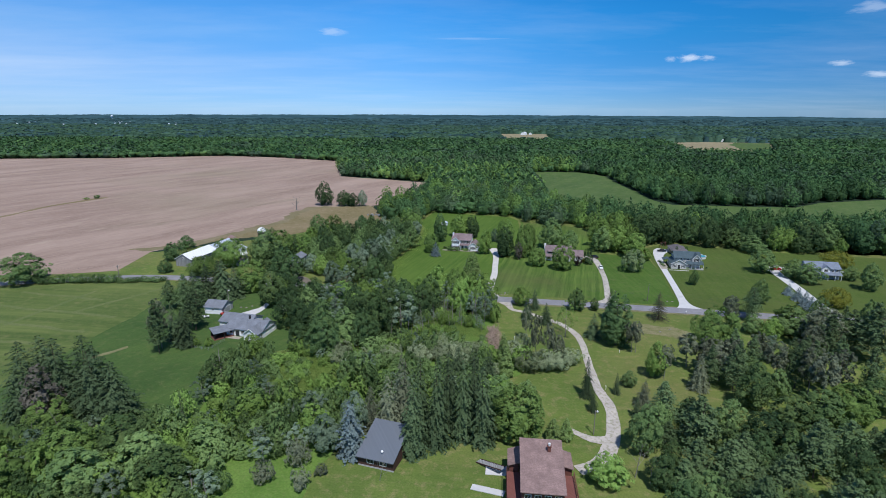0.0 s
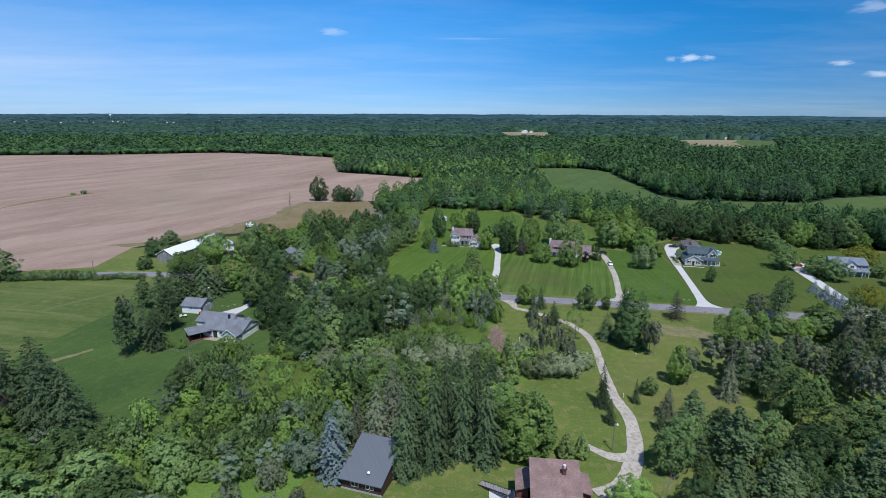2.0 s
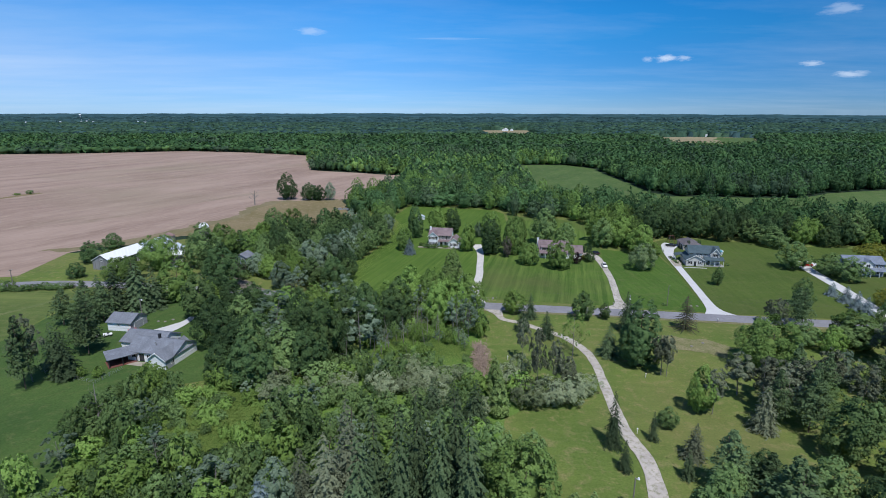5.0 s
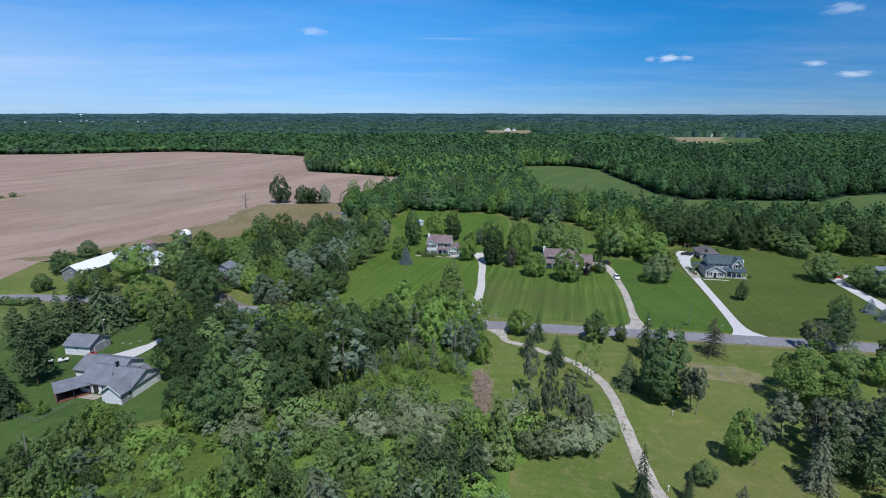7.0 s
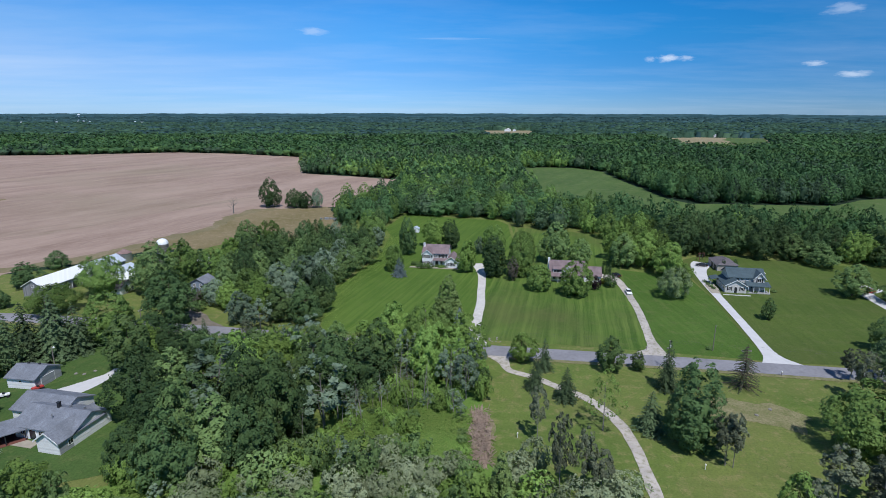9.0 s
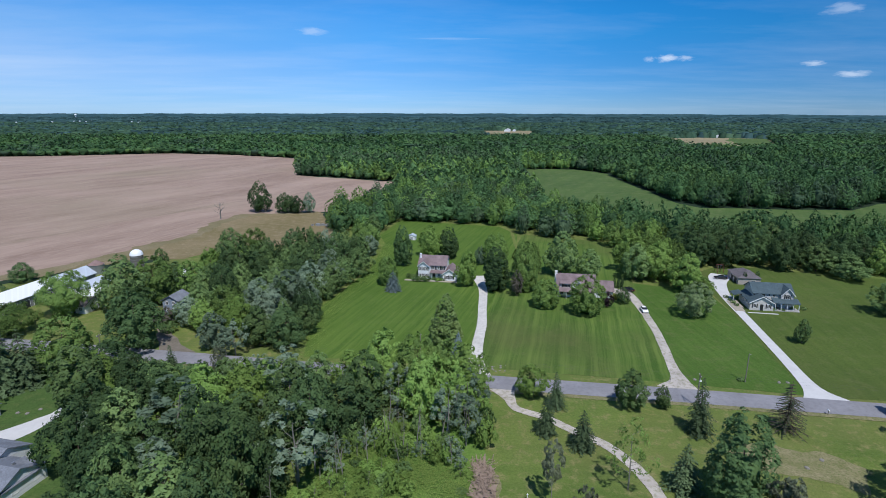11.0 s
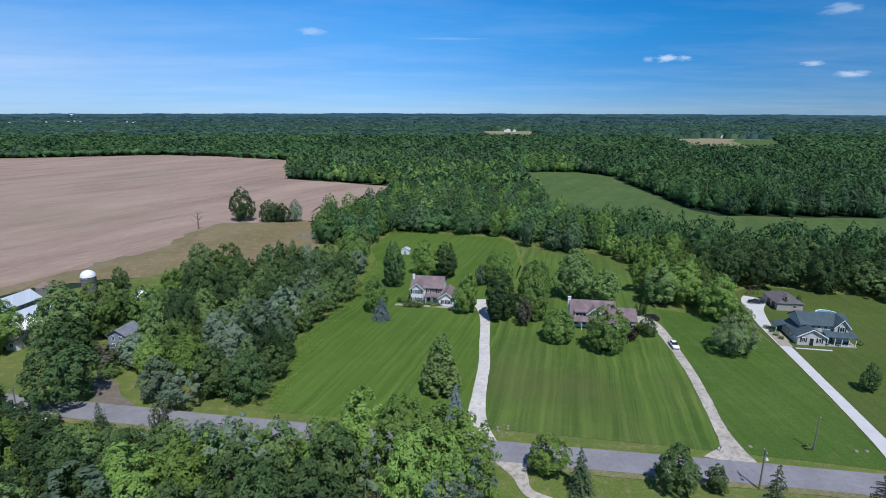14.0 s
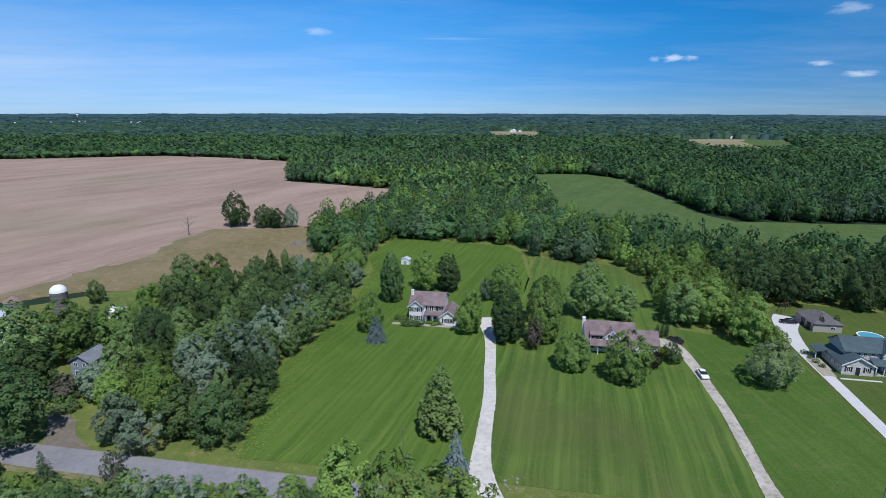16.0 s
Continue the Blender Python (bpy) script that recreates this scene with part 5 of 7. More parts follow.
# ---- thickets and woods beside the lawns ----
KEEP_CLEAR = [
    (-21, -12, 84, 99), (5, 26, 70, 92), (-91, -78, 171, 184), (-81, -57, 146, 172), (-130, -110, 230, 270), (-110, -95, 238, 258), (-78, -64, 232, 246),
    (-103, -95, 268, 276), (11.2, 16.6, 143.5, 166), (0, 18, 262, 284), (46, 67, 242, 262), (101, 124, 228, 275), (155, 175, 214, 232), (-90, -78, 270, 280),
]


def free(x, y, r):
    """Whether a spot lies clear of houses, the road and trees already standing."""
    for x0, x1, y0, y1 in KEEP_CLEAR:
        if x0 - r * 0.4 < x < x1 + r * 0.4 and y0 - r * 0.4 < y < y1 + r * 0.4:
            return False
    for (xa, ya), (xb, yb) in zip(ROAD, ROAD[1:]):
        if xa <= x <= xb and abs(y - (ya + (yb - ya) * (x - xa) / (xb - xa))) < 3.4 + r * 0.6:
            return False
    return all((x - a) ** 2 + (y - b) ** 2 > (0.29 * (w + 2 * r)) ** 2 for a, b, w in PLANTED)


def thicket(poly, spacing, kinds, h, w, gap=None, limit=400, clear=(), open_at=0.3):
    """Fill a stretch of ground with trees, leaving some gaps."""
    xs, ys = [p[0] for p in poly], [p[1] for p in poly]
    made = 0
    y = min(ys)
    while y < max(ys):
        x = min(xs)
        while x < max(xs):
            px, py = x + RNG.uniform(-0.45, 0.45) * spacing, y + RNG.uniform(-0.45, 0.45) * spacing
            x += spacing
            if made >= limit or not bool(inside([px], [py], poly)[0]) or any(bool(inside([px], [py], c)[0]) for c in clear):
                continue
            if gap is not None and noise.noise((px * 0.09, py * 0.09, gap)) > open_at:
                continue
            k = kinds[int(RNG.integers(0, len(kinds)))]
            f = RNG.uniform(0.7, 1.2)
            ww = RNG.uniform(*w) * f
            if free(px, py, ww / 2):
                plant(k, px, py, RNG.uniform(*h) * f, ww)
                made += 1
        y += spacing * 0.9
    return made


CLEARING = [(-16, 158), (-4, 175), (5, 168), (14, 160), (13, 148), (4, 150), (-8, 148), (-23, 146)]
BRIGHT = [(-52, 139), (-33, 139), (-30, 128), (-35, 116), (-46, 116), (-50, 126)]
thicket([(-34, 136), (18, 128), (24, 134), (30, 133), (26, 143), (12, 147), (-20, 146)], 4.0, ["pale_shrub", "pale_shrub", "pale_shrub", "bright_shrub", "shrub"], (3.5, 5.5), (4.5, 6.5))
WOOD_MIDDLE = [(-66, 190), (-60, 173), (-49, 150), (-45, 140), (-34, 140), (-24, 150), (-16, 158), (-11, 166), (-2, 176), (15, 181), (16, 187), (-5, 191), (-10, 183), (-33, 180), (-40, 181), (-58, 181), (-66, 194)]
thicket([(-67, 189), (-60, 173), (-52, 156), (-43, 158), (-40, 180), (-58, 182), (-66, 194)], 6.0, ["oak", "oak", "oak", "broad"], (11, 15), (8, 11))
thicket(WOOD_MIDDLE, 5.4, ["broad", "oak", "broad", "oak", "birch", "oak", "broad", "birch", "oak"], (10.5, 16), (7, 11))
thicket(WOOD_MIDDLE, 3.2, ["shrub", "bright_shrub", "birch", "shrub"], (3, 6.5), (3.2, 5.2))
thicket([(-70, 203), (-66, 194), (-58, 182), (-40, 182), (-33, 181), (-10, 184), (-5, 193), (-5, 196), (-40, 199)], 3.6, ["shrub", "shrub", "silver", "bright_shrub"], (2.6, 4.4), (3.5, 5.5))
thicket([(-49, 143), (-40, 137), (-24, 146), (-15, 154), (-9, 162), (-2, 172), (15, 176), (18, 183), (-2, 179), (-13, 169), (-26, 153), (-40, 143)], 2.7, ["shrub", "bright_shrub", "birch", "bright_shrub", "lime"], (2.6, 5.5), (2.6, 4.2))
WOOD_WEST = [(-26, 211), (-28, 231), (-23, 258), (-20, 275), (-17, 301), (-19, 335), (-26, 335), (-30, 312), (-42, 300), (-60, 290), (-68, 262), (-60, 246), (-62, 228), (-54, 222), (-50, 214), (-36, 211)]
thicket(WOOD_WEST, 5.3, ["broad", "oak", "silver", "oak", "broad", "broad", "broad"], (9, 14), (6, 9.5))
thicket([(-62, 248), (-60, 262), (-62, 292), (-74, 288), (-77, 272), (-69, 256)], 5.5, ["broad", "lime", "maple", "broad"], (9, 13), (7, 9.5))
THICKET_SOUTH = [(-68, 138), (-62, 110), (-75, 103), (-100, 94), (-114, 66), (-42, 64), (-42, 86), (-36, 92), (-25, 99), (-22, 104), (-12, 110), (10, 108), (13, 118), (13, 147), (-8, 148), (-23, 146), (-33, 138), (-50, 140)]
thicket(THICKET_SOUTH, 3.5, ["shrub", "shrub", "bright_shrub", "broad", "shrub", "shrub", "birch"], (4, 8), (4, 6), gap=4.0, clear=(BRIGHT,), open_at=0.42)
thicket([(-14, 101), (10, 101), (12, 120), (-14, 122)], 5.2, ["norway", "norway", "norway", "dull_spruce"], (13, 18), (5.5, 7.5))
thicket([(40, 66), (41, 100), (46, 108), (54, 108), (60, 111), (66, 103), (76, 98), (112, 92), (112, 64)], 4.5, ["pine", "pine", "broad", "pine", "broad", "oak"], (7, 10.5), (6, 8.5))
thicket([(116, 108), (140, 112), (142, 162), (116, 166)], 8.0, ["greypine", "pine", "greypine", "broad"], (9, 14), (5, 7))
for k in range(20):
    plant("shrub", -174 + k * 2.7, 208.4 + 0.085 * k * 2.7 + RNG.uniform(-0.5, 0.5), RNG.uniform(3.0, 4.4) * (1.0 if k < 13 else 0.6), RNG.uniform(3.6, 4.8), "dense green hedge shrub beside the road", "roadside hedge")
NEAR_WOOD = [(80, 330), (87, 319), (83, 293), (80, 268), (84, 256), (88, 247), (96, 252), (104, 272), (112, 284), (122, 286), (146, 277), (160, 270), (205, 259), (208, 276), (165, 292), (130, 304), (112, 318)]
EAST_WOOD = [(104, 272), (112, 284), (122, 286), (146, 277), (160, 270), (205, 259), (208, 276), (165, 292), (130, 304), (112, 312)]
thicket([(x, y - 4 if y > 262 and x < 200 and y < 288 else y) for x, y in EAST_WOOD], 7.2, ["oak", "oak", "oak", "broad"], (13, 17), (10, 13))
thicket(NEAR_WOOD, 6.6, ["maple", "lime", "lime", "lime", "maple"], (10, 15), (8, 11.5))
thicket([(-18, 300), (-8, 300), (-6, 282), (-9, 262), (-12, 262), (-14, 284)], 5, ["shrub"], (3, 5), (3, 4.5), limit=3)


thicket([(-7, 166), (4, 163), (13, 158), (16, 164), (17, 174), (6, 178), (-4, 173)], 2.6, ["birch", "shrub", "sparse", "bright_shrub", "bright_shrub"], (2.5, 6.0), (2.2, 3.8))
thicket(CLEARING, 3.0, ["bright_shrub", "shrub", "bright_shrub", "bright_shrub"], (0.8, 2.2), (1.8, 3.4), gap=1.0, open_at=0.12)
thicket([(-20, 150), (-10, 150), (6, 158), (13, 152), (14, 166), (4, 172), (-8, 166)], 4.2, ["sparse", "sparse", "bright_shrub"], (3.0, 6.0), (2.0, 3.2), limit=14)
thicket(BRIGHT, 2.8, ["bright_shrub", "bright_shrub", "shrub"], (1.4, 3.4), (2.2, 4.0), gap=6.0, open_at=0.25)


# ---- woodland beyond: many trees in one sheet of foliage ----
def sown(x0, x1, y0, y1, step, keep):
    gx, gy = np.meshgrid(np.arange(x0, x1, step), np.arange(y0, y1, step * 0.9))
    px = (gx + RNG.uniform(-0.42, 0.42, gx.shape) * step).ravel()
    py = (gy + RNG.uniform(-0.42, 0.42, gy.shape) * step).ravel()
    k = keep(px, py)
    return px[k], py[k]


def woodland(name, px, py, shapes, hr, wr, mat, label):
    """Trees of a few shapes, sized and turned one by one, as one mesh."""
    vs, fs, off = [], [], 0
    which = RNG.integers(0, len(shapes), len(px))
    for s, (v, f) in enumerate(shapes):
        k = np.flatnonzero(which == s)
        a = RNG.uniform(0, 6.283, len(k))
        h, w = RNG.uniform(*hr, len(k)), RNG.uniform(*wr, len(k))
        c, n_ = np.cos(a)[:, None], np.sin(a)[:, None]
        x = (v[:, 0] * c - v[:, 1] * n_) * w[:, None] + px[k][:, None]
        y = (v[:, 0] * n_ + v[:, 1] * c) * w[:, None] + py[k][:, None]
        z = v[:, 2][None, :] * h[:, None]
        vs.append(np.stack((x, y, z), 2).reshape(-1, 3))
        fs.append((f[None] + (np.arange(len(k)) * len(v))[:, None, None]).reshape(-1, f.shape[1]) + off)
        off += len(k) * len(v)
    me = grown(name, np.concatenate(vs), np.concatenate(fs), mat)
    tone = np.concatenate([np.repeat(RNG.uniform(0, 1, int((which == s).sum())), len(v)) for s, (v, f) in enumerate(shapes)])
    me.attributes.new("tree_tone", "FLOAT", "POINT").data.foreach_set("value", tone.astype(np.float32))
    return tagged(new(name, me), label, "woodland", kind="stuff")


def mixed_woodland(name, px, py, shapes, hr, wr, label, kinds=("wood_far", "wood_lime", "wood_grey"), bright=0.52):
    """The same in stands of dark, bright and grey-green trees."""
    tone = np.array([noise.noise((a * 0.012, b * 0.012, 2.0)) for a, b in zip(px, py)]) + RNG.uniform(-0.55, 0.55, len(px))
    for suffix, mat, k in (("", kinds[0], (tone > -0.42) & (tone < bright)), ("_bright", kinds[1], tone >= bright), ("_grey", kinds[2], tone <= -0.42)):
        woodland(name + suffix, px[k], py[k], shapes, hr, wr, M[mat], label)


def dome(rings, sides):
    """A lumpy half-ball of canopy, one unit wide and high."""
    vs = []
    for i in range(rings):
        t = i / (rings - 0.25) * math.pi / 2
        for k in range(sides):
            a = 2 * math.pi * (k + 0.5 * (i % 2)) / sides
            r = 0.58 * math.cos(t) * RNG.uniform(0.8, 1.2)
            vs.append((math.cos(a) * r, math.sin(a) * r, (0.15 + 0.85 * math.sin(t)) * RNG.uniform(0.9, 1.1) if i else 0.0))
    fs = [[i * sides + k, i * sides + (k + 1) % sides, (i + 1) * sides + (k + 1) % sides, (i + 1) * sides + k] for i in range(rings - 1) for k in range(sides)]
    top = (rings - 1) * sides
    for k in range(0, sides - 2, 2):
        fs.append([top, top + k + 1, top + k + 2, top + min(k + 3, sides - 1)] if k + 3 < sides else [top, top + k + 1, top + k + 2, top + k + 2])
    fs = [f for f in fs if len(set(f)) == 4]
    return np.array(vs), np.array(fs)


def apart_from(px, py, polys):
    k = np.ones(len(px), bool)
    for q in polys:
        k &= ~inside(px, py, q)
    return k


OPEN = [FIELD, DRY, GREEN, PALE, PALE_B]
WOOD_BACK = [(-9, 378), (16, 369), (43, 358), (52, 338), (72, 327), (87, 319), (83, 293), (80, 268), (86, 259), (90, 256), (97, 260), (104, 274), (112, 286), (122, 288), (146, 279), (160, 272), (205, 261),
             (300, 242), (620, 190), (620, 243), (309, 294), (183, 316), (119, 331), (112, 360), (77, 402), (85, 500), (96, 642), (135, 646), (162, 636), (179, 598), (175, 523), (173, 432), (178, 414),
             (266, 405), (300, 427), (364, 443), (620, 455), (620, 620), (-110, 620), (-115, 592), (-66, 568), (-18, 540), (-18, 504), (-22, 440), (-36, 409), (-54, 404), (-46, 362), (-36, 336), (-26, 340), (-18, 342)]


def tree_shape(count, size, lumps=22, detail=(5, 7), fill=0.62):
    return crown_round(1.0, 0.92, 0.04, count, size, lumps, "round", 0.24, fill, (0.20, 0.36), detail, 0.25)


near_shapes = [tree_shape(470, 0.042, 40) for _ in range(6)]
px, py = sown(-120, 360, 240, 470, 7.6, lambda x, y: inside(x, y, WOOD_BACK))
ok = np.array([free(a, b, 3.0) for a, b in zip(px, py)]) & ~inside(px, py, NEAR_WOOD)
east = px[ok] > 104
mixed_woodland("woodland_near", px[ok][~east], py[ok][~east], near_shapes, (9, 16.5), (8, 14.5), "green leafy woodland behind the houses", bright=0.18)
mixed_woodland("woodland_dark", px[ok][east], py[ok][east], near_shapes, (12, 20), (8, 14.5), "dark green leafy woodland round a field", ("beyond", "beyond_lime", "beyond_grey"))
mid_shapes = [tree_shape(95, 0.085, 16, (4, 7), 0.72) for _ in range(6)]
px, py = sown(-200, 620, 470, 760, 7.4, lambda x, y: (inside(x, y, WOOD_BACK) | (y >= 620)) & apart_from(x, y, OPEN))
east = px > 165
mixed_woodland("woodland_middle", px[~east], py[~east], mid_shapes, (10, 17), (9, 15), "green leafy woodland round the fields", bright=0.38)
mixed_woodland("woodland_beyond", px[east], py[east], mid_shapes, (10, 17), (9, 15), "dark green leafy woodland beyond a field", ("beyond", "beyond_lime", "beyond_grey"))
px, py = sown(360, 620, 190, 470, 8.0, lambda x, y: inside(x, y, WOOD_BACK))
mixed_woodland("woodland_east", px, py, mid_shapes, (10, 14), (9.5, 13), "green leafy woodland beyond the lawns")
far_shapes = [tree_shape(12, 0.15, 8, (3, 6), 0.86) for _ in range(6)]
px, py = sown(-1100, 1250, 700, 1250, 9.0, lambda x, y: (y > 760) & apart_from(x, y, OPEN) & (np.abs(x) < 0.95 * y + 160) | (y <= 760) & ((x > 620) | (x < -200)) & apart_from(x, y, OPEN))
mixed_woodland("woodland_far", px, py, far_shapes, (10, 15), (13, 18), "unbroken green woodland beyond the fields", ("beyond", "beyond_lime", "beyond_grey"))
# the belts from here to the horizon wear canopy colours with haze painted in
px, py = sown(-2300, 2500, 1250, 2250, 15, lambda x, y: apart_from(x, y, OPEN) & (np.abs(x) < 0.90 * y + 60))
mixed_woodland("woodland_distant", px, py, [dome(2, 5) for _ in range(8)], (9, 15), (16, 24), "distant woodland", ("distant", "distant_lime", "wood_hazy"))
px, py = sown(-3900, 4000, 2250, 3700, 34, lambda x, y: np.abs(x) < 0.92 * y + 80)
woodland("woodland_horizon", px, py, [dome(2, 5) for _ in range(6)], (10, 18), (36, 54), M["wood_hazy"], "woodland towards the horizon")


def skyline():
    """Canopy on the low rise at the end of the view: one uneven sheet."""
    rings, sides = 26, 420
    v = []
    for i in range(rings):
        for k in range(sides):
            a = radians(-56 + 112 * k / (sides - 1))
            d = 3500 + 1420 * i / (rings - 1)
            x, y = math.sin(a) * d, math.cos(a) * d
            v.append((x, y, 8 + 18 * (i / (rings - 1)) ** 1.3 + 4.0 * noise.noise((x * 0.004, y * 0.004, 1.0)) + 3.5 * noise.noise((x * 0.03, y * 0.03, 7.0))))
    f = [(i * sides + k, i * sides + k + 1, (i + 1) * sides + k + 1, (i + 1) * sides + k) for i in range(rings - 1) for k in range(sides - 1)]
    me = grown("woodland_skyline", np.array(v), np.array(f), M["wood_hazy"])
    tone = np.repeat(RNG.uniform(0, 1, len(v) // 4 + 1), 4)[:len(v)]
    me.attributes.new("tree_tone", "FLOAT", "POINT").data.foreach_set("value", tone.astype(np.float32))
    return tagged(new("woodland_skyline", me), "dark woodland along the horizon", "woodland", kind="stuff")


skyline()
px, py = sown(-2300, 2300, -1200, 1250, 40, lambda x, y: ((y < -260) | (x > 640) | (x < -440)) & apart_from(x, y, OPEN + [HAY]) & ~((y > 700) & (np.abs(x) < 0.95 * y + 170)) & ~((y > 190) & (y < 470) & (np.abs(x) < 640))
              & ~((x < -400) & (y > 60)))
woodland("woodland_around", px, py, far_shapes, (12, 20), (34, 52), M["beyond"], "woodland round about")

# tall weeds and brambles in the clearings
def weeds(name, polys, count, size, mat, label, lift=0.35):
    cs = []
    for q in polys:
        xs, ys = [p[0] for p in q], [p[1] for p in q]
        x, y = RNG.uniform(min(xs), max(xs), count), RNG.uniform(min(ys), max(ys), count)
        k = inside(x, y, q)
        thick = np.array([noise.noise((a * 0.16, b * 0.16, 3.0)) + 0.5 * noise.noise((a * 0.6, b * 0.6, 5.0)) for a, b in zip(x, y)])
        k &= thick + RNG.uniform(-0.5, 0.5, count) > -0.12
        x, y = x + RNG.normal(size=count) * 1.3, y + RNG.normal(size=count) * 1.3
        cs.append(np.stack((x[k], y[k], RNG.uniform(0.05, lift * 2, k.sum())), 1))
    c = np.concatenate(cs)
    v, f = leaves(c, RNG.normal(size=c.shape) * 0.35 + np.array((0, 0, 1.0)), size * RNG.uniform(0.6, 1.4, len(c)))
    return tagged(new(name, grown(name, v, f, mat)), label, "weeds", kind="stuff")


weeds("tall_weeds", [CLEARING, BRIGHT, THICKET_SOUTH], 70000, 0.115, M["weed"], "bright green tall weeds in an overgrown clearing", 0.3)
weeds("hedge_weeds", [[(-28, 206), (-30, 231), (-25, 258), (-19, 282), (-15, 322), (-10, 322), (-12.5, 282), (-18.5, 258), (-23.5, 231), (-22.5, 206)]], 45000, 0.115, M["weed"], "unmown bright grass along the trees", 0.35)
weeds("meadow_tufts", [[(20, 110), (60, 110), (76, 130), (120, 165), (120, 172), (60, 181), (26, 187), (18, 170), (22, 150)]], 34000, 0.10, M["tuft"], "short tufts in a rough meadow", 0.05)


# ---- houses ----
def slope_roof(bm, y0, y1, z0, z1, a, b, axis, thick=0.16):
    """One roof slope from the eave (y0, z0) to the ridge (y1, z1), drawn from a to b."""
    return prism(bm, [(y0, z0), (y1, z1), (y1, z1 + thick), (y0, z0 + thick)], a, b, axis)


def gable_roof(parent, a0, a1, u0, u1, eave, ridge, axis, mat, over=0.4, mid=None):
    """Two slopes over the walls u0 to u1, with the ridge along the axis from a0 to a1."""
    mid = (u0 + u1) / 2 if mid is None else mid
    bm = bmesh.new()
    for u in (u0, u1):
        k = (ridge - eave) / abs(mid - u)
        o = -over if u < mid else over
        slope_roof(bm, u + o, mid, eave - k * over, ridge, a0 - over, a1 + over, axis)
    return part("roof", bm, mat, parent)


def gable_walls(parent, a0, a1, u0, u1, eave, ridge, axis, mat, mid=None, label=""):
    mid = (u0 + u1) / 2 if mid is None else mid
    bm = bmesh.new()
    prism(bm, [(u0, 0), (u1, 0), (u1, eave), (mid, ridge - 0.02), (u0, eave)], a0, a1, axis)
    return part("wall", bm, mat, parent, label)


def on_face(face, at, u0, u1, d0, d1, z0, z1, bm):
    """A block on a wall's face: u along it, d outwards from it."""
    if face == "front":
        return box(bm, u0, u1, at - d1, at - d0, z0, z1)
    if face == "back":
        return box(bm, u0, u1, at + d0, at + d1, z0, z1)
    if face == "right":
        return box(bm, at + d0, at + d1, u0, u1, z0, z1)
    return box(bm, at - d1, at - d0, u0, u1, z0, z1)


def window(parent, face, at, u, z, w, h, shutters=False, lights=2):
    """A framed window, its panes and, if it has them, dark shutters."""
    bm = bmesh.new()
    t = 0.09
    for u0, u1, z0, z1 in ((u - w / 2, u + w / 2, z, z + t), (u - w / 2, u + w / 2, z + h - t, z + h), (u - w / 2, u - w / 2 + t, z + t, z + h - t), (u + w / 2 - t, u + w / 2, z + t, z + h - t)):
        on_face(face, at, u0, u1, -0.05, 0.07, z0, z1, bm)
    for k in range(1, lights):
        x = u - w / 2 + w * k / lights
        on_face(face, at, x - 0.03, x + 0.03, -0.02, 0.05, z + t, z + h - t, bm)
    fr = part("window", bm, M["trim"], parent)
    part("pane", on_face(face, at, u - w / 2 + t, u + w / 2 - t, 0.004, 0.02, z + t, z + h - t, bmesh.new()), M["glass"], fr)
    if shutters:
        for s in (-1, 1):
            c = u + s * (w / 2 + 0.24)
            part("shutter", on_face(face, at, c - 0.19, c + 0.19, 0.003, 0.05, z - 0.02, z + h + 0.02, bmesh.new()), M["dark_trim"], parent, "dark painted shutter")
    return fr


def door(parent, face, at, u, w, h, mat, z=0.0):
    ob = part("door", on_face(face, at, u - w / 2, u + w / 2, 0.003, 0.06, z + 0.02, z + h, bmesh.new()), mat, parent)
    bm = bmesh.new()
    for u0, u1, z0, z1 in ((u - w / 2 - 0.1, u - w / 2, z, z + h + 0.1), (u + w / 2, u + w / 2 + 0.1, z, z + h + 0.1), (u - w / 2, u + w / 2, z + h, z + h + 0.1)):
        on_face(face, at, u0, u1, 0.003, 0.08, z0, z1, bm)
    part("door_frame", bm, M["trim"], ob)
    return ob


def chimney(parent, x, y, z0, z1, w, mat, label=""):
    bm = box(bmesh.new(), x - w / 2, x + w / 2, y - w / 2, y + w / 2, z0, z1)
    box(bm, x - w / 2 - 0.06, x + w / 2 + 0.06, y - w / 2 - 0.06, y + w / 2 + 0.06, z1 + 0.002, z1 + 0.14)
    return part("chimney", bm, mat, parent, label)


def posts(parent, xs, y, h, mat, w=0.16):
    for x in xs:
        part("post", box(bmesh.new(), x - w / 2, x + w / 2, y - w / 2, y + w / 2, 0, h), mat, parent)


def eaves_trim(parent, face, at, u0, u1, eave, ridge, mid=None):
    """White boards along a gable's rakes."""
    mid = (u0 + u1) / 2 if mid is None else mid
    bm = bmesh.new()
    for u in (u0, u1):
        o = -0.4 if u < mid else 0.4
        k = (ridge - eave) / abs(mid - u)
        axis = "y" if face in ("front", "back") else "x"
        s = -1 if face in ("front", "left") else 1
        a, b = sorted((at + s * 0.405, at + s * 0.45))
        prism(bm, [(u + o, eave - 0.4 * k - 0.12), (mid, ridge - 0.12), (mid, ridge + 0.17), (u + o, eave - 0.4 * k + 0.17)], a, b, axis)
    return part("rake_board", bm, M["trim"], parent)


ALONG = -10.5    # the houses stand parallel to the road

# white two-storey house
h = thing("farm_style_house", pose(1.9, 270.6, 0, 0, 0, ALONG), "white two-storey house with mauve-brown roof and dark shutters", "house")
gable_walls(h, 0, 9.9, 0, 9.0, 5.1, 7.5, "x", M["white_wall"])
gable_roof(h, 0, 9.9, 0, 9.0, 5.1, 7.5, "x", M["roof_mauve"])
gable_walls(h, -1.6, 4.5, 0.1, 4.0, 5.1, 6.7, "y", M["white_wall"])
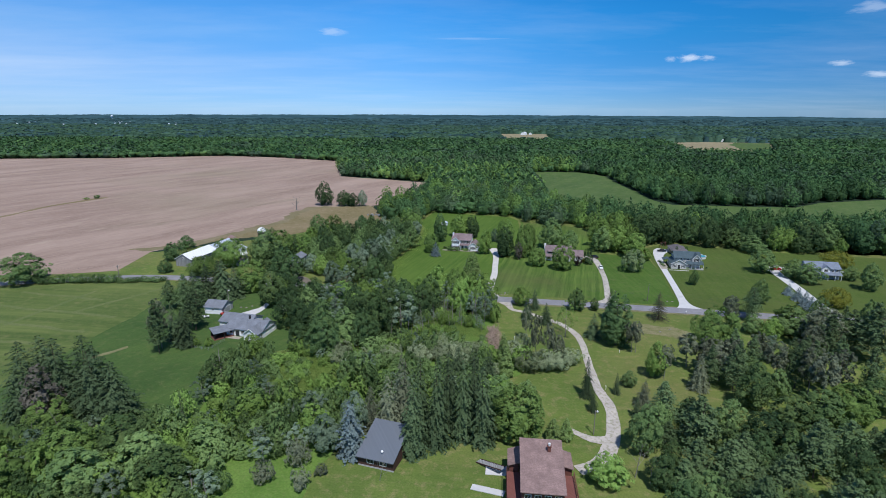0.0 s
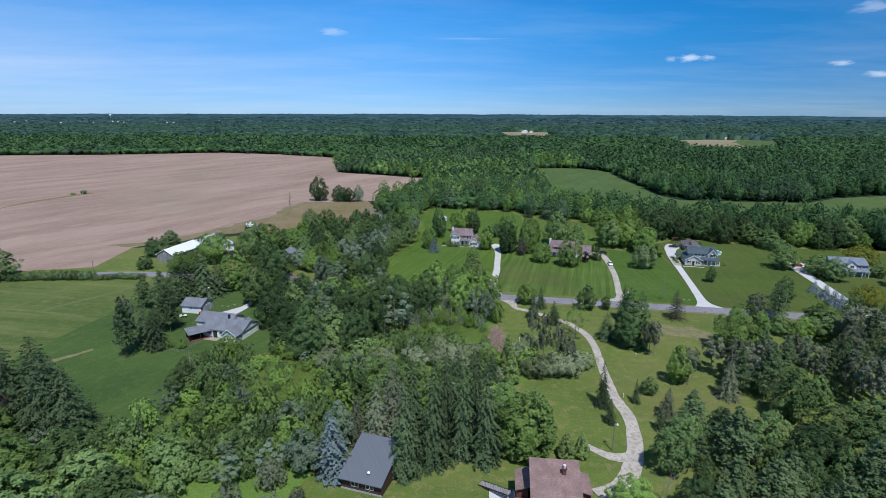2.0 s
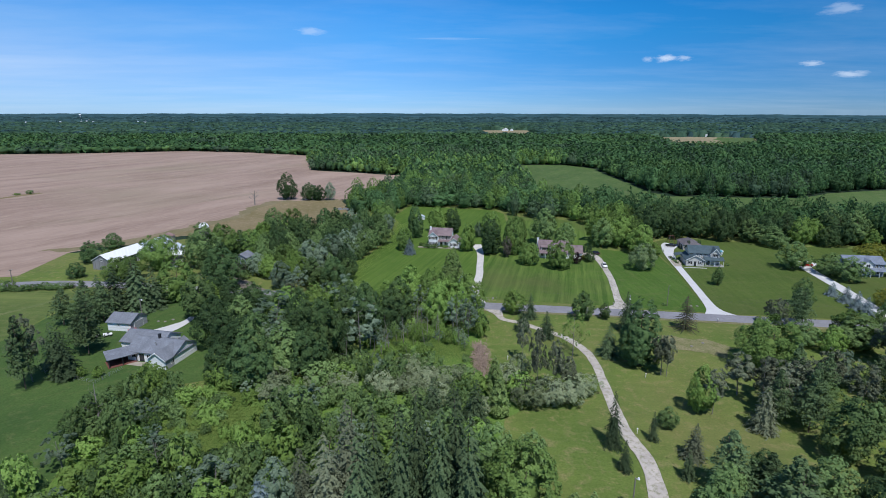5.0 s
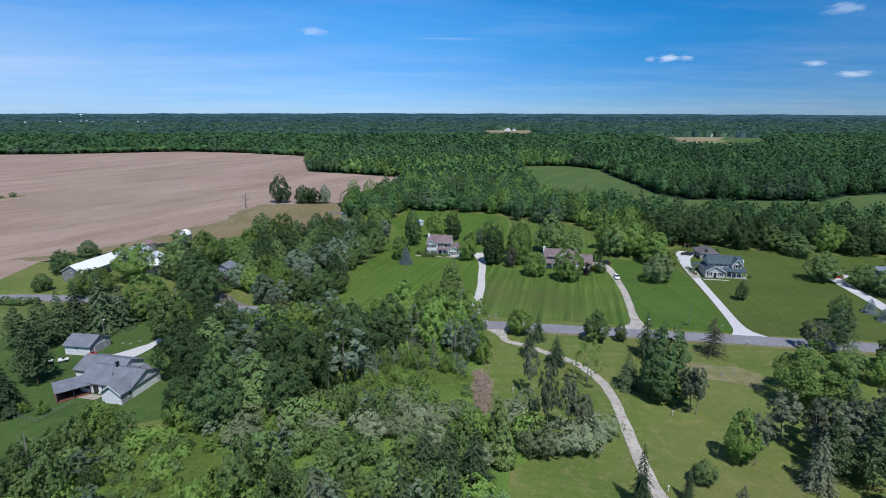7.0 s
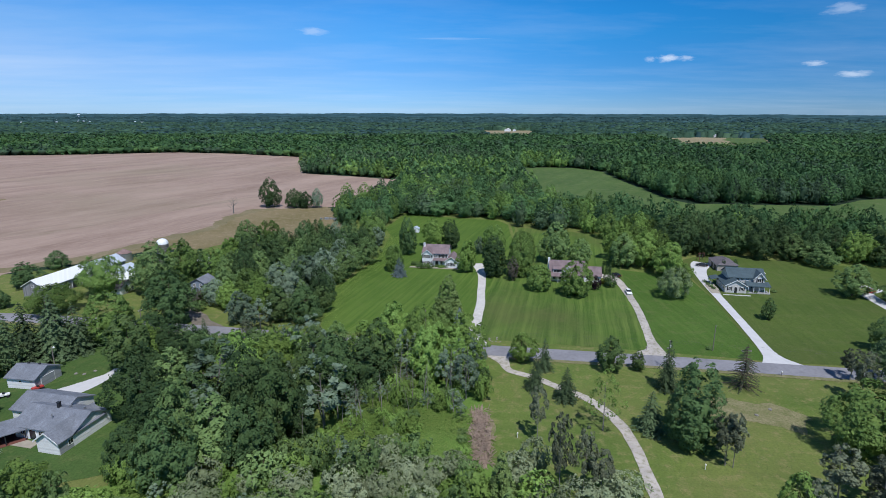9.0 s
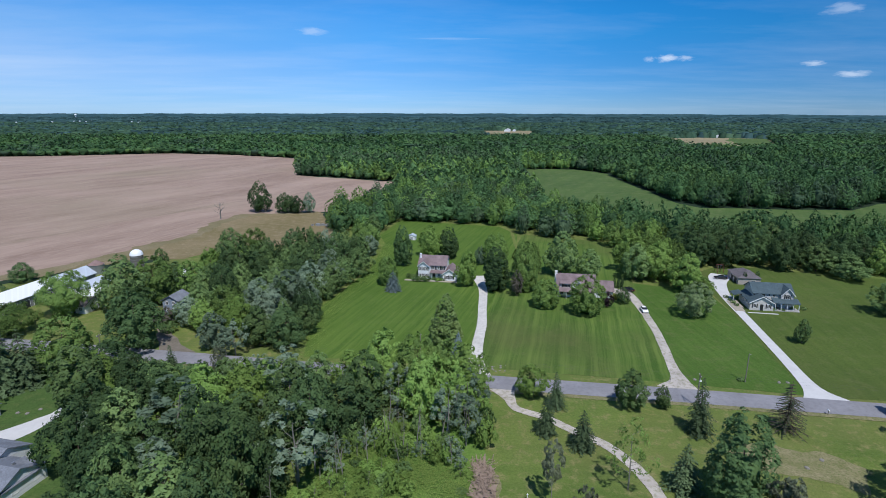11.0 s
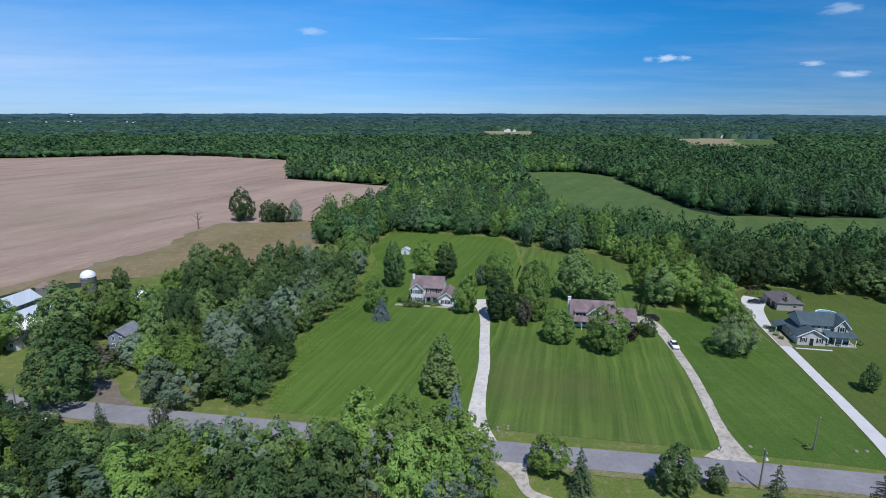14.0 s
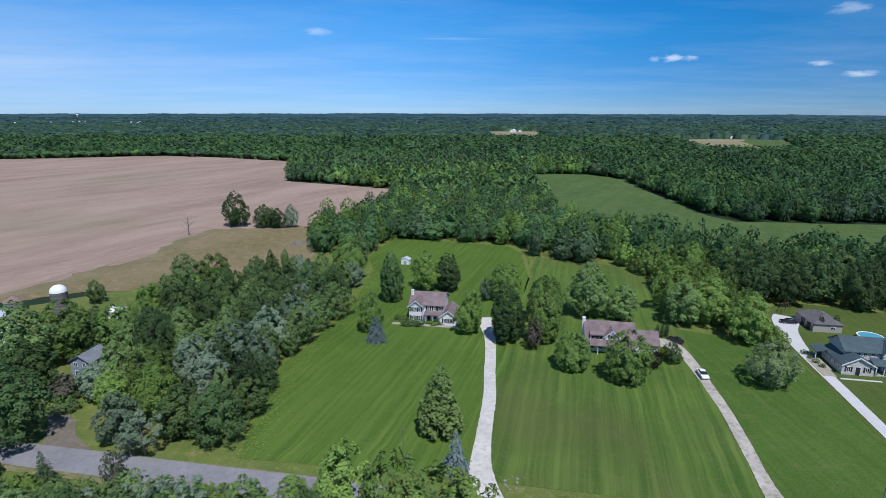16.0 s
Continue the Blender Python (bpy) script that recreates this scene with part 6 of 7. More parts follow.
gable_roof(h, -1.6, 4.6, 0.1, 4.0, 5.1, 6.7, "y", M["roof_mauve"])
eaves_trim(h, "front", -1.6, 0.1, 4.0, 5.1, 6.7)
gable_walls(h, -2.6, 5.5, 9.2, 14.0, 2.7, 4.5, "y", M["white_wall"])
gable_roof(h, -2.6, 5.6, 9.2, 14.0, 2.7, 4.5, "y", M["roof_mauve"])
eaves_trim(h, "front", -2.6, 9.2, 14.0, 2.7, 4.5)
part("porch_roof", slope_roof(bmesh.new(), -1.9, 0.0, 2.5, 3.1, 4.4, 9.6, "x"), M["roof_mauve"], h)
posts(h, (4.9, 6.9, 8.9), -1.6, 2.5, M["trim"])
for u in (1.0, 2.05, 3.1):
    window(h, "front", -1.6, u, 3.4, 0.7, 1.35, u != 2.05)
    window(h, "front", -1.6, u, 0.8, 0.7, 1.4, u != 2.05)
for u in (5.5, 7.3, 8.9):
    window(h, "front", 0, u, 3.4, 0.75, 1.3, True)
for u in (7.4, 8.8):
    window(h, "front", 0, u, 0.8, 0.75, 1.4, False)
door(h, "front", 0, 5.6, 1.0, 2.1, M["dark_trim"])
for u in (10.7, 12.5):
    window(h, "front", -2.6, u, 0.85, 0.8, 1.35, True)
chimney(h, 0.2, 3.2, 4.5, 8.2, 0.7, M["trim"], "white chimney")
single("flower_bed", box(bmesh.new(), -4.5, 14.5, -4.2, -2.7, 0.0, 0.16), M["mulch"], pose(1.9, 270.6, 0.06, 0, 0, ALONG), "pale mulched flower bed along the house front", "flower bed")

single("flower_bed", box(bmesh.new(), -2.6, -0.35, -0.5, 9.5, 0.0, 0.16), M["mulch"], pose(103.6, 237.4, 0.06, 0, 0, -12.0), "reddish mulched bed with low shrubs beside a house", "flower bed")

# storey-and-a-half house with the dormer
h = thing("dormer_house", pose(47.6, 249.0, 0, 0, 0, ALONG), "mauve-roofed house with a white gabled dormer and porch", "house")
gable_walls(h, 0, 12.0, 0, 8.4, 3.6, 6.7, "x", M["white_wall"])
gable_roof(h, 0, 12.0, 0, 8.4, 3.6, 6.7, "x", M["roof_mauve"])
part("porch_roof", slope_roof(bmesh.new(), -2.3, -0.42, 2.45, 3.25, -0.3, 12.0, "x"), M["roof_mauve"], h)
posts(h, (0.2, 2.8, 5.4, 8.0, 10.6), -2.0, 2.45, M["trim"])
gable_walls(h, -0.35, 3.6, 4.6, 8.0, 4.4, 5.9, "y", M["white_wall"], label="white gabled dormer")
gable_roof(h, -0.35, 3.6, 4.6, 8.0, 4.4, 5.9, "y", M["roof_mauve"], 0.3)
eaves_trim(h, "front", -0.25, 4.6, 8.0, 4.4, 5.9)
window(h, "front", -0.35, 6.3, 3.75, 1.1, 1.15, True)
part("dormer", box(bmesh.new(), 1.0, 4.2, -0.3, 1.6, 3.3, 4.62), M["white_wall"], h, "low shed dormer with a band of windows")
part("dormer_roof", slope_roof(bmesh.new(), -0.65, 2.4, 4.64, 5.05, 0.8, 4.4, "x"), M["roof_mauve"], h)
window(h, "front", -0.3, 2.6, 3.45, 3.0, 1.05, False, 3)
for u in (1.5, 3.6, 9.0):
    window(h, "front", 0, u, 0.8, 1.2, 1.3)
door(h, "front", 0, 6.4, 1.0, 2.05, M["dark_trim"])
gable_walls(h, 12.02, 17.8, 0.6, 7.4, 2.6, 4.9, "x", M["white_wall"])
gable_roof(h, 12.42, 17.8, 0.6, 7.4, 2.6, 4.9, "x", M["roof_mauve"])
for u in (13.6, 16.2):
    window(h, "front", 0.6, u, 0.9, 1.1, 1.2)
chimney(h, -0.4, 4.2, 0, 7.4, 0.8, M["trim"], "tall white chimney on the gable wall")

# green-roofed house with its long porch
h = thing("green_roofed_house", pose(104.9, 238.4, 0, 0, 0, -12.0) @ Matrix.Diagonal((0.88, 1, 1, 1)), "grey-white house with dark green roof and long porch", "house")
gable_walls(h, 1.6, 14.6, 0, 7.6, 4.7, 6.9, "x", M["cream_wall"])
gable_roof(h, 1.6, 14.6, 0, 7.6, 4.7, 6.9, "x", M["roof_green"])
gable_walls(h, -0.9, 3.5, 10.4, 14.4, 4.7, 6.7, "y", M["cream_wall"])
gable_roof(h, -0.9, 3.6, 10.4, 14.4, 4.7, 6.7, "y", M["roof_green"])
eaves_trim(h, "front", -0.9, 10.4, 14.4, 4.7, 6.7)
window(h, "front", -0.9, 12.4, 3.4, 1.4, 1.4, True)
gable_walls(h, -3.4, 6.2, -0.4, 7.2, 2.6, 4.5, "y", M["cream_wall"])
gable_roof(h, -3.4, 6.3, -0.4, 7.2, 2.6, 4.5, "y", M["roof_green"])
eaves_trim(h, "front", -3.4, -0.4, 7.2, 2.6, 4.5)
for u in (1.2, 5.6):
    window(h, "front", -3.4, u, 0.9, 0.95, 1.25, True)
door(h, "front", -3.4, 3.4, 1.1, 2.1, M["dark_trim"])
part("porch_roof", slope_roof(bmesh.new(), -3.2, -0.45, 2.5, 3.4, 7.3, 15.8, "x"), M["roof_green"], h)
posts(h, (8.0, 9.9, 11.8, 13.7, 15.5), -2.9, 2.5, M["trim"])
part("porch_floor", box(bmesh.new(), 7.3, 15.8, -3.2, 0, 0, 0.35), M["foundation"], h)
for u in (5.0, 6.6, 8.4):
    window(h, "front", 0, u, 3.6, 1.0, 0.95)
for u in (8.6, 10.4, 12.8):
    window(h, "front", 0, u, 0.9, 1.1, 1.3)
part("side_porch", slope_roof(bmesh.new(), -3.4, -0.4, 2.3, 3.0, 3.4, 7.4, "y"), M["roof_green"], h)
posts(h, (-3.2,), 3.8, 2.3, M["trim"]), posts(h, (-3.2,), 7.0, 2.3, M["trim"])
for u in (-2.2, -0.2, 1.8):
    window(h, "left", -0.4, u, 0.9, 0.9, 1.2)
single("walkway", box(bmesh.new(), -0.5, 8.0, -5.0, -4.4, 0, 0.1), M["concrete"], pose(103.6, 237.4, 0.06, 0, 0, -12.0), "pale concrete walk before the house", "walkway")
single("flower_bed", box(bmesh.new(), -3.8, -0.9, -4.0, 5.0, 0, 0.14), M["mulch"], pose(103.6, 237.4, 0.06, 0, 0, -12.0), "brown mulched bed beside the drive", "flower bed")

# round garden pool behind it
h = thing("swimming_pool", pose(126.0, 254.4, 0), "round above-ground garden pool with a white rim", "swimming pool")
bm = bmesh.new()
bmesh.ops.create_cone(bm, segments=32, radius1=2.9, radius2=2.9, depth=1.1, cap_ends=True, matrix=pose(0, 0, 0.55))
part("wall", bm, M["plastic"], h)
bm = bmesh.new()
for k in range(32):
    a, b = 2 * math.pi * k / 32, 2 * math.pi * (k + 1) / 32
    ring = [[bm.verts.new((math.cos(t) * q, math.sin(t) * q, z)) for q, z in ((2.75, 1.104), (3.05, 1.104), (3.05, 1.2), (2.75, 1.2))] for t in (a, b)]
    for i in range(4):
        bm.faces.new((ring[0][i], ring[0][(i + 1) % 4], ring[1][(i + 1) % 4], ring[1][i]))
bmesh.ops.remove_doubles(bm, verts=bm.verts, dist=0.001)
part("rim", bm, M["trim"], h, "white pool rim")
bm = bmesh.new()
bmesh.ops.create_circle(bm, cap_ends=True, segments=32, radius=2.74, matrix=pose(0, 0, 1.11))
part("water", bm, M["pool"], h, "clear blue pool water")

# its garage
h = thing("detached_garage", pose(114.2, 259.9, 0, 0, 0, -10) @ Matrix.Diagonal((0.9, 0.9, 0.95, 1)), "tan brick garage with a grey-mauve hipped roof", "garage")
part("wall", box(bmesh.new(), 0, 8.2, 0, 11.5, 0, 2.7), M["brick"], h)
bm = bmesh.new()
low = [bm.verts.new(p) for p in ((-0.4, -0.4, 2.62), (8.6, -0.4, 2.62), (8.6, 11.9, 2.62), (-0.4, 11.9, 2.62))]
top = [bm.verts.new(p) for p in ((4.1, 3.4, 4.5), (4.1, 8.1, 4.5))]
for f in ((low[0], low[1], top[0]), (low[1], low[2], top[1], top[0]), (low[2], low[3], top[1]), (low[3], low[0], top[0], top[1]), tuple(low[::-1])):
    bm.faces.new(f)
part("roof", bm, M["roof_dusk"], h)
part("ridge_cap", box(bmesh.new(), 4.0, 4.2, 3.3, 8.2, 4.47, 4.54), M["roof_dusk"], h)
for u in (2.6, 6.4):
    door(h, "left", 0, u, 2.6, 2.2, M["dark_trim"])
window(h, "front", 0, 5.6, 1.0, 1.3, 0.9)

# blue house at the end of the lawns
h = thing("blue_house", pose(157.8, 221.3, 0, 0, 0, ALONG), "blue-grey two-storey house with a pale blue-grey roof", "house")
gable_walls(h, 0, 13.2, 0, 8.0, 4.8, 6.8, "x", M["blue_wall"])
gable_roof(h, 0, 13.2, 0, 8.0, 4.8, 6.8, "x", M["roof_blue"])
gable_walls(h, -0.5, 3.0, 5.6, 9.0, 4.8, 6.3, "y", M["trim"])
gable_roof(h, -0.5, 3.0, 5.6, 9.0, 4.8, 6.3, "y", M["roof_blue"])
window(h, "front", -0.5, 7.3, 3.4, 1.5, 1.3)
part("porch_roof", slope_roof(bmesh.new(), -2.5, -0.42, 2.4, 3.2, 4.6, 13.4, "x"), M["roof_blue"], h)
posts(h, (5.0, 7.8, 10.6, 13.0), -2.2, 2.4, M["trim"])
for u in (2.0, 10.4, 12.0):
    window(h, "front", 0, u, 3.3, 1.0, 1.2)
for u in (1.6, 3.4, 6.4, 9.0, 11.4):
    window(h, "front", 0, u, 0.8, 1.1, 1.3)

# white ranch house
h = thing("ranch_house", pose(-77.8, 162.0, 0, 0, 0, -14) @ Matrix.Diagonal((0.88, 0.97, 1, 1)), "low white ranch house with a grey shingle roof", "house")
gable_walls(h, 0, 13.0, 0, 8.0, 2.6, 4.3, "x", M["white_wall"])
gable_roof(h, 0, 13.0, 0, 8.0, 2.6, 4.3, "x", M["roof_grey"])
gable_walls(h, 6.5, 21.5, -4.6, 4.2, 2.6, 4.55, "x", M["white_wall"])
gable_roof(h, 6.5, 21.5, -4.6, 4.2, 2.6, 4.55, "x", M["roof_grey"])
gable_walls(h, -7.6, 2.5, 16.0, 21.4, 2.6, 4.3, "y", M["white_wall"])
gable_roof(h, -7.6, 2.6, 16.0, 21.4, 2.6, 4.3, "y", M["roof_grey"])
eaves_trim(h, "front", -7.6, 16.0, 21.4, 2.6, 4.3)
# thin grey panel over the white siding paints in this side's shade
part("wall", box(bmesh.new(), 21.41, 21.46, -7.5, 4.1, 0.0, 2.55), M["grey_wall"], h, "white side wall with its shade painted grey")
for u in (8.6, 13.4):
    window(h, "front", -4.6, u, 0.9, 1.3, 1.2)
door(h, "front", -4.6, 11.2, 1.6, 2.05, M["glass"])
for u in (-5.2, -1.5, 2.2):
    window(h, "right", 21.47, u, 0.9, 1.2, 1.1)
chimney(h, 13.6, -0.2, 4.0, 5.6, 0.55, M["dark_trim"], "dark square chimney")
part("vent_pipe", tube(bmesh.new(), (14.4, -2.6, 3.2), (14.4, -2.6, 4.7), 0.11, 0.11, 8), M["steel"], h)
for x in (15.2, 18.8):
    part("vent", box(bmesh.new(), x, x + 0.35, 0.6, 0.95, 4.2, 4.75), M["steel"], h)
p_ = thing("screened_porch", pose(-75.2, 151.6, 0, 0, 0, 38), "open-sided garden shelter with a grey sloping roof", "shelter")
part("roof", slope_roof(bmesh.new(), -0.3, 4.6, 2.2, 2.75, -0.4, 6.2, "x"), M["roof_grey"], p_)
posts(p_, (0, 2.9, 5.8), 0.0, 2.2, M["dark_trim"]), posts(p_, (0, 2.9, 5.8), 4.2, 2.65, M["dark_trim"])
part("floor", box(bmesh.new(), -0.3, 6.0, -0.2, 4.4, 0, 0.16), M["red_wood"], p_)
part("back_wall", box(bmesh.new(), 0, 5.8, 4.26, 4.34, 0.16, 2.5), M["dark_wood"], p_)
single("patio", box(bmesh.new(), 8.4, 13.0, -6.6, -4.7, 0, 0.1), M["mulch"], pose(-79.0, 162.0, 0.05, 0, 0, -14), "worn stone patio behind the ranch house", "patio")

h = thing("ranch_garage", pose(-88.6, 175.2, 0, 0, 0, -10), "white garage with a grey shingle roof", "garage")
gable_walls(h, 0, 7.0, 0, 6.8, 2.6, 4.2, "x", M["white_wall"])
gable_roof(h, 0, 7.0, 0, 6.8, 2.6, 4.2, "x", M["roof_grey"])
# the gable's shaded look is painted: a grey sheet laid on the white wall
part("wall", prism(bmesh.new(), [(0.0, 0), (6.8, 0), (6.8, 2.55), (3.4, 4.1), (0.0, 2.55)], 7.01, 7.06, "x"), M["grey_wall"], h, "white gable wall with its shade painted grey")
window(h, "front", 0, 3.4, 1.5, 0.8, 0.6)
door(h, "right", 7.07, 3.2, 3.4, 2.2, M["grey_wall"])
for x in (2.0, 4.8):
    part("vent", box(bmesh.new(), x, x + 0.4, 3.6, 4.0, 3.9, 4.5), M["dark_trim"], h)

# long barn, sheds and silo of the farm
h = thing("long_barn", pose(-128.2, 236.2, 0, 0, 0, -13), "long weathered grey barn with a white metal roof", "barn")
gable_walls(h, 0, 19.0, 0, 8.2, 3.6, 5.9, "y", M["barn_wood"])
gable_roof(h, 0, 19.0, 0, 8.2, 3.6, 5.9, "y", M["roof_white"])
gable_walls(h, 19.5, 35.0, 0.6, 8.0, 3.4, 5.6, "y", M["barn_wood"])
gable_roof(h, 19.9, 35.0, 0.6, 8.0, 3.4, 5.6, "y", M["roof_steel"])
for u in (4.0, 8.0, 12.0, 16.0):
    door(h, "right", 8.2, u, 2.6, 2.4, M["dark_trim"])
window(h, "front", 0, 4.1, 3.4, 1.0, 0.9)
for x, y, w, d, hh, mat in ((-112.5, 254.5, 6.5, 9, 4.0, "roof_steel"), (-107.6, 247.0, 5.5, 7, 3.4, "roof_white")):
    s = thing("farm_shed", pose(x, y, 0, 0, 0, -13), "white-walled farm shed with a pale metal roof", "shed", "farm sheds")
    gable_walls(s, 0, d, 0, w, hh - 1.4, hh, "y", M["white_wall"]), gable_roof(s, 0, d, 0, w, hh - 1.4, hh, "y", M[mat])
    door(s, "front", 0, w / 2, 2.2, 2.0, M["dark_trim"]), window(s, "right", w, d / 2, 1.0, 0.9, 0.8)
h = thing("farm_cottage", pose(-105.0, 238.4, 0, 0, 0, -13), "small dark-roofed white cottage under trees", "house")
gable_walls(h, 0, 8.0, 0, 6.0, 2.6, 4.4, "x", M["white_wall"]), gable_roof(h, 0, 8.0, 0, 6.0, 2.6, 4.4, "x", M["roof_dusk"])
for u in (1.6, 6.4):
    window(h, "front", 0, u, 0.9, 1.1, 1.1)
door(h, "front", 0, 4.0, 1.0, 2.0, M["dark_trim"])
h = thing("blue_cottage", pose(-74.0, 236.2, 0, 0, 0, -10), "blue-grey two-storey house half hidden by trees", "house")
gable_walls(h, 0, 6.0, 0, 5.0, 4.4, 5.8, "y", M["blue_wall"]), gable_roof(h, 0, 6.0, 0, 5.0, 4.4, 5.8, "y", M["roof_grey"])
for u in (1.4, 3.6):
    window(h, "front", 0, u, 3.0, 0.9, 1.2), window(h, "front", 0, u, 0.9, 0.9, 1.2)
for u in (1.6, 4.2):
    window(h, "right", 5.0, u, 3.0, 0.9, 1.2)
h = thing("field_shed", pose(-87, 273.2, 0, 0, 0, -10), "low white shed beside the tilled field", "shed")
gable_walls(h, 0, 3.4, 0, 5.0, 1.8, 2.7, "x", M["white_wall"]), gable_roof(h, 0, 3.4, 0, 5.0, 1.8, 2.7, "x", M["roof_white"])
door(h, "front", 0, 1.7, 1.1, 1.7, M["dark_trim"])
h = thing("silo", pose(-99.0, 271.6, 0), "stave silo with a white domed cap", "silo")
bm = bmesh.new()
bmesh.ops.create_cone(bm, segments=28, radius1=2.15, radius2=2.15, depth=9.0, cap_ends=True, matrix=pose(0, 0, 4.5))
part("stave_wall", bm, M["silo"], h)
for k in range(9):
    bm = bmesh.new()
    bmesh.ops.create_cone(bm, segments=28, radius1=2.19, radius2=2.19, depth=0.06, cap_ends=True, matrix=pose(0, 0, 0.6 + k))
    part("hoop", bm, M["steel"], h)
bm = bmesh.new()
bmesh.ops.create_uvsphere(bm, u_segments=28, v_segments=14, radius=2.22, matrix=Matrix.Translation((0, 0, 9.0)) @ Matrix.Diagonal((1, 1, 0.92, 1)))
bmesh.ops.delete(bm, geom=[v for v in bm.verts if v.co.z < 8.95], context="VERTS")
cap = part("dome", bm, M["dome"], h, "white dome cap")
for f in cap.data.polygons:
    f.use_smooth = True
h = thing("grain_bin", pose(-118.6, 279.5, 0), "round steel grain bin with a rust-brown cone roof", "grain bin")
bm = bmesh.new()
bmesh.ops.create_cone(bm, segments=24, radius1=2.6, radius2=2.6, depth=3.4, cap_ends=True, matrix=pose(0, 0, 1.7))
part("wall", bm, M["steel"], h)
bm = bmesh.new()
bmesh.ops.create_cone(bm, segments=24, radius1=2.75, radius2=0.35, depth=1.5, cap_ends=True, matrix=pose(0, 0, 4.16))
part("roof", bm, M["roof_red"], h)

# red-brown house at the end of the lane
h = thing("red_house", pose(11.7, 74.6, 0, 0, 0, -6), "red-brown house with a broad shingle roof and decks", "house")
bm = bmesh.new()
prism(bm, [(0.6, 0), (14.6, 0), (14.6, 5.6), (11.6, 8.7), (0.6, 5.6)], 0.3, 7.9, "x")
part("wall", bm, M["red_wood"], h)
bm = bmesh.new()
slope_roof(bm, -0.2, 11.6, 5.5, 8.8, 0, 8.2, "x"), slope_roof(bm, 15.0, 11.6, 5.3, 8.8, 0, 8.2, "x")
part("roof", bm, M["roof_red"], h)
bm = box(bmesh.new(), 5.3, 5.9, 8.6, 9.1, 7.6, 9.2)
box(bm, 5.2, 6.0, 8.5, 9.2, 9.201, 9.36)
ch = part("chimney", bm, M["red_wood"], h)
part("cowl", tube(bmesh.new(), (5.6, 8.85, 9.36), (5.6, 8.85, 9.9), 0.2, 0.24, 10), M["plastic"], ch, "pale metal chimney cowl")
for side, x0, x1 in (("left", -2.2, 0.3), ("right", 7.9, 10.6)):
    part("wing_wall", box(bmesh.new(), x0 + 0.3, x1 - 0.3, 9.6, 14.2, 0, 4.2), M["red_wood"], h)
    lo, hi = ((x0, 4.1), (x1, 4.9)) if side == "left" else ((x1, 4.1), (x0, 4.9))
    bm = bmesh.new()
    slope_roof(bm, lo[0], hi[0], lo[1], hi[1], 9.1, 14.6, "y")
    part("wing_roof", bm, M["roof_red"], h)
    dk = part("deck", box(bmesh.new(), x0 - 0.1, x1 + 0.0, 0.5, 9.0, 2.75, 2.95), M["deck"], h, "red-stained timber deck")
    bm = bmesh.new()
    xr = x0 - 0.1 if side == "left" else x1
    for k in range(10):
        box(bm, xr - 0.05, xr + 0.05, 0.5 + k * 0.93, 0.6 + k * 0.93, 2.951, 3.9)
    box(bm, xr - 0.06, xr + 0.06, 0.5, 9.0, 3.901, 3.98)
    part("railing", bm, M["red_wood"], dk)
    for k in range(4):
        part("post", box(bmesh.new(), xr - 0.08, xr + 0.08, 0.6 + k * 2.7, 0.76 + k * 2.7, 0, 2.74), M["red_wood"], h)
for u in (1.4, 3.2, 5.0, 6.8):
    window(h, "front", 0.6, u, 3.2, 1.2, 1.5)
door(h, "front", 0.6, 4.1, 1.6, 2.1, M["glass"])
s = thing("garden_stair", pose(5.2, 91.0, 0, 0, 0, -44), "weathered grey timber stair up to the deck", "stairs")
for k in range(9):
    part("step", box(bmesh.new(), 0.75 * k, 0.75 * k + 0.6, -0.7, 0.7, 0.13 + 0.17 * k, 0.19 + 0.17 * k), M["barn_wood"], s)
for y in (-0.76, 0.72):
    part("stringer", prism(bmesh.new(), [(0, 0.0), (6.6, 1.5), (6.6, 1.75), (0, 0.25)], y, y + 0.05, "y"), M["dark_wood"], s)
single("walkway", box(bmesh.new(), 0, 6.6, -0.8, 0.8, 0, 0.12), M["concrete"], pose(3.4, 82.9, 0.03, 0, 0, -18), "pale concrete walk beside the red house", "walkway")
single("walkway", box(bmesh.new(), 0, 4.4, 0, 3.0, 0, 0.12), M["concrete"], pose(6.4, 86.6, 0.03, 0, 0, -6), "pale concrete pad beside the red house", "walkway")

# dark cabin among the spruces
h = thing("cabin", pose(-20.2, 89.3, 0, 0, 0, -18), "dark red-brown cabin with a slate-grey metal roof", "cabin")
bm = bmesh.new()
prism(bm, [(0.4, 0), (12.6, 0), (12.6, 2.8), (9.6, 5.3), (0.4, 2.6)], 0.3, 8.2, "x")
part("wall", bm, M["dark_wood"], h)
bm = bmesh.new()
slope_roof(bm, -0.3, 9.6, 2.35, 5.35, 0, 8.5, "x"), slope_roof(bm, 13.0, 9.6, 2.55, 5.35, 0, 8.5, "x")
part("roof", bm, M["roof_slate"], h)
for u in (3.0, 5.9):
    window(h, "front", 0.4, u, 0.95, 1.5, 1.1)
part("foundation", box(bmesh.new(), 0.25, 8.25, 0.33, 0.39, 0, 0.35), M["foundation"], h)
bm = bmesh.new()
bmesh.ops.create_uvsphere(bm, u_segments=16, v_segments=8, radius=0.26, matrix=pose(5.3, 1.4, 3.6, 50, 0, 20) @ Matrix.Diagonal((1, 1, 0.35, 1)))
dish = part("satellite_dish", bm, M["plastic"], h, "pale grey satellite dish")
part("bracket", tube(bmesh.new(), (5.3, 1.5, 2.9), (5.3, 1.45, 3.55), 0.05, 0.05, 6), M["steel"], dish)

# white garden shed behind the lawn
h = thing("garden_shed", pose(-4.0, 329.4, 0, 0, 0, -10), "small white garden shed with a pale roof", "shed")
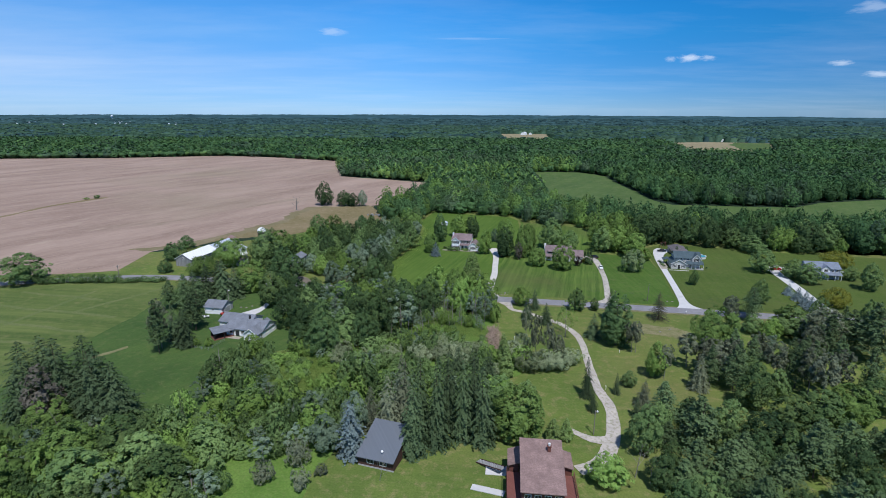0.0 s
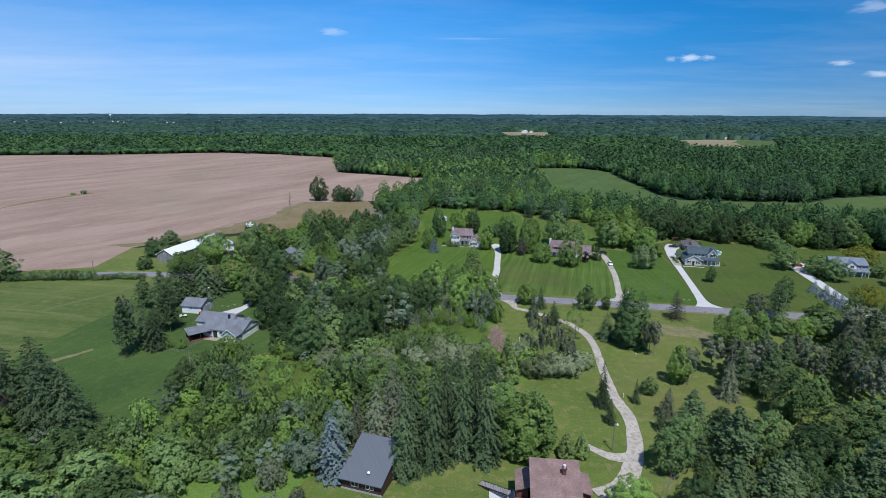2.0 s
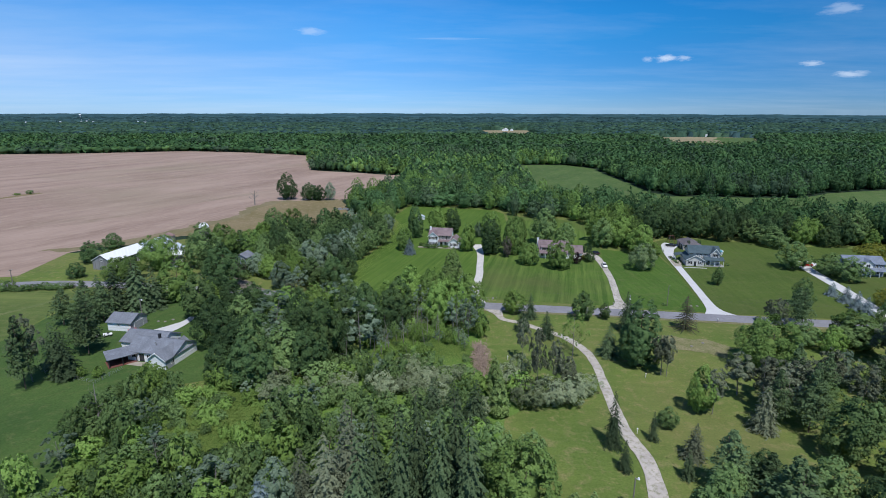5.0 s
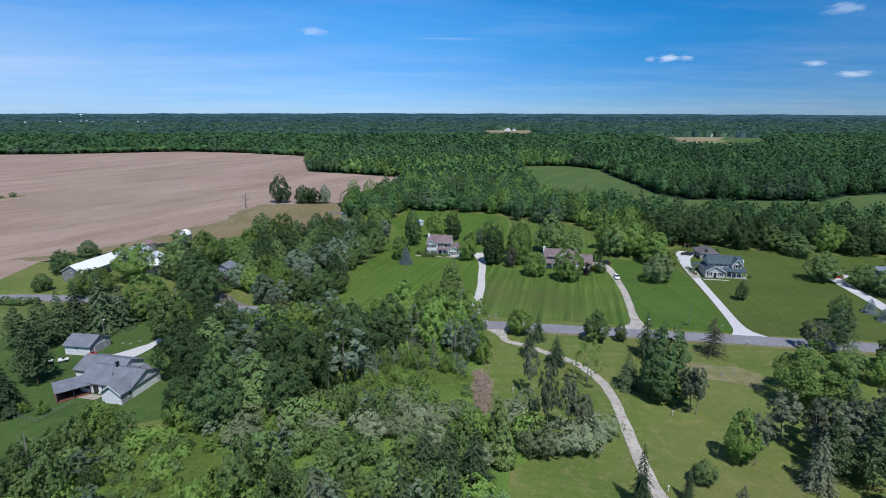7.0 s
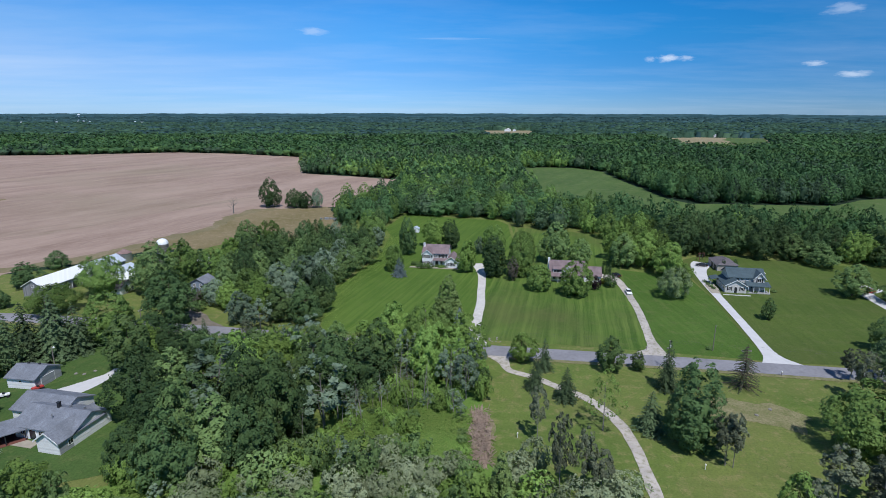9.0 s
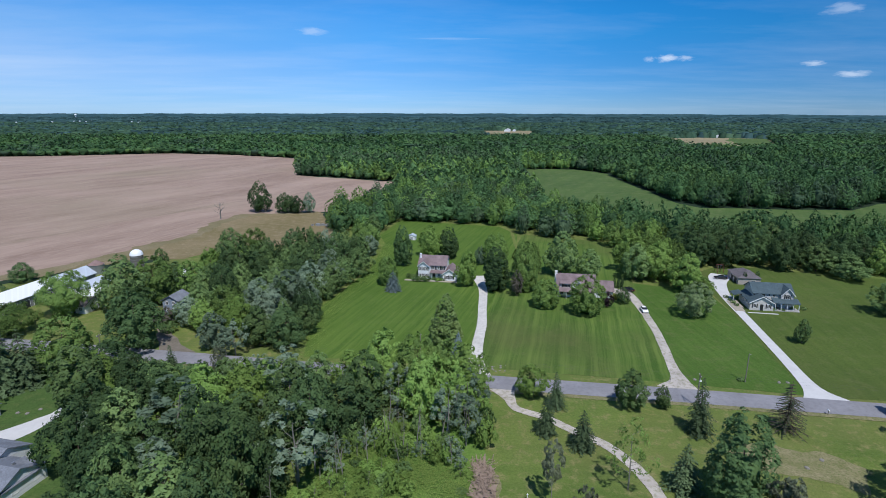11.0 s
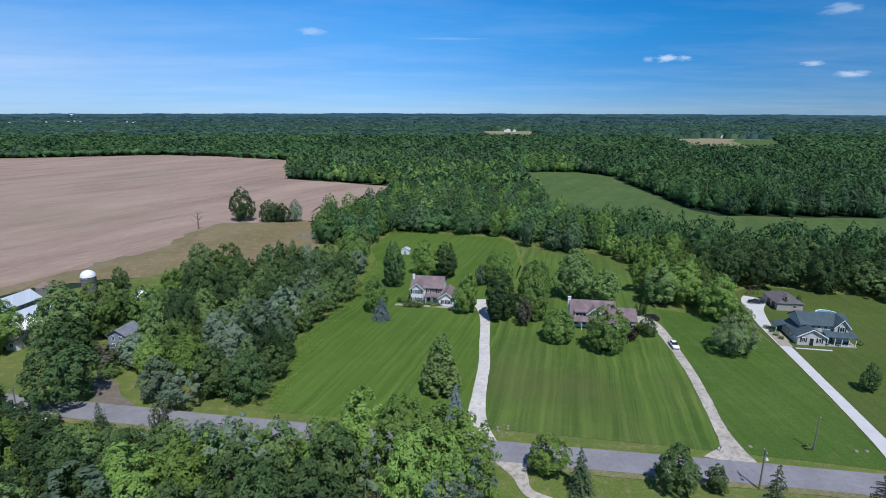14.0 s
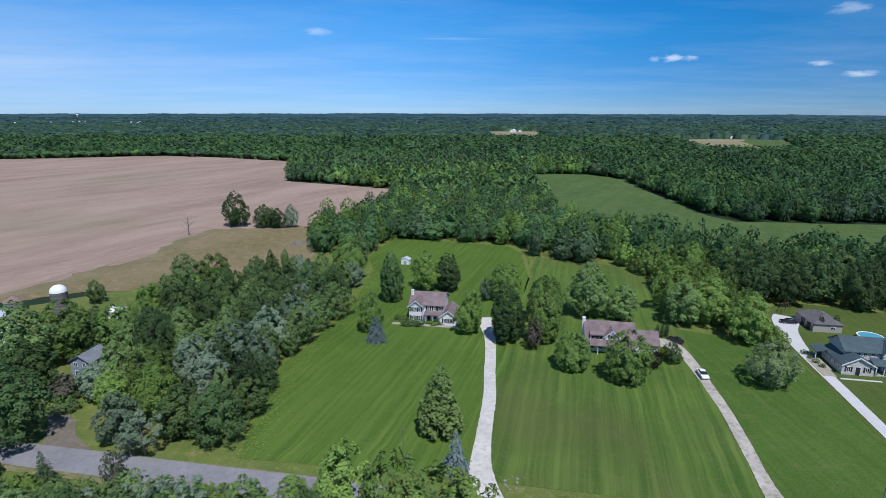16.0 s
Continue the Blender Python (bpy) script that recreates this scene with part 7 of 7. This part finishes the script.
gable_walls(h, 0, 3.0, 0, 3.4, 1.9, 2.7, "y", M["white_wall"]), gable_roof(h, 0, 3.0, 0, 3.4, 1.9, 2.7, "y", M["roof_steel"], 0.2)
door(h, "front", 0, 1.7, 1.2, 1.7, M["grey_wall"])


# ---- cars ----
def car(x, y, turn, paint, label):
    """A saloon: body, cabin glass, lamps and four wheels."""
    c = thing("car", pose(x, y, 0.16, 0, 0, turn) @ Matrix.Scale(0.94, 4), label, "car")
    bm = bmesh.new()
    prism(bm, [(-2.3, 0.32), (2.25, 0.32), (2.35, 0.6), (2.2, 0.82), (1.0, 0.95), (-1.6, 0.98), (-2.25, 0.9), (-2.35, 0.6)], -0.88, 0.88, "y")
    bmesh.ops.bevel(bm, geom=list(bm.edges), offset=0.07, segments=2, affect="EDGES")
    part("body", bm, paint, c)
    bm = bmesh.new()
    v = [bm.verts.new(p) for p in ((-1.75, -0.78, 0.95), (1.1, -0.78, 0.93), (1.1, 0.78, 0.93), (-1.75, 0.78, 0.95), (-1.1, -0.62, 1.40), (0.25, -0.62, 1.42), (0.25, 0.62, 1.42), (-1.1, 0.62, 1.40))]
    for f in ((0, 1, 5, 4), (1, 2, 6, 5), (2, 3, 7, 6), (3, 0, 4, 7), (4, 5, 6, 7), (3, 2, 1, 0)):
        bm.faces.new([v[k] for k in f])
    cab = part("cabin_glass", bm, M["glass"], c)
    bm = box(bmesh.new(), -1.1, 0.25, -0.62, 0.62, 1.405, 1.46)
    bmesh.ops.bevel(bm, geom=list(bm.edges), offset=0.02, segments=1, affect="EDGES")
    part("roof_panel", bm, paint, cab)
    for sx in (-1.4, 1.4):
        for sy in (-0.8, 0.8):
            w = part("wheel", tube(bmesh.new(), (sx, sy - 0.11, 0.32), (sx, sy + 0.11, 0.32), 0.32, 0.32, 16), M["tyre"], c)
            e = 0.115 if sy > 0 else -0.115
            part("rim", tube(bmesh.new(), (sx, sy + e * 0.98, 0.32), (sx, sy + e * 1.06, 0.32), 0.2, 0.2, 12), M["steel"], w)
    for sy in (-0.6, 0.6):
        part("headlight", box(bmesh.new(), 2.27, 2.37, sy - 0.18, sy + 0.18, 0.62, 0.74), M["plastic"], c)
        part("tail_light", box(bmesh.new(), -2.37, -2.28, sy - 0.18, sy + 0.18, 0.66, 0.8), M["red_paint"], c)
    return c


car(70.9, 234.6, 262, M["car_white"], "white saloon car parked on a gravel driveway")
car(73.0, 253.8, 120, M["car_black"], "black car parked at the top of a driveway")
car(26.4, 256.0, 80, M["car_black"], "dark car parked beside a gravel driveway")
car(111.4, 266.2, 165, M["car_black"], "dark car parked before a garage")
car(151.6, 233.4, 170, M["car_red"], "red car parked on a pale driveway")


def garden_cart(x, y, turn, paint, label):
    """A small yard vehicle: tub, bonnet, seat and four wheels."""
    c = thing("yard_cart", pose(x, y, 0, 0, 0, turn), label, "yard vehicle")
    bm = box(bmesh.new(), -1.1, 0.1, -0.55, 0.55, 0.45, 0.95)
    bmesh.ops.bevel(bm, geom=list(bm.edges), offset=0.06, segments=2, affect="EDGES")
    part("tub", bm, paint, c)
    bm = box(bmesh.new(), 0.12, 1.1, -0.45, 0.45, 0.45, 0.85)
    bmesh.ops.bevel(bm, geom=list(bm.edges), offset=0.1, segments=2, affect="EDGES")
    part("bonnet", bm, paint, c)
    part("seat", box(bmesh.new(), -0.2, 0.25, -0.4, 0.4, 0.96, 1.08), M["tyre"], c)
    for sx in (-0.75, 0.75):
        for sy in (-0.55, 0.55):
            part("wheel", tube(bmesh.new(), (sx, sy - 0.1, 0.28), (sx, sy + 0.1, 0.28), 0.28, 0.28, 12), M["tyre"], c)
    return c


garden_cart(-81.3, 174.0, 60, M["red_paint"], "red yard cart parked beside the garage")
garden_cart(-89.6, 170.2, 10, M["car_white"], "white yard cart parked on the grass")
garden_cart(-86.4, 171.0, 30, M["car_white"], "white yard cart parked on the grass")


# ---- poles and small things ----
def utility_pole(x, y, hh=7.4, lamp=True):
    p = thing("utility_pole", pose(x, y, 0, 0, 0, -10), "grey wooden utility pole beside the road", "utility pole", "roadside utility poles")
    part("pole", tube(bmesh.new(), (0, 0, -0.5), (0, 0, hh), 0.16, 0.11, 10), M["pole"], p)
    arm = part("crossarm", box(bmesh.new(), -0.06, 0.06, -0.7, 0.7, hh - 0.45, hh - 0.3), M["pole"], p)
    for k in (-0.6, 0.0, 0.6):
        part("insulator", tube(bmesh.new(), (0, k, hh - 0.3), (0, k, hh - 0.1), 0.05, 0.035, 6), M["plastic"], arm)
    if lamp:
        part("lamp_arm", tube(bmesh.new(), (0, 0, hh - 0.9), (-0.2, -1.2, hh - 0.7), 0.035, 0.03, 6), M["steel"], p)
        part("lamp_head", tube(bmesh.new(), (-0.2, -1.2, hh - 1.05), (-0.2, -1.2, hh - 0.7), 0.26, 0.14, 10), M["plastic"], p)
    return p


POLES = [(-207.6, 198.0), (-140.6, 211.6), (-73.6, 203.9), (-6.4, 193.0), (60.6, 180.3), (127.6, 168.0), (194.6, 155.6)]
for x, y in POLES:
    utility_pole(x, y, lamp=abs(x - 27) < 40)
for (xa, ya), (xb, yb) in zip(POLES, POLES[1:]):
    for off, zz in ((-0.6, 7.25), (0.6, 7.25)):
        bm = cable([(xa + (xb - xa) * k / 12, ya + (yb - ya) * k / 12 + off, zz - 4 * 0.5 * (k / 12) * (1 - k / 12)) for k in range(13)], 0.005)
        single("power_line", bm, M["wire"], pose(0, 0, 0), "thin sagging power line between the poles", "power line", "roadside power lines")
for x, y, hh in ((76.6, 190.2, 7.0), (3.2, 205.6, 6.0)):
    p = thing("wooden_pole", pose(x, y, 0), "slim weathered wooden pole standing in the lawn", "pole")
    part("pole", tube(bmesh.new(), (0, 0, -0.4), (0, 0, hh), 0.12, 0.09, 8), M["pole"], p)
    part("bracket", tube(bmesh.new(), (0, 0, hh - 0.3), (0.35, 0, hh - 0.2), 0.03, 0.03, 6), M["steel"], p)


def yard_lamp(x, y, hh):
    p = thing("yard_light", pose(x, y, 0), "tall wooden post with a pale lamp head", "yard light")
    part("post", tube(bmesh.new(), (0, 0, -0.2), (0, 0, hh), 0.12, 0.09, 8), M["pole"], p)
    part("arm", tube(bmesh.new(), (0, 0, hh - 0.3), (0.5, 0, hh - 0.1), 0.04, 0.04, 6), M["steel"], p)
    part("lamp_head", tube(bmesh.new(), (0.5, 0, hh - 0.35), (0.5, 0, hh - 0.05), 0.24, 0.14, 10), M["plastic"], p)
    return p


yard_lamp(-82.2, 181.4, 7.0)
yard_lamp(32.1, 100.8, 6.2)


def mailbox(x, y, paint, turn=80):
    p = thing("mailbox", pose(x, y, 0, 0, 0, turn), "roadside mailbox on a short post", "mailbox", "roadside mailboxes")
    part("post", box(bmesh.new(), -0.05, 0.05, -0.05, 0.05, -0.1, 1.0), M["pole"], p)
    bm = box(bmesh.new(), -0.28, 0.28, -0.12, 0.12, 1.001, 1.28)
    bmesh.ops.bevel(bm, geom=[e for e in bm.edges if abs(e.verts[0].co.z - e.verts[1].co.z) < 0.01 and e.verts[0].co.z > 1.2], offset=0.07, segments=3, affect="EDGES")
    part("box", bm, paint, p)
    return p


mailbox(85.6, 176.4, M["plastic"]), mailbox(18.4, 196.6, M["car_black"]), mailbox(59.5, 190.4, M["stone"])
for x, y in ((20.6, 153.6), (51.2, 143.5), (40.8, 121.5)):
    p = thing("marker_post", pose(x, y, 0), "short white marker post in the grass", "post", "marker posts")
    part("post", tube(bmesh.new(), (0, 0, -0.1), (0, 0, 1.0), 0.06, 0.06, 8), M["trim"], p)
    part("cap", tube(bmesh.new(), (0, 0, 1.0), (0, 0, 1.16), 0.16, 0.12, 8), M["trim"], p)

# heap of cut brush beside the clearing
p = thing("brush_pile", pose(13.9, 154.5, 0), "long heap of dead reddish-brown cut branches", "brush pile")
bm = bmesh.new()
bmesh.ops.create_icosphere(bm, subdivisions=4, radius=1.0)
for v in bm.verts:
    v.co = Vector((v.co.x * 2.0 + v.co.y * 0.5, v.co.y * 9.6, max(v.co.z, -0.1) * 0.8)) * (0.82 + 0.8 * noise.noise(v.co * 5.0))
part("heap", bm, M["brush"], p)
for k in range(280):
    a, b = RNG.uniform(-1, 1, 2)
    c0 = Vector((a * 2.0 + b * 0.5, b * 9.4, 0.2 + 0.9 * (1 - a * a) * (1 - b * b)))
    d0 = Vector((RNG.normal(), RNG.normal(), RNG.normal() * 0.25)).normalized() * RNG.uniform(0.9, 2.4)
    part("branch", tube(bmesh.new(), c0 - d0 * 0.5, c0 + d0 * 0.5, 0.07, 0.03, 5), M["brush"], p)
p = thing("stump_pile", pose(-52.0, 363.5, 0), "grey heap of scrap at the wood's edge", "scrap heap")
for k in range(14):
    c0 = Vector((RNG.normal() * 2.4, RNG.normal() * 0.8, 0.3))
    part("piece", box(bmesh.new(), c0.x - 0.6, c0.x + 0.6, c0.y - 0.4, c0.y + 0.4, 0.0, RNG.uniform(0.4, 1.2)), M["steel"], p)


def stone_thing(x, y, s, label="pale field stone in the grass"):
    bm = bmesh.new()
    bmesh.ops.create_icosphere(bm, subdivisions=2, radius=s)
    for v in bm.verts:
        v.co *= 1 + 0.35 * noise.noise(v.co * 1.7 / s + Vector((x, y, 0)))
        v.co.z *= 0.6
    return single("stone", bm, M["stone"], pose(x, y, s * 0.3, 0, 0, x * 17), label, "stone", "stones in the grass")


for k in range(14):
    a = k * 2.4
    stone_thing(19.6 + 4.2 * (k % 7) / 7 + 0.5 * math.sin(a), 198.5 + 1.6 * math.cos(a * 1.7), 0.14 + 0.08 * (k % 3))
for x, y in ((65.7, 191.5), (84.1, 189.7), (86.0, 189.6), (-77.7, 181.3), (-74.0, 182.6), (-75.6, 181.0), (62, 165), (70, 160), (74, 162)):
    stone_thing(x, y, 0.4)

# children's climbing frame near the green-roofed house
p = thing("swing_set", pose(115.2, 274.5, 0, 0, 0, 10), "brown timber swing set near the garage", "swing set")
for sx in (-1.3, 1.3):
    for sy in (-1, 1):
        part("leg", tube(bmesh.new(), (sx, sy * 1.1, 0), (sx, 0, 3.2), 0.09, 0.08, 6), M["red_wood"], p)
part("beam", tube(bmesh.new(), (-1.5, 0, 3.2), (1.5, 0, 3.2), 0.1, 0.1, 6), M["red_wood"], p)
for sx in (-0.6, 0.6):
    w = part("swing_seat", box(bmesh.new(), sx - 0.22, sx + 0.22, -0.1, 0.1, 0.5, 0.55), M["dark_trim"], p)
    for e in (-0.2, 0.2):
        part("chain", tube(bmesh.new(), (sx + e, 0, 0.55), (sx + e, 0, 3.1), 0.02, 0.02, 4), M["steel"], w)

# wire fence of the ranch yard
p = thing("yard_fence", pose(0, 0, 0), "low thin wire fence round a yard", "fence")
FENCE = [(-88.7, 149.2), (-81.5, 146.6), (-74.2, 144.1), (-73, 147.6), (-71.8, 151)]
for (xa, ya), (xb, yb) in zip(FENCE, FENCE[1:]):
    k = max(2, int(math.hypot(xb - xa, yb - ya) / 2.2))
    for i in range(k):
        q = (xa + (xb - xa) * i / k, ya + (yb - ya) * i / k)
        part("post", tube(bmesh.new(), (*q, -0.1), (*q, 1.1), 0.04, 0.04, 6), M["steel"], p)
    for zz in (0.4, 0.75, 1.05):
        part("wire", tube(bmesh.new(), (xa, ya, zz), (xb, yb, zz), 0.018, 0.018, 4), M["steel"], p)

# white board fence behind the blue house
p = thing("board_fence", pose(168, 236, 0, 0, 0, -40), "white board fence behind the blue house", "fence")
for k in range(8):
    part("post", box(bmesh.new(), k * 2.0 - 0.07, k * 2.0 + 0.07, -0.07, 0.07, -0.1, 1.3), M["trim"], p)
for zz in (0.45, 0.85, 1.2):
    part("rail", box(bmesh.new(), 0, 14, 0.072, 0.11, zz - 0.07, zz + 0.07), M["trim"], p)

# far farm buildings and a water tower on the horizon
for x, y, w, d, hh in ((221, 1625, 16, 30, 8), (247, 1640, 8, 10, 6), (253, 1900, 20, 12, 6), (646, 1290, 14, 10, 6), (668, 1300, 10, 10, 5), (880, 1100, 14, 12, 5)):
    s = thing("far_farm_building", pose(x, y, 0, 0, 0, -12), "small white farm building far off among woods", "farm building", "far farm buildings")
    gable_walls(s, 0, d, 0, w, hh * 0.6, hh, "y", M["white_wall"]), gable_roof(s, 0, d, 0, w, hh * 0.6, hh, "y", M["roof_white"])
p = thing("water_tower", pose(-2000, 3330, 0) @ Matrix.Scale(0.85, 4), "white water tower on the horizon", "water tower")
part("stem", tube(bmesh.new(), (0, 0, 0), (0, 0, 27), 3, 2.5, 12), M["trim"], p)
bm = bmesh.new()
bmesh.ops.create_uvsphere(bm, u_segments=16, v_segments=10, radius=8, matrix=pose(0, 0, 31) @ Matrix.Diagonal((1, 1, 0.75, 1)))
part("tank", bm, M["trim"], p)
for k in range(24):
    x, y = -1950 + k * 34 + 260 * math.sin(k * 2.3), 2350 + 220 * math.sin(k * 1.31)
    s = thing("far_house", pose(x, y, 9, 0, 0, k * 37) @ Matrix.Scale(0.55, 4), "tiny pale house far off among woods", "house", "far town houses")
    gable_walls(s, 0, 10, 0, 8, 6, 9, "y", M["white_wall"]), gable_roof(s, 0, 10, 0, 8, 6, 9, "y", M["roof_steel"])
